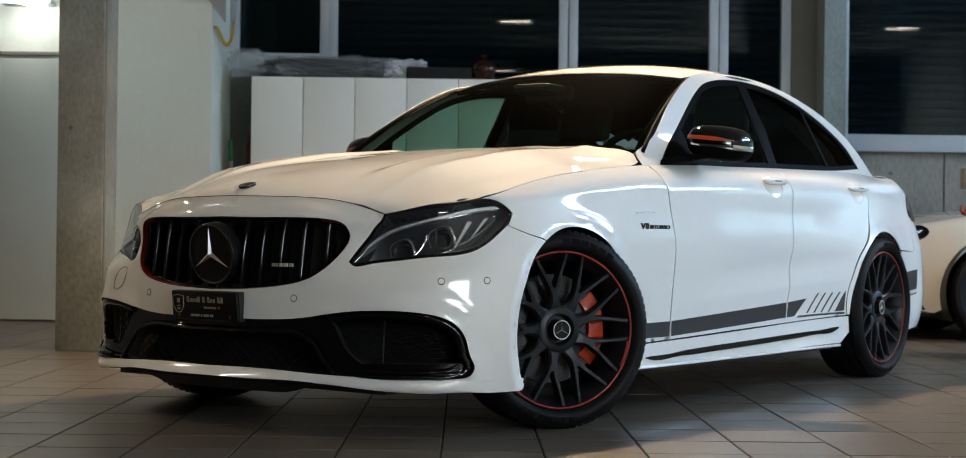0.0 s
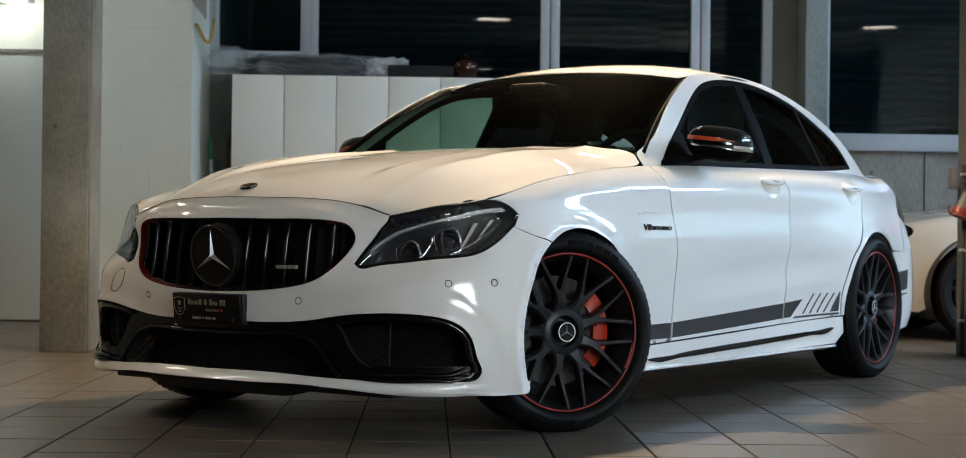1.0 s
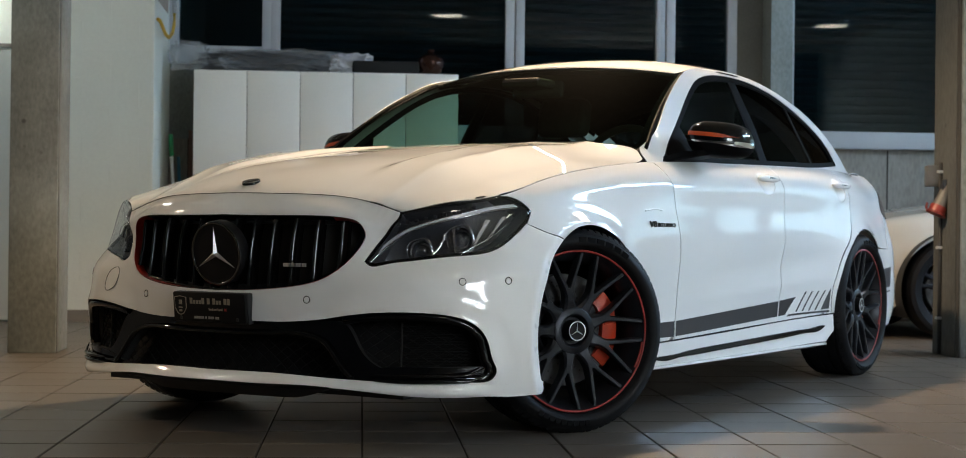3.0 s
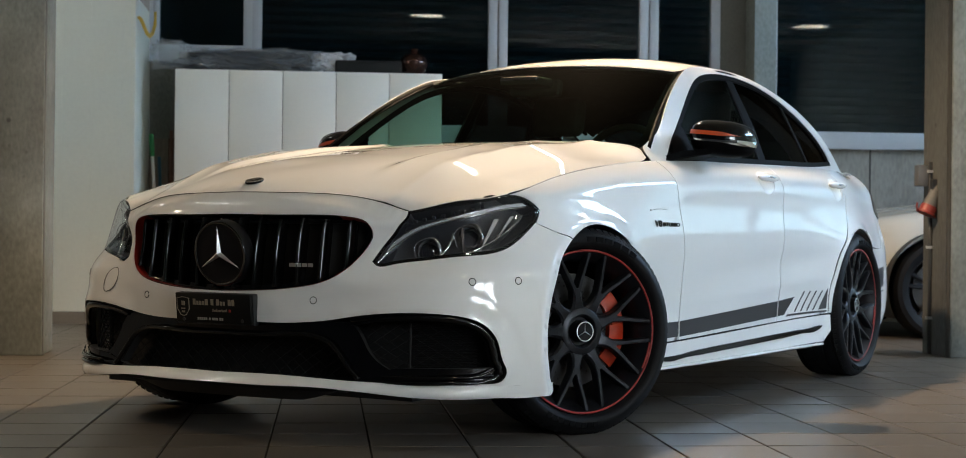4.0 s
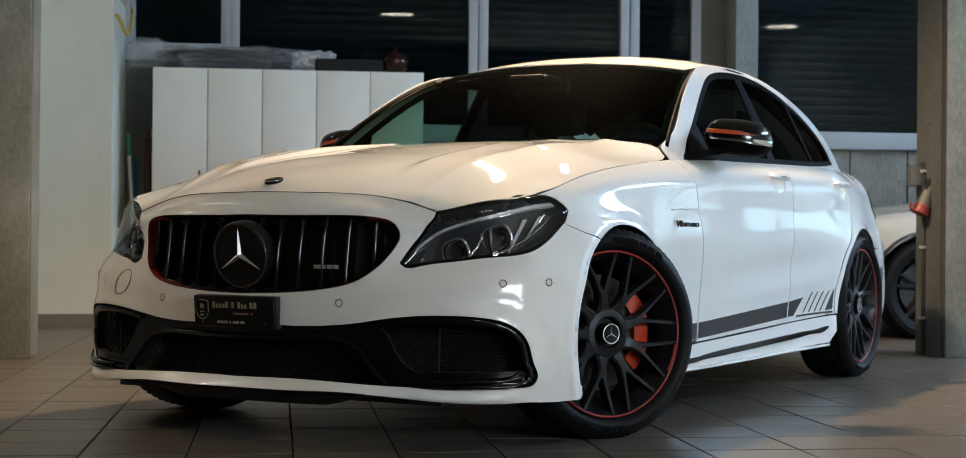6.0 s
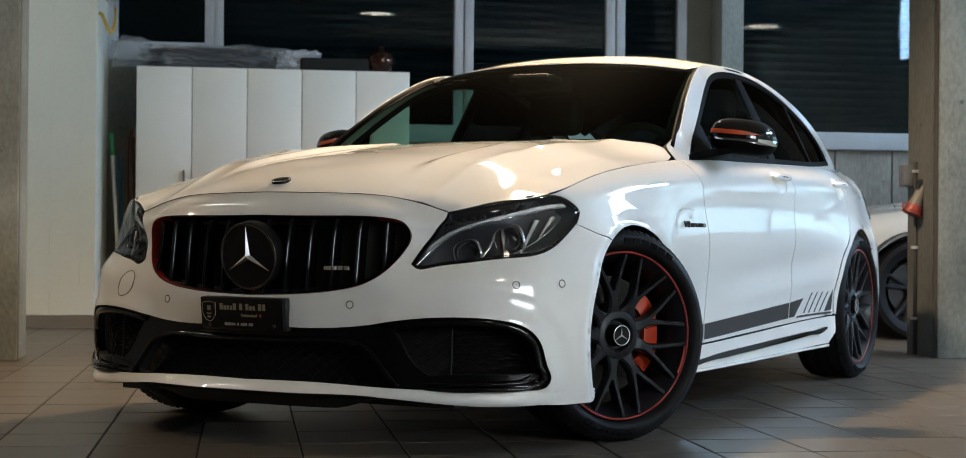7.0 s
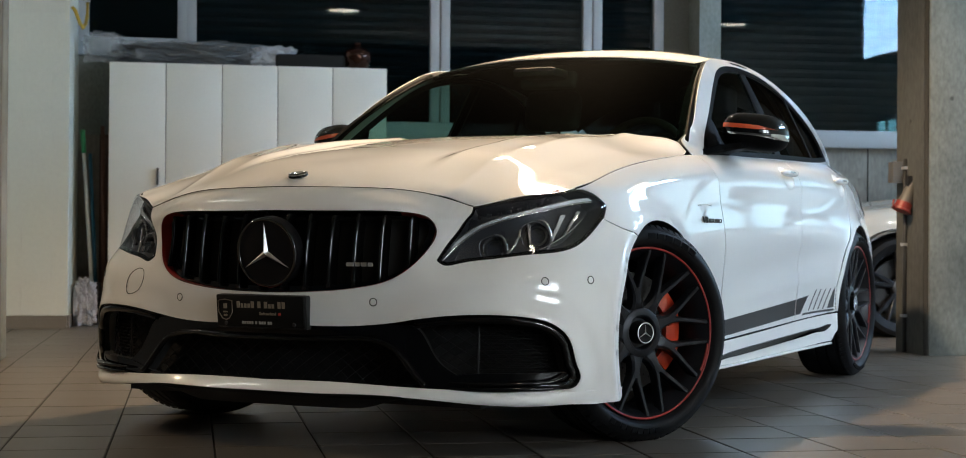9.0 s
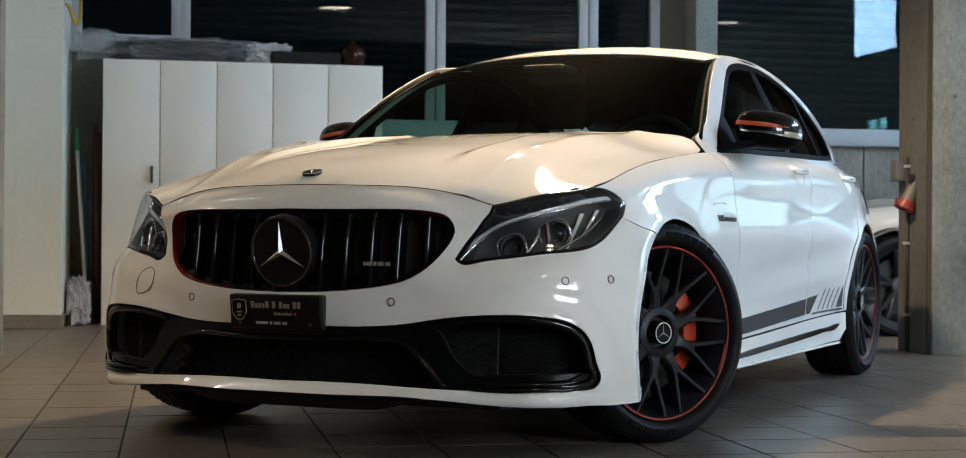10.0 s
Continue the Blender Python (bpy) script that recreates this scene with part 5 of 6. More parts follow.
drl_line = curve_through([tuple(p) for p in in_lamp((.497, .556), (.52, .594), (.553, .628), (.60, .660), (.66, .690), (.72, .714), (.775, .736), (.81, .748))], .012)
drl_two = curve_through([tuple(p) for p in in_lamp((.70, .585), (.745, .612), (.785, .648), (.808, .690))], .012)
for mirror in (False, True):
    hl = thing("headlamp", "", "")
    hl.parent = car
    sx = -1 if mirror else 1
    skin("lens", lens_surface, *lens_mesh, LENS, hl, "clear headlamp lens", 0.0, mirror, 0.0)
    skin("bezel", body, *bezel_mesh, BLACK, hl, "black lamp edge", 0.012, mirror, -0.0015)
    skin("housing", body, *house_mesh, LAMPHOUSE, hl, "dark lamp housing", 0.0, mirror, -0.055)
    a, b = lifted(wall_out, -.006), lifted(wall_in, -.055)
    k = len(a)
    solid("housing_wall", np.vstack([a, b]) * (sx, 1, 1), [(i, (i + 1) % k, k + (i + 1) % k, k + i) for i in range(k)], LAMPHOUSE, hl, "", True)
    n = len(drl_line)
    t_ = np.gradient(drl_line, axis=0)
    n_ = np.c_[-t_[:, 1], t_[:, 0]] / np.linalg.norm(t_, axis=1)[:, None]
    half_w = np.linspace(.0045, .0115, n)[:, None]
    skin("light_guide", body, *flat_mesh(np.vstack([drl_line + n_ * half_w, (drl_line - n_ * half_w)[::-1]]), (), .01), DRL, hl, "silver-white running light strip", .012, mirror, -.020)
    tube("guide_edge", lifted(drl_line - n_ * half_w, -.018) * (sx, 1, 1), .003, CHROME, hl, "", 6)
    tube("guide_edge", lifted(drl_line + n_ * half_w, -.019) * (sx, 1, 1), .0022, CHROMEDULL, hl, "", 6)
    low = np.array([(u, v - .010) for u, v in drl_line])
    ribbon("guide_shelf", low, -.018, -.055, CHROMEDULL, hl).matrix_basis = Matrix.Diagonal((sx, 1, 1, 1))
    tube("side_guide", lifted(drl_two, -.03) * (sx, 1, 1), .0025, CHROME, hl)
    for x, z, r in ((.622, .609, .028), (.722, .645, .030)):
        a, b = lifted(in_lamp((x, z)), -.04)[0], lifted(in_lamp((x, z)), .02)[0]
        d = Vector((0.25 * sx, -1, .05)).normalized()
        m = Matrix.Translation(a * (sx, 1, 1)) @ d.to_track_quat("X", "Z").to_matrix().to_4x4()
        pr = turned("projector", [(r * 1.0, -.02), (r * .98, .0), (r * .9, -.003), (r * .8, -.015), (0, -.02)], LAMPHOUSE, hl, "", 36)
        pr.matrix_basis = m
        turned("projector_lens", [(0, .008), (r * .35, .0065), (r * .6, .002), (r * .8, -.006)], BULB, pr, "round projector lens", 32)
        # the open square trim around each projector
        lean = lambda a, b: (a * .94 - b * .34, a * .34 + b * .94)
        for k, rad in ((1.50, .0014),):
            sq = [(.006, *lean(r * k * math.copysign(abs(math.cos(t)) ** .68, math.cos(t)), r * k * .92 * math.copysign(abs(math.sin(t)) ** .68, math.sin(t)))) for t in np.linspace(0, 2 * math.pi, 40, endpoint=False)]
            tube("projector_trim", sq, rad, CHROMEDULL, pr, "", 6, True)
        lid = [(.012, *lean(r * 1.40 * math.copysign(abs(math.cos(t)) ** .68, math.cos(t)), r * 1.28 * math.copysign(abs(math.sin(t)) ** .68, math.sin(t)))) for t in np.linspace(radians(-60), radians(75), 22)]
        tube("projector_lid", lid, .0040, CHROME, pr, "bright chrome lid", 8, False, list(.0012 + .0036 * np.sin(np.linspace(0, math.pi, 22))))
        turned("projector_bowl", [(r * 1.22, .004), (r * 1.10, -.010), (r * .98, -.016)], CHROMEDULL, pr, "", 36)
    divide = curve_through([tuple(p) for p in in_lamp((.680, .655), (.676, .630), (.658, .594), (.634, .566), (.595, .553), (.553, .547))], .01)
    tube("divider_line", lifted(divide, -.026) * (sx, 1, 1), .0050, CHROME, hl, "", 8, False, list(np.linspace(.0058, .0020, len(divide))))
    # faceted silver blades that fan out below the light strip
    for k, (xa, za, xb, zb, wide) in enumerate(((.640, .648, .655, .585, .006), (.700, .676, .712, .612, .006), (.772, .704, .752, .606, .009), (.800, .716, .782, .640, .007))):
        edge = in_lamp((xa, za), (xb, zb))
        quad = np.array([edge[0] - (wide, 0), edge[0] + (wide, 0), edge[1] + (wide * .35, 0), edge[1] - (wide * .35, 0)])
        skin("lamp_blade", body, *flat_mesh(quad, (), .012), CELLGREY if k < 2 else CHROMEDULL, hl, "silver lamp blade", .012, mirror, -.036 - .003 * (k % 2))
    for i in range(9):
        p = lifted(in_lamp((.568 + .0210 * i, .682 + .0074 * i)), -.03)[0] * (sx, 1, 1)
        o = box("led_cell", -.007, .007, -.004, .004, -.006, .006, CELLGREY, hl, "dark grey lamp cell", .002)
        o.matrix_basis = Matrix.Translation(p)

# side details


def stripe_z(y, lo):
    a = .276 + (.040 * (y - .76) / 1.07 if y > .76 else 0) + (.004 if y > 1.9 else 0)
    return a + .005 if lo else a + .060 + .012 * min(1.0, max(0, (y - .5) / 1.5))


def on_side(*yz):
    return [tuple(p) for p in flank(*yz)]


stripes = [[(y, stripe_z(y, True)) for y in np.linspace(.386, .738, 8)] + [(y, stripe_z(y, False)) for y in np.linspace(.738, .365, 8)],
           [(y, stripe_z(y, True)) for y in np.linspace(.752, 1.753, 14)] + [(y, stripe_z(y, False)) for y in np.linspace(1.753, .752, 14)],
           [(1.766, stripe_z(1.766, True)), (1.84, stripe_z(1.84, True)), (1.95, stripe_z(1.95, False)), (1.766, stripe_z(1.766, False))]]
for i in range(4):
    y = 1.955 + .072 * i
    stripes.append([(y, .331), (y + .018, .331), (y + .116, .417), (y + .098, .417)])
stripes.append([(2.243, .331), (2.330, .334), (2.337, .424), (2.333, .424)])
stripes.append([(1.86, .314), (2.333, .318), (2.333, .327), (1.88, .323)])
stripes.append([(3.215, .40), (3.42, .41), (3.45, .51), (3.20, .50)])
stripes.append([(3.225, .375), (3.42, .385), (3.42, .393), (3.222, .383)])
for mirror in (False, True):
    for i, st_ in enumerate(stripes):
        mesh = flat_mesh(curve_through(corners(*[[a, b] for a, b in zip(on_side(*st_), on_side(*(st_[1:] + st_[:1])))]), .015, True), (), .02)
        owner = SIDES["front_fender", mirror] if i == 0 else SIDES["front_door", mirror] if i == 1 else SIDES["rear_quarter", mirror] if i > len(stripes) - 3 else SIDES["rear_door", mirror]
        skin("side_stripe", body, *mesh, STRIPE, owner, "dark grey film stripe", 0.0, mirror, 0.0012)
    sill_ob = SIDES["side_sill", mirror]
    mid = lambda y: .207 + .022 * (y - .56)
    black = [(y, mid(y) + .013 * math.sin(math.pi * min(1, (y - .55) / .5) / 2)) for y in np.linspace(.56, 2.26, 14)] + [(y, mid(y) - .008 * math.sin(math.pi * min(1, (2.27 - y) / .6) / 2)) for y in np.linspace(2.21, .60, 12)]
    skin("sill_insert", body, *flat_mesh(curve_through(on_side(*black), .012, True), (), .012), BLACK, sill_ob, "gloss black sill insert", 0.012, mirror, 0.0165)
    edge = curve_through(on_side(*[(y, .1755 + .003 * max(0, y - 1.6)) for y in np.linspace(.42, 2.29, 12)]), .03)
    tube("sill_edge", lifted(edge, .0075) * (-1 if mirror else 1, 1, 1), .0065, PAINT, sill_ob, "", 8)
    # wing vent crease
    sx = -1 if mirror else 1
    vent = on_side((.455, .738), (.50, .743), (.56, .745), (.60, .742), (.56, .739), (.50, .737))
    o = tube("vent_line", lifted(curve_through(vent[:4], .01), .001) * (sx, 1, 1), .0025, PAINT, SIDES["front_fender", mirror], "", 6)

# tail lamps that wrap round the rear corners
TAIL = material("tail_lamp_red", (.055, .006, .006), .08, 0.0, .6)
tail_line = curve_through(on_side((3.44, .80), (3.50, .862), (3.60, .892), (3.72, .885), (3.74, .80), (3.62, .762), (3.50, .765)), .02, True)
for mirror in (False, True):
    skin("tail_lamp", body, *flat_mesh(tail_line, (), .02), TAIL, car, "dark red tail lamp", 0.008, mirror, 0.004)

# raised lettering on the front wings
for mirror in (False, True):
    q = on_side((.470 if not mirror else .665, .690))
    a, b = lifted(q, 0.004)[0], lifted(on_side((.66, .690)), .004)[0]
    lean = math.degrees(math.atan2(-(b[0] - a[0]), .19)) if not mirror else 0
    m = Matrix.Translation(a * ((-1, 1, 1) if mirror else (1, 1, 1))) @ pose(0, 0, 0, 90, 0, -90 if mirror else 90 + lean)
    lettering("V8", .046, BLACK, SIDES["front_fender", mirror], m @ Matrix.Diagonal((1.2, .66, 1, 1)), "wing_lettering", .0015)
    q2 = on_side((.537 if not mirror else .605, .688))
    a = lifted(q2, 0.004)[0]
    m = Matrix.Translation(a * ((-1, 1, 1) if mirror else (1, 1, 1))) @ pose(0, 0, 0, 90, 0, -90 if mirror else 90 + lean)
    lettering("BITURBO", .036, BLACK, SIDES["front_fender", mirror], m @ Matrix.Diagonal((1.05, .55, 1, 1)), "wing_lettering", .0015)

# door handles
for key, y in HANDLE_Y.items():
    s0, v0 = flank((y, .882))[0]
    bowl = lambda uv: lifted(uv, -.001 - .017 * np.clip(1 - ((uv[:, 0] - s0) / GRIP[0]) ** 2 - ((uv[:, 1] - v0) / GRIP[1]) ** 2, 0, 1) ** .6)
    for mirror in (False, True):
        skin("handle_hollow", bowl, *flat_mesh(np.array(grip_ring(y, 1.02)), (), .007), PAINT, SIDES[key, mirror], "", 0.0, mirror)
    q = lifted(on_side((y, .886)), 0.0)[0]
    bm = bmesh.new()
    bmesh.ops.create_uvsphere(bm, u_segments=28, v_segments=14, radius=1)
    for v in bm.verts:
        v.co = Vector((math.copysign(abs(v.co.x) ** .8, v.co.x) * .016, math.copysign(abs(v.co.y) ** .72, v.co.y) * .110, v.co.z * .0155 + .004))
    h = part("handle", bm, PAINT, SIDES[key, False], "body-coloured door handle", True)
    h.matrix_basis = Matrix.Translation(q + (.015, 0, .004))
    m_h = mirrored(h)
    m_h.parent = SIDES[key, True]
    t_ = tube("handle_strip", [(q[0] + .0295 - .012 * (k / .1) ** 2, q[1] + k, q[2] + .009) for k in np.linspace(-.1, .1, 12)], .0035, CHROME, SIDES[key, False], "chrome strip", 6)
    t2 = mirrored(t_)
    t2.parent = SIDES[key, True]


# door mirrors
def mirror_shell(lat0, lat1, n=14, m=40, grow=0.0):
    """A band of the rounded mirror housing between two latitudes, each a number or a rule of the angle round it."""
    verts, faces = [], []
    c, a = np.array((.905, 1.075, 1.022)), np.array((.108, .105, .070))
    lats = [f if callable(f) else (lambda lo, f=f: f) for f in (lat0, lat1)]
    for i in range(n + 1):
        for j in range(m):
            lo = 2 * math.pi * j / m
            la = radians(lats[0](lo) + (lats[1](lo) - lats[0](lo)) * i / n)
            d = np.array((math.copysign(abs(math.cos(lo)) ** .7, math.cos(lo)), math.copysign(abs(math.sin(lo)) ** .8, math.sin(lo)), 0)) * max(0, math.cos(la)) ** .62
            d[2] = math.copysign(abs(math.sin(la)) ** .85, math.sin(la))
            p = c + d * (a + grow)
            if p[1] > c[1] + .045:
                p[1] = c[1] + .045 + (p[1] - c[1] - .045) * .15
            p[1] += .35 * (p[0] - c[0])
            p[2] -= .10 * (p[0] - c[0])
            verts.append(p)
    for i in range(n):
        for j in range(m):
            faces.append((i * m + j, i * m + (j + 1) % m, (i + 1) * m + (j + 1) % m, (i + 1) * m + j))
    return verts, faces


def outer_share(lo):
    """0 at the mirror's inner end and along its front, 1 at its outer end."""
    return float(ease((math.cos(lo) - .05) / .75))


red_top = lambda lo: 17 - 9 * outer_share(lo)
red_foot = lambda lo: 5 + 3 * outer_share(lo)
strip_top = lambda lo: -4 + 3 * outer_share(lo)
strip_foot = lambda lo: -9 - 6 * outer_share(lo)
MIRRORRED = material("mirror_red", (.50, .065, .015), .3, 0.0, .8)
for sx in (1, -1):
    dm = thing("door_mirror", "", "")
    dm.parent = car
    for nm, l0, l1, mat, lab, g in (("mirror_cap", red_top, 90, BLACK, "gloss black mirror cap", 0), ("mirror_line", red_foot, red_top, MIRRORRED, "orange-red accent line", .0), ("mirror_belt", strip_top, red_foot, BLACK, "", .0), ("indicator", strip_foot, strip_top, CHROME, "clear indicator strip", .001), ("mirror_bowl", -90, strip_foot, SOFTBLACK, "", 0)):
        v, f = mirror_shell(l0, l1, grow=g)
        if sx < 0:
            v, f = [p * (-1, 1, 1) for p in v], [q[::-1] for q in f]
        solid(nm, v, f, mat, dm, lab, True)
    foot = [(.79, .80, .925), (.79, 1.10, .945), (.83, 1.10, .952), (.90, 1.12, .965), (.90, 1.02, .965), (.83, .86, .945)]
    vs = [(x * sx, y, z) for x, y, z in foot] + [(x * sx, y, z + .022) for x, y, z in foot]
    fs = [tuple(range(6))[::-1], tuple(range(6, 12))] + [(i, (i + 1) % 6, 6 + (i + 1) % 6, 6 + i) for i in range(6)]
    if sx < 0:
        fs = [f[::-1] for f in fs]
    solid("mirror_foot", vs, fs, SOFTBLACK, dm, "black mirror arm")
    tri_ = [(.792, .926), (1.035, 1.082), (1.055, 1.06), (1.09, .937)]
    skin("mirror_triangle", house, *flat_mesh(curve_through([p for q in tri_ for p in (q, q)], .02, True), (), .02), SOFTBLACK, dm, "black corner panel", .01, sx < 0, .0055, outward)

# roof mouldings and screen border
for sx in (1, -1):
    pts = [((x + .017) * sx, y, z - .016) for y, x, z in (lambda ys: [(y, *(roof_rail([y]) @ np.array([(a, b) for _, a, b in ROOF_EDGE]))[0]) for y in ys])(np.linspace(1.345, 2.74, 30))]
    tube("roof_moulding", pts, .009, SOFTBLACK, car, "black roof moulding", 10)
    pts = screen(np.c_[np.ones(24), np.linspace(0, 1, 24)]) * (sx, 1, 1) + (.006 * sx, 0, .004)
    tube("screen_moulding", pts, .009, SOFTBLACK, car, "", 8)
border = [(0, .0), (0, .0), (1, 0), (1, 0), (1, 1), (1, 1), (0, 1), (0, 1), (0, .975), (0, .975), (.95, .96), (.95, .96), (.945, .05), (.945, .05), (0, .03), (0, .03)]
both_sides("screen_border", screen, *flat_mesh(curve_through(border, .04, True), (), .05), BLACK, car, "black ceramic border", 0.0, -0.004, out=lambda p: np.array([[0, -1, 1.0]]))
both_sides("headliner", roof, *flat_mesh(curve_through(UNIT, 0.08, True), (), 0.08), CABIN, car, "dark headliner", 0.0, -0.03, out=lambda p: np.array([[0, 0, 1.0]]))
cowl = [(-.74, .655, .915), (-.4, .60, .935), (0, .57, .945), (.4, .60, .935), (.74, .655, .915)]
solid("cowl", [(x, y, z) for x, y, z in cowl] + [(x, y - .12, z - .02) for x, y, z in cowl] + [(x, y + .1, z + .01) for x, y, z in cowl], [(i, i + 1, 6 + i, 5 + i) for i in range(4)] + [(10 + i, 11 + i, i + 1, i) for i in range(4)], TRIM, car, "", True)

# cabin
cabin = thing("cabin", "", "")
cabin.parent = car
part("dashboard", box_bm(-.73, .73, .64, 1.10, .62, .972, .06, 4), CABIN, cabin, "black dashboard", True)
box("cabin_floor", -.74, .74, .5, 3.1, .19, .25, CABIN, cabin)
box("console", -.14, .14, 1.05, 2.0, .25, .62, CABIN, cabin, "", .03)
for x in (-.37, .37):
    part("seat_base", box_bm(x - .26, x + .26, 1.35, 1.90, .28, .52, .06, 3), CABIN, cabin, "black leather seat", True)
    bm = box_bm(-.255, .255, -.07, .07, 0, .66, .06, 4)
    o = part("seat_back", bm, CABIN, cabin, "black leather backrest", True)
    o.matrix_basis = pose(x, 1.90, .46, -16, 0, 0)
    bm = box_bm(-.135, .135, -.05, .05, 0, .19, .045, 4)
    o = part("headrest", bm, CABIN, cabin, "", True)
    o.matrix_basis = pose(x, 2.08, 1.12, -10, 0, 0)
part("rear_bench", box_bm(-.66, .66, 2.35, 2.85, .30, .55, .06, 3), CABIN, cabin, "", True)
o = part("rear_back", box_bm(-.64, .64, -.08, .08, 0, .58, .06, 3), CABIN, cabin, "", True)
o.matrix_basis = pose(0, 2.84, .48, -20, 0, 0)
for x in (-.36, .36):
    o = part("headrest", box_bm(-.13, .13, -.045, .045, 0, .15, .04, 3), CABIN, cabin, "", True)
    o.matrix_basis = pose(x, 3.05, .99, -12, 0, 0)
box("parcel_shelf", -.58, .58, 3.0, 3.36, .93, .95, CABIN, cabin)
sw = turned("steering_wheel", ring_profile(.182, 0, .016, .016), CABIN, cabin, "black steering wheel", 48, closed=True)
sw.matrix_basis = pose(.37, 1.27, .93, 0, 0, 90) @ pose(0, 0, 0, 0, 22, 0)
box("steering_boss", -.03, .03, -.08, .08, -.07, .05, CABIN, sw, "", .02)
for s_ in (-1, 1):
    box("steering_spoke", -.012, .012, *sorted((s_ * .06, s_ * .17)), -.02, .012, CABIN, sw, "", .004)
im = part("inside_mirror", box_bm(-.12, .12, -.02, .02, -.035, .035, .015, 3), CABIN, cabin, "", True)
im.matrix_basis = pose(0, 1.22, 1.262, -12, 0, 0)
part("camera_cover", box_bm(-.09, .09, 1.06, 1.22, 1.262, 1.30, .015, 2), CABIN, cabin, "", True)

# ---- the hall ----
def room_box(name, u0, u1, v0, v1, z0, z1, mat, label="", category="", kind="structure", bevel=0.0, parent=None):
    ob = box(name, u0, u1, v0, v1, z0, z1, mat, parent, "", bevel)
    if parent is None:
        ob.matrix_world = ROOM
        tagged(ob, label, category, kind=kind)
    return ob


U0, U1, V0, V1, H = -6.0, 7.6, -7.2, 6.9, 3.75
room_box("floor", U0 - .3, U1 + .3, V0 - .3, V1 + .3, -.12, -.004, GROUT, "grey-brown square floor tiles with dark joints", "floor")
room_box("ceiling", U0 - .3, U1 + .3, V0 - .3, V1 + .3, H, H + .2, CEILING, "bare concrete ceiling slab", "ceiling")
room_box("wall_front", U0 - .3, U1 + .3, V0 - .3, V0, 0, H, WALLGREY, "painted wall at the end of the hall", "wall")
room_box("wall_left", U0 - .3, U0, V0, V1, 0, H, WALLGREY, "painted side wall of the hall", "wall")
room_box("wall_right", U1, U1 + .3, V0, V1, 0, H, WHITEWALL, "painted side wall of the hall", "wall")
room_box("wall_back", U0, -1.5, 5.83, 7.1, 0, H, WHITEWALL, "white painted block wall with dark skirting", "wall")
room_box("parapet", -1.5, U1, 6.78, 7.1, 0, 1.37, STAINED, "bare concrete wall below the windows", "wall")
room_box("window_lintel", -1.5, U1, 6.78, 7.1, 3.2, H, PLASTER, "plastered beam above the windows", "wall")
room_box("pier", 2.93, 3.14, 6.72, 7.1, 0, H, PLASTER, "plastered pier between the windows", "pier")
room_box("concrete_column", 3.14, 3.31, 6.45, 7.0, 0, H, CONCRETE, "slim bare concrete column at the window wall", "column")
for u0, u1, v0, v1 in ((-1.855, -1.605, 2.82, 3.16), (3.29, 3.60, 2.86, 3.24)):
    room_box("concrete_pillar", u0, u1, v0, v1, 0, H, CONCRETE, "square bare concrete pillar with worn edges", "pillar", bevel=.008)

for k in range(8):
    room_box("joint", 4.179 + .48 * k - .005, 4.179 + .48 * k + .005, 6.776, 6.7795, 0, 1.37, GROUT, "dark joint between the wall's concrete panels", "joint")
room_box("groove", -1.6045, -1.6005, 2.835, 2.87, 0, H, PLASTER, "brown edge strip along the pillar", "groove")
# skirting, door in the white wall
room_box("baseboard", -2.22, -1.5, 5.815, 5.829, 0, .085, SKIRT, "dark skirting tiles along the white wall", "skirting")
room_box("baseboard", -1.499, -1.486, 5.83, 6.77, 0, .085, SKIRT, "dark skirting tiles along the white wall", "skirting")
hall_door = thing("door_1", "plain white steel door in the block wall", "door", ROOM, kind="structure")
box("leaf", -3.28, -2.26, 5.79, 5.826, .012, 1.915, varied(material("door_white", (.46, .49, .46), .5), 2, .05, 60, .02), hall_door, "", .003)
box("header", -3.40, -2.22, 5.785, 5.826, 1.94, 1.965, SKIRT, hall_door)
# painted blocks of the white wall, laid in bond, and the beam over them
block_h = .205
wall_back = bpy.data.objects["wall_back"]
for r in range(12):
    a = -2.2
    cuts = [-2.2] + [x for x in (-2.2 + (.2 if r % 2 else .4) + .4 * k for k in range(3)) if x < -1.52] + [-1.501]
    for a, b in zip(cuts, cuts[1:]):
        if b - a > .02:
            box("block", a + .0008, b - .0008, 5.822 + random.uniform(-.001, .001), 5.831, .088 + block_h * r, .088 + block_h * (r + 1) - .0014, WHITEWALL, wall_back)
for r in range(12):
    box("block", -1.501, -1.4965, 5.835, 6.30, .088 + block_h * r, .088 + block_h * (r + 1) - .0014, WHITEWALL, wall_back)
room_box("beam", U0, -1.52, 5.70, 5.829, 2.56, 2.80, CONCRETE, "bare concrete beam over the white wall", "beam")

# window wall: frames, panes and blinds
WIN_LOW, WIN_TOP = 1.37, 3.2


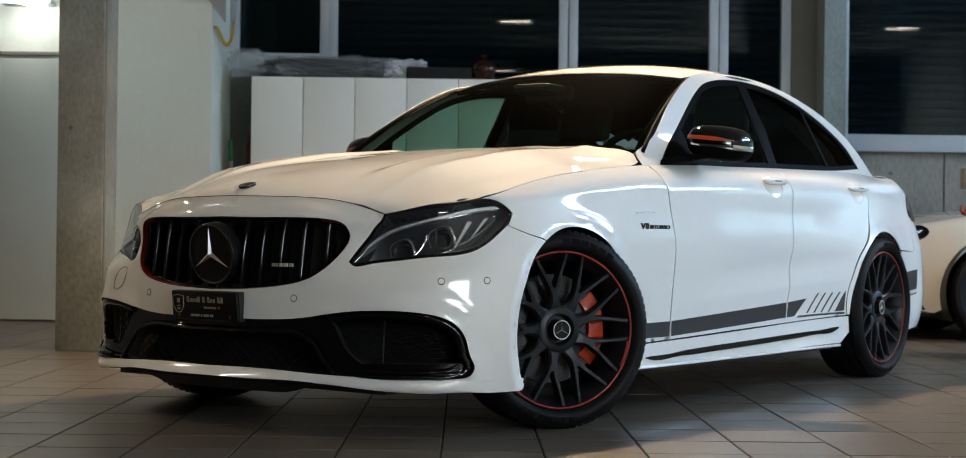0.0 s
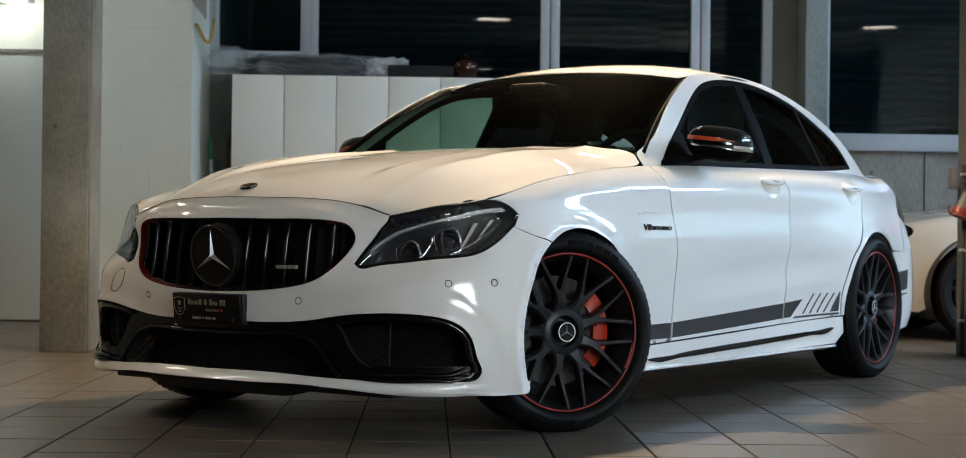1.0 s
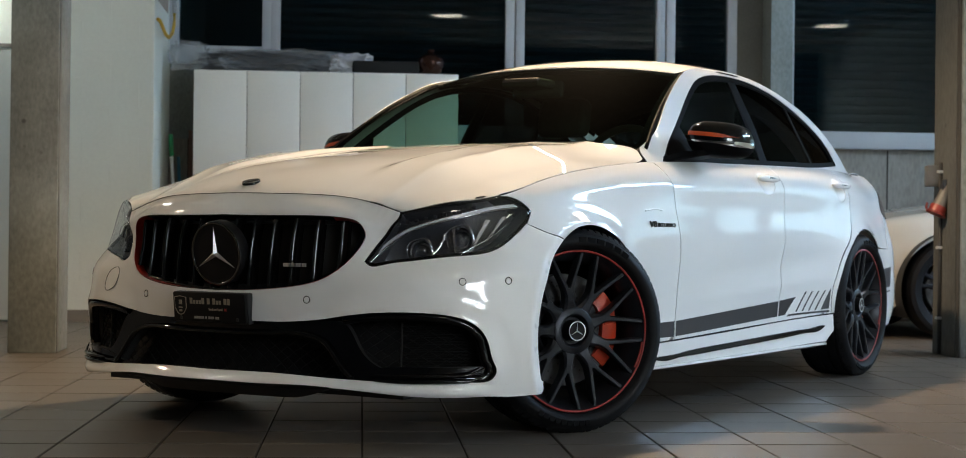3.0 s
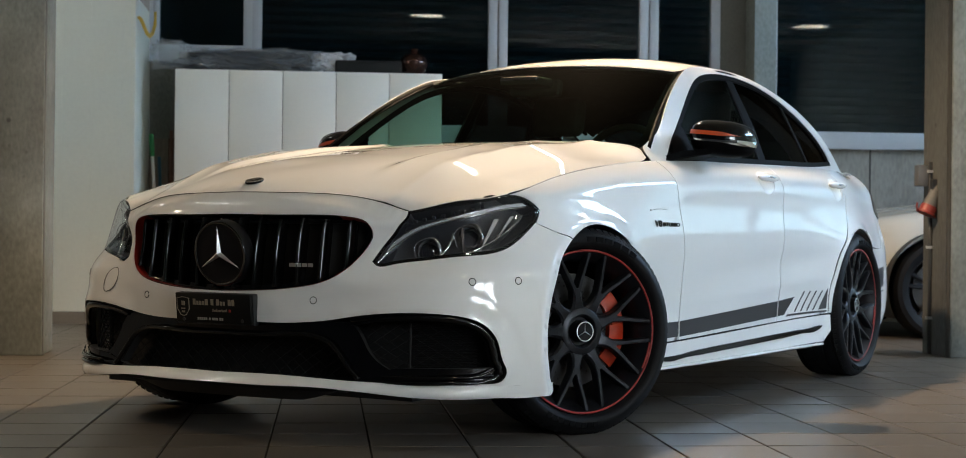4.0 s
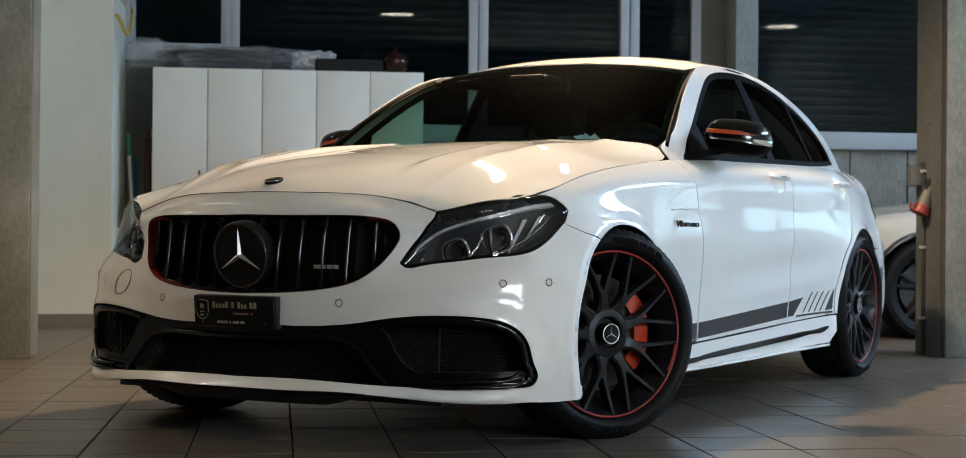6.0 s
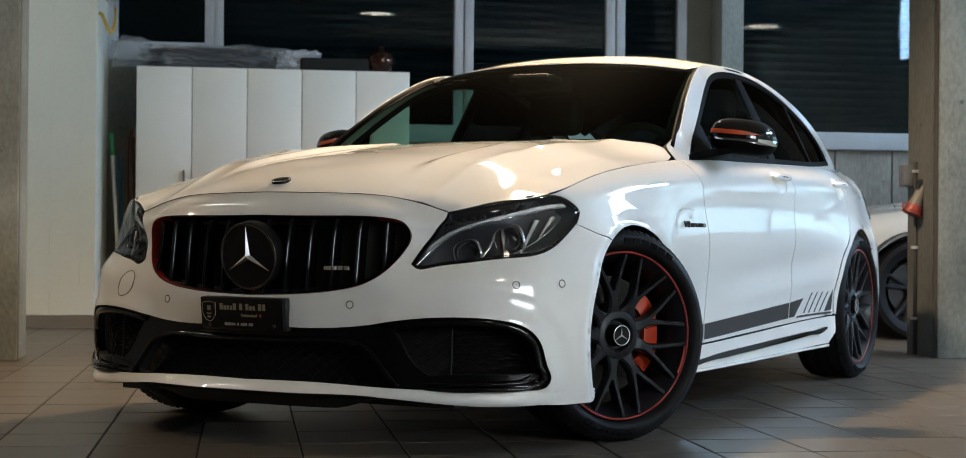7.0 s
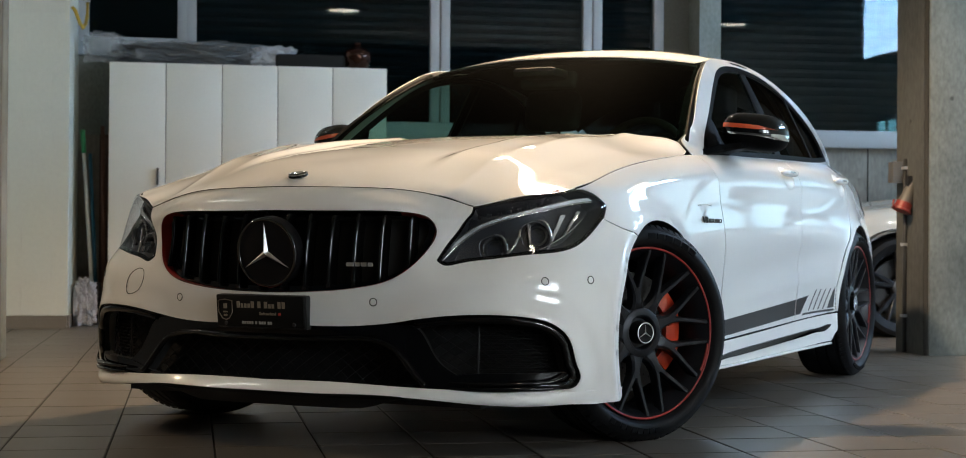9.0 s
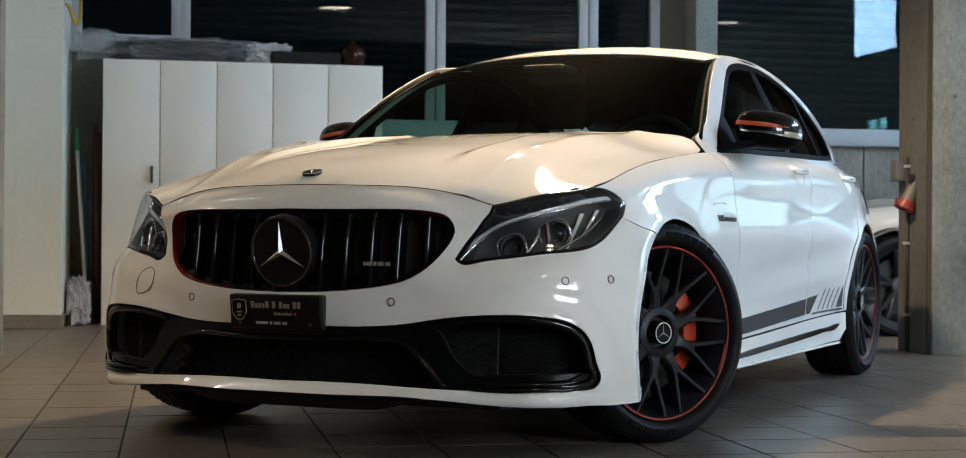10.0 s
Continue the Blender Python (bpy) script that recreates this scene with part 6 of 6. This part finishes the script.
def build_window(name, u0, u1, z0, z1, bars=(), sill=True):
    w = thing(name, "white-framed window with dark glass and blinds", "window", ROOM, kind="structure")
    f = 0.075
    for nm, a, b, c, d in (("frame_side", u0, u0 + f, z0, z1), ("frame_side", u1 - f, u1, z0, z1), ("frame_foot", u0 + f, u1 - f, z0, z0 + .135), ("frame_head", u0 + f, u1 - f, z1 - f, z1)):
        box(nm, a, b, 6.70, 6.80, c, d, FRAMEWHITE, w, "", .004)
    edges = [u0 + f] + [x for m in bars for x in (m - .075, m + .075)] + [u1 - f]
    for m in bars:
        box("mullion", m - .075, m - .006, 6.695, 6.80, z0 + .135, z1 - f, FRAMEWHITE, w, "", .004)
        box("mullion", m + .006, m + .075, 6.695, 6.80, z0 + .135, z1 - f, FRAMEWHITE, w, "", .004)
        # a darker strip fills the slit, as the shade in it
        box("mullion_gap", m - .008, m + .008, 6.715, 6.80, z0 + .135, z1 - f, SKIRT, w)
    for a, b in zip(edges[::2], edges[1::2]):
        p = box("pane", a, b, 6.745, 6.757, z0 + .135, z1 - f, PANE, w)
        p.visible_shadow = False
    return w


room_box("parapet", -1.5, -.72, 6.78, 7.1, 1.37, 1.95, CONCRETE, "bare concrete wall below the window", "wall")
build_window("window_1", -1.5, -.72 + .006, 1.95, WIN_TOP)
build_window("window_2", -.72 - .006 + .0, 2.93, WIN_LOW, WIN_TOP, (1.17, 2.36))
build_window("window_3", 3.315, U1, WIN_LOW, WIN_TOP, (6.2,))
for u0, u1 in ((-.70, 1.16), (1.18, 2.92), (3.36, 6.15), (6.25, U1)):
    bl = thing("blind", "dark metal louvre blind outside the glass", "blind", ROOM, "window blinds")
    lath = bpy.data.meshes.new("slat")
    bm = bmesh.new()
    ring = [[bm.verts.new((x, y, z)) for y, z in ((-.034, -.014), (-.012, .004), (.012, .006), (.034, -.006), (.012, .003), (-.012, .001))] for x in (u0 + .01, u1 - .01)]
    for i in range(6):
        bm.faces.new((ring[0][i], ring[0][(i + 1) % 6], ring[1][(i + 1) % 6], ring[1][i]))
    bm.to_mesh(lath)
    bm.free()
    lath.materials.append(SLAT)
    for k in range(25):
        o = new("slat", lath)
        o.parent = bl
        o.matrix_basis = pose(0, 6.93, 1.52 + .069 * k, -28, 0, 0)
    for x in (u0 + .5, u1 - .5):
        box("ladder_cord", x - .003, x + .003, 6.89, 6.894, 1.45, 3.2, SLAT, bl)
room_box("backdrop", -3.0, U1 + .4, 8.6, 8.7, -.1, H, material("night_dark", (.02, .03, .032), .9), "dark night outside the windows", "backdrop")

# cabinet and what lies on it
cab = thing("cabinet", "tall white laminate cabinet with five flat doors", "cabinet", ROOM)
box("carcass", -1.25, .70, 6.168, 6.69, .0, 1.845, CABINET, cab)
for i in range(5):
    d = box("door", -1.247 + .39 * i, -1.247 + .39 * i + .384, 6.147, 6.165, .08, 1.84, CABINET, cab, "", .0015)
    # shade between two doors, put in as a strip in the skirting colour
    box("door_gap", -1.247 + .39 * i + .384, -1.247 + .39 * i + .39, 6.158, 6.1675, .08, 1.84, SKIRT, cab) if i < 4 else None
    if i in (0, 2):
        h = box("handle", -1.247 + .39 * i + .326, -1.247 + .39 * i + .342, 6.118, 6.146, .985, 1.105, material("handle_grey", (.12, .12, .12), .35, .6), d, "dark bow handle", .004)


def crumpled(name, size, at, mat, label, category, seed, rough=.35, cells=22, m=None):
    """A soft heap: a rounded block pushed about by folded noise."""
    bm = bmesh.new()
    bmesh.ops.create_icosphere(bm, subdivisions=5, radius=1)
    for v in bm.verts:
        c = v.co
        p = Vector([math.copysign(abs(k) ** .55, k) for k in c])
        n = abs(noise.noise(p * 2.1 + Vector((seed, 0, 0)))) - .25 + .5 * (abs(noise.noise(p * 5.3 + Vector((0, seed, 0)))) - .25)
        q = p * (1 + rough * n)
        v.co = Vector((q.x * size[0], q.y * size[1], max(-1, q.z) * size[2]))
    o = part(name, bm, mat, None, "", False)
    lo = min(v.co.z for v in o.data.vertices)
    o.matrix_world = ROOM @ pose(at[0], at[1], at[2] - lo)
    tagged(o, label, category)
    return o


FILM = material("clear_film", (.55, .58, .62), .12)
fb = FILM.node_tree.nodes["Principled BSDF"]
fb.inputs["Alpha"].default_value = .20
varied(FILM, 7, .35, 45, .7)
FOLD = varied(material("folded_dark_cloth", (.03, .033, .038), .6), 8, .4, 60, .4)
crumpled("folded_cover", (.45, .17, .078), (-.72, 6.40, 1.846), FOLD, "dark folded cover under clear plastic film", "cover", 3.1, .45)
crumpled("plastic_film", (.50, .20, .085), (-.70, 6.39, 1.846), FILM, "crumpled clear plastic film on the cabinet", "film", 7.7, .55)
crumpled("plastic_bag", (.13, .13, .10), (-1.30, 6.35, 1.86), FILM, "crumpled clear plastic bag hanging over the edge", "bag", 1.2, .6)
crumpled("white_bag", (.16, .12, .08), (-.10, 6.42, 1.846), material("bag_white", (.5, .52, .56), .35), "pale plastic bag lying on the cabinet", "bag", 5.0, .5)
bx = part("black_case", box_bm(-.25, .25, -.16, .16, 0, .10, .02, 3), DARK, None, "", True)
bx.matrix_world = ROOM @ pose(.16, 6.42, 1.846)
tagged(bx, "black case lying on top of the cabinet", "case")
kettle = turned("round_lantern", [(0, 0), (.06, 0), (.075, .02), (.098, .06), (.104, .09), (.098, .12), (.075, .148), (.03, .165), (.022, .175), (.03, .185), (.022, .20), (0, .203)], material("brown_gloss", (.05, .022, .016), .08, .6), None, "", 40, "Z")
kettle.matrix_world = ROOM @ pose(.50, 6.32, 1.846)
tagged(kettle, "glossy dark brown round bowl with a lid knob", "bowl")

# tools between wall and cabinet
def stick(name, p, q, r, mat, label, category):
    o = tube(name, [p, q], r, mat, None, "", 10)
    o.matrix_world = ROOM
    tagged(o, label, category)
    return o


broom = thing("broom", "broom with a white handle and green grip leaning in the corner", "broom", ROOM)
tube("handle", [(-1.37, 6.34, .30), (-1.435, 6.42, 1.22)], .013, material("handle_white", (.62, .65, .66), .4), broom)
tube("grip", [(-1.4345, 6.4195, 1.215), (-1.446, 6.433, 1.38)], .018, material("grip_green", (.02, .22, .08), .45), broom, "green plastic grip")
part("brush", box_bm(-1.44, -1.30, 6.30, 6.38, 0.0, .30, .02), TRIM, broom, "", True)
stick("blue_pole", (-1.335, 6.46, .01), (-1.40, 6.56, 1.22), .014, material("pole_blue", (.02, .12, .20), .4), "blue tool handle leaning in the corner", "tool")
stick("brown_pole", (-1.285, 6.42, .01), (-1.315, 6.6, 1.42), .016, varied(material("pole_wood", (.12, .045, .025), .6), 10, .3), "brown wooden tool handle leaning by the cabinet", "tool")
room_box("dark_board", -1.335, -1.262, 6.58, 6.64, 0, 1.36, material("board_brown", (.075, .035, .022), .6), "dark brown board standing by the cabinet", "board", "")
crumpled("rag_bag", (.075, .09, .16), (-1.405, 6.16, .0), varied(material("bag_grey", (.42, .42, .45), .35), 9, .4, 70, .4), "crumpled pale bag of rags on the floor", "bag", 9.3, .5)

# pipe with yellow hook, grey duct at the wall's corner
pipe = thing("air_pipe", "white pipe with a yellow curled hose end", "pipe", ROOM)
tube("pipe", [(-1.41, 6.28, H), (-1.41, 6.28, 2.27)], .018, FRAMEWHITE, pipe)
tube("hose_end", [(-1.41, 6.28, 2.27), (-1.408, 6.25, 2.17), (-1.412, 6.15, 2.10), (-1.425, 6.06, 2.062), (-1.44, 6.0, 2.08), (-1.455, 5.94, 2.125), (-1.47, 5.9, 2.165), (-1.485, 5.88, 2.175)], .013, material("hose_yellow", (.55, .34, .04), .5), pipe, "yellow curled hose")
duct = solid("duct", [(-1.9, 5.80, 2.44), (-1.53, 5.80, 2.37), (-1.40, 5.80, 2.20), (-1.40, 5.80, 2.9), (-1.9, 5.80, 2.9)] + [(-1.9, 5.825, 2.44), (-1.53, 5.825, 2.37), (-1.40, 5.825, 2.20), (-1.40, 5.825, 2.9), (-1.9, 5.825, 2.9)],
             [(0, 1, 2, 3, 4), (9, 8, 7, 6, 5)] + [(i, 5 + i, 5 + (i + 1) % 5, (i + 1) % 5) for i in range(5)], varied(material("duct_grey", (.33, .33, .32), .5, .3), 5, .15), None)
duct.matrix_world = ROOM @ pose(0, 0, 0)
tagged(duct, "grey sheet-metal plate at the top of the wall", "duct", kind="structure")

# pendants and other lamps
SHADE = varied(material("spun_aluminium", (.55, .56, .57), .3, 1.0), 6, .1, 90, .02)
ENAMEL = varied(material("white_enamel", (.78, .80, .80), .35), 5, .05, 90, .02)
GLOW = emitter("lamp_glow", (1.0, .86, .66), 22.0)
# only the first two are inferred lamps, the rest are added for fill light
for u, v, z, watts in PENDANTS:
    p = thing("pendant_lamp", "spun metal pendant lamp hanging over the floor", "lamp", ROOM @ pose(u, v, z), "pendant lamps")
    turned("shade", [(.215, .0), (.222, .004), (.20, .05), (.15, .12), (.09, .20), (.065, .26), (.06, .34), (0, .35), (0, .345), (.055, .335), (.06, .262), (.085, .205), (.145, .125), (.195, .055), (.215, .0)], SHADE, p, "", 48, "Z")
    turned("lining", [(.058, .250), (.082, .196), (.140, .118), (.188, .050), (.207, .006)], ENAMEL, p, "white enamelled inside", 48, "Z")
    turned("diffuser", [(0, .02), (.12, .018), (.19, .022), (.19, .026), (0, .024)], GLOW, p, "glowing warm disc", 40, "Z")
    tube("cord", [(0, 0, .34), (0, 0, H - z)], .008, TRIM, p)
TUBEGLOW = emitter("tube_glow", (.97, 1.0, .92), 42.0)
# added fill lamps, kept out of view
for u, v in TUBES:
    p = thing("tube_lamp", "added fluorescent tube lamp under the ceiling, out of view", "lamp", ROOM @ pose(u, v, TUBE_Z), "tube lamps")
    box("tray", -.03, .03, -.76, .76, .025, .06, FRAMEWHITE, p, "", .004)
    tube("tube", [(0, -.74, 0), (0, .74, 0)], .019, TUBEGLOW, p, "glowing white tube", 12)
    tube("rod", [(0, -.5, .05), (0, -.5, H - TUBE_Z)], .006, TRIM, p)
    tube("rod", [(0, .5, .05), (0, .5, H - TUBE_Z)], .006, TRIM, p)

wl = thing("wall_lamp", "small white tube lamp on the block wall", "lamp", ROOM)
tube("tube", [(-2.98, 5.62, 2.35), (-2.66, 5.62, 2.265)], .022, TUBEGLOW, wl, "glowing white tube", 12)
box("holder", -3.0, -2.64, 5.66, 5.826, 2.30, 2.33, FRAMEWHITE, wl)

# lit glazing high in the side wall and in the entrance gate
DAY = emitter("lit_glazing", (.78, .92, 1.0), DAY_STRENGTH)
DAY_NEAR = emitter("bright_glazing", (.84, .94, 1.0), 38.0)


def build_lights(name, m, width, rows, cols, high, label, glow=DAY):
    w = thing(name, label, "window", m, kind="structure")
    cw, ch = width / cols, high / rows
    for i in range(cols):
        for j in range(rows):
            box("pane", i * cw + .03, (i + 1) * cw - .03, -.01, 0.0, j * ch + .03, (j + 1) * ch - .03, glow, w)
    for i in range(cols + 1):
        box("glazing_bar", i * cw - .03, i * cw + .03, -.03, .01, 0, high, FRAMEWHITE, w)
    for j in range(rows + 1):
        box("glazing_bar", 0, width, -.032, .012, j * ch - .03, j * ch + .03, FRAMEWHITE, w)
    return w


DAY_HIGH = emitter("lit_high_glazing", (.50, .80, 1.20), 29.0)
for v0, wd in ((-.06, 1.25), (1.45, 1.25), (2.95, 1.25)):
    build_lights("window_4", ROOM @ pose(U1 - .01, v0 + wd, 2.87, 0, 0, -90), wd, 1, 1, .80, "lit white window high in the side wall", DAY_HIGH)
for k in range(4):
    build_lights("window_5", ROOM @ pose(7.4 - 1.5 * k, V0 + .02, 1.40, 0, 0, 180), 1.3, 2, 4, 1.0, "lit glass panes of the wide entrance gate", DAY_NEAR if k in (1, 2) else DAY)

DAY_SMALL = emitter("lit_teal_pane", (.30, .85, 1.0), 9.0)
build_lights("window_7", ROOM @ pose(U1 - .01, .98, 1.84, 0, 0, -90), .62, 1, 2, .28, "small lit teal pane in the side wall", DAY_SMALL)
DAY_LOW = emitter("lit_low_glazing", (.45, .80, 1.0), 1.8)
for v0 in (3.3, 4.4, 5.5):
    build_lights("window_6", ROOM @ pose(U1 - .01, v0 + 1.0, 1.0, 0, 0, -90), 1.0, 2, 2, 1.3, "lit panes of the side door in the wall", DAY_LOW)

# conduit and red plug on the pillar
cd = thing("conduit", "grey conduit with a switch on the pillar", "conduit", ROOM)
tube("pipe", [(3.268, 3.12, .004), (3.268, 3.12, 1.09)], .013, material("conduit_dark", (.035, .035, .035), .5), cd, "dark conduit pipe")
box("switch", 3.20, 3.275, 3.13, 3.20, .955, 1.075, material("switch_grey", (.11, .11, .11), .5), cd, "", .006)
for z in (.20, .60, 1.03):
    box("clip", 3.250, 3.276, 3.10, 3.14, z, z + .016, FRAMEWHITE, cd)
room_box("plaster_facing", 3.276, 3.2885, 2.905, 3.245, 0, H, FACING, "dark stained plaster facing on the pillar's side", "facing")
# no hollow is cut here: a dark strip carries the groove's shade
room_box("groove", 3.283, 3.2885, 2.868, 2.905, 0, H, material("groove_dark", (.05, .046, .04), .9), "dark strip as the shade of a groove along the pillar's edge", "groove")
plug = thing("red_plug", "red plug with a dark cable on the pillar", "plug", ROOM)
PLUGRED = material("plug_red", (.24, .024, .014), .4)
sock = turned("socket", [(0, .15), (.020, .15), (.024, .14), (.034, .06), (.040, .0), (.034, .0)], material("socket_dark", (.13, .12, .10), .5), plug, "dark grey socket body", 24, "Z")
sock.matrix_basis = pose(3.235, 3.06, .835, 0, 24, 0)
cone = turned("cap", [(.030, .012), (.044, .008), (.046, -.004), (.048, -.030), (.058, -.036), (.058, -.044), (.030, -.046), (.0, -.044)], PLUGRED, plug, "red socket cap", 24, "Z")
cone.matrix_basis = pose(3.235, 3.06, .835, 0, 24, 0)
tube("cap_loop", [(3.205, 3.05, .815), (3.165, 3.03, .812), (3.15, 3.02, .835), (3.155, 3.02, .86)], .006, PLUGRED, plug)
box("bracket", 3.25, 3.276, 3.04, 3.08, .90, .99, STEEL, plug)


PAINT2 = material("warm_white_paint", (.55, .52, .46), .6, 0, 1.0, .0)
# second white car, standing across behind the first
def build_second_car():
    c = thing("sports_car", "white low sports car parked beyond the pillar", "car", ROOM @ pose(3.87, 5.32, 0, 0, 0, 0))
    prof = ((-.92, .30, .52, .30, .60), (-.84, .22, .66, .58, .70), (-.6, .19, .755, .74, .80), (-.3, .18, .80, .82, .845), (0, .18, .84, .845, .885), (.4, .18, .87, .85, .93), (.8, .18, .90, .83, .96), (1.6, .18, .93, .83, 1.0), (2.4, .2, .95, .84, 1.02), (3.0, .24, .93, .82, 1.0), (3.4, .30, .88, .70, .94))
    ks = [p[0] for p in prof]
    f = spline_basis(ks)
    data = np.array(prof)[:, 1:]

    def shell(uv):
        """length and height share from the sill round the wing to the middle."""
        lo, sh, wd, mid = (f(uv[:, 0]) @ data).T
        k = uv[:, 1]
        a = np.clip(k / .6, 0, 1)
        b = np.clip((k - .6) / .4, 0, 1)
        y = -wd * (1 - .07 * (2 * a - 1) ** 2) * (1 - b) ** .0 + wd * .10 * np.clip((k - .5) / .15, 0, 1) ** 2 + b * wd * .90 * 1.0
        z = lo + (sh - lo) * a + (mid - sh) * np.sin(b * math.pi / 2)
        return np.c_[uv[:, 0], y, z]
    up = lambda p: p * (0, 1, 0) + np.array([0, 0, .5]) * (p[:, 2:3] > .7) + np.array([-.4, 0, 0])
    bm_line = [(-.92, 1.0)] + [(-.92, 0.0), (-.40, 0.0)] + [(-.0 + .375 * math.cos(radians(a)), max(0, (.33 + .375 * math.sin(radians(a)) - .18) / (.86 - .18) * .6)) for a in np.linspace(198, -22, 26)] + [(.42, 0), (2.2, 0)] + [(2.6 + .385 * math.cos(radians(a)), max(0, (.34 + .385 * math.sin(radians(a)) - .2) / (.93 - .2) * .6)) for a in np.linspace(198, -22, 26)] + [(3.4, 0), (3.4, 1.0)]
    uvm, fm = flat_mesh(np.array(bm_line), (), .05)
    skin("body", shell, uvm, fm, PAINT2, c, "", .02, False, 0, up)
    o = skin("body", lambda uv: shell(uv) * (1, -1, 1), uvm, fm, PAINT2, c, "", .02, False, 0, lambda p: p * (0, 1, 0) + np.array([-.4, 0, .4]))
    hl = [(-.84, .50), (-.66, .545), (-.46, .585), (-.44, .56), (-.58, .47), (-.76, .43)]
    mesh = flat_mesh(curve_through(hl, .03, True), (), .04)
    lampo = skin("headlamp", shell, *mesh, BLACK, c, "dark swept headlamp", .0, False, .004, up)
    skin("headlamp_lens", shell, *flat_mesh(inset(hl, .02), (), .03), LENS, lampo, "", .0, False, .012, up)
    tube("headlamp_strip", shell(np.array([(-.80, .465), (-.68, .50), (-.55, .535), (-.48, .56)])) + (0, -.006, .004), .008, CHROMEDULL, lampo)
    # glasshouse
    gl = coons(((.55, -.70, .93), (1.2, -.74, .97), (2.0, -.74, 1.0), (2.7, -.68, 1.02)), ((1.25, -.48, 1.27), (1.6, -.52, 1.30), (2.0, -.5, 1.29), (2.45, -.46, 1.2)), .03, (0, -1, .3))
    skin("side_glass", gl, *unit_mesh, TINTED, c, "", 0, False, 0, lambda p: p * (0, 1, 0))
    top = coons(((1.25, -.50, 1.268), (1.6, -.53, 1.298), (2.0, -.51, 1.288), (2.45, -.47, 1.198)), ((1.2, .5, 1.268), (1.6, .53, 1.298), (2.0, .51, 1.288), (2.45, .47, 1.198)), .03, (0, 0, 1))
    skin("roof", top, *unit_mesh, PAINT2, c, "", .01, False, 0, lambda p: np.array([[0, 0, 1.0]]))
    for cx in (0, 2.6):
        for cy, t in ((-.80, -90), (.80, 90)):
            w2 = thing("wheel", "", "")
            w2.parent = c
            w2.matrix_basis = pose(cx, cy, .327, 0, 0, t)
            turned("tyre", [(.243, -.10), (.29, -.12), (.318, -.11), (.327, -.08), (.327, .08), (.318, .11), (.29, .12), (.26, .11), (.243, .10)], RUBBER, w2, "black tyre", 64)
            turned("rim", [(.236, -.09), (.21, .0), (.236, .08), (.246, .1), (.24, .1)], RIM, w2, "dark alloy rim", 64)
            for i in range(5):
                a = radians(72 * i + 20)
                bm = bmesh.new()
                for sg in (-1, 1):
                    bar_bm(bm, (.04 * math.cos(a), .04 * math.sin(a)), (.238 * math.cos(a + sg * .17), .238 * math.sin(a + sg * .17)), .035, .022, .06, .09, .03, .03)
                part("spoke", bm, RIM, w2, "", True)
            turned("hub", [(0, .07), (.04, .07), (.06, .06), (.065, .03)], STEEL, w2, "", 32)
            turned("brake_disc", [(.08, .0), (.18, .0), (.18, -.02)], STEEL, w2, "", 40)
    box("underbody", -.75, 3.2, -.72, .72, .20, .28, TRIM, c)
    for cx in (0, 2.6):
        v, f_ = housing(0, 0, .38)
        for sg in (1, -1):
            solid("wheel_housing", [(y + cx, -x * sg, z + .33) for x, y, z in v], f_, TRIM, c, "", True)
    return c


build_second_car()

# tiles last: the nearer part of the plan as single pieces
STEP, TU, TV = 0.3065, 0.002, 0.095
bm = box_bm(0, STEP - .0065, 0, STEP - .0065, -.02, 0, .002, 1)
tile_mesh = bpy.data.meshes.new("tile")
bm.to_mesh(tile_mesh)
bm.free()
tile_mesh.materials.append(TILE)
floor_ob = bpy.data.objects["floor"]
rest_v, rest_f = [], []
for i in range(-20, 25):
    for j in range(-30, 23):
        u, v = TU + STEP * i, TV + STEP * j
        if u < U0 or u > U1 - .3 or v < V0 or v > V1 - .3:
            continue
        if -2.6 < u < 3.0 and -2.3 < v < 2.6:
            t = new("tile", tile_mesh)
            t.parent = floor_ob
            t.location = (u + .00325, v + .00325, random.uniform(-.0008, .0008))
        else:
            k, s = len(rest_v), STEP - .005
            rest_v += [(u, v, 0), (u + s, v, 0), (u + s, v + s, 0), (u, v + s, 0)]
            rest_f.append((k, k + 1, k + 2, k + 3))
r = solid("far_tile", rest_v, rest_f, TILE, floor_ob)
tagged(r, kind="stuff")
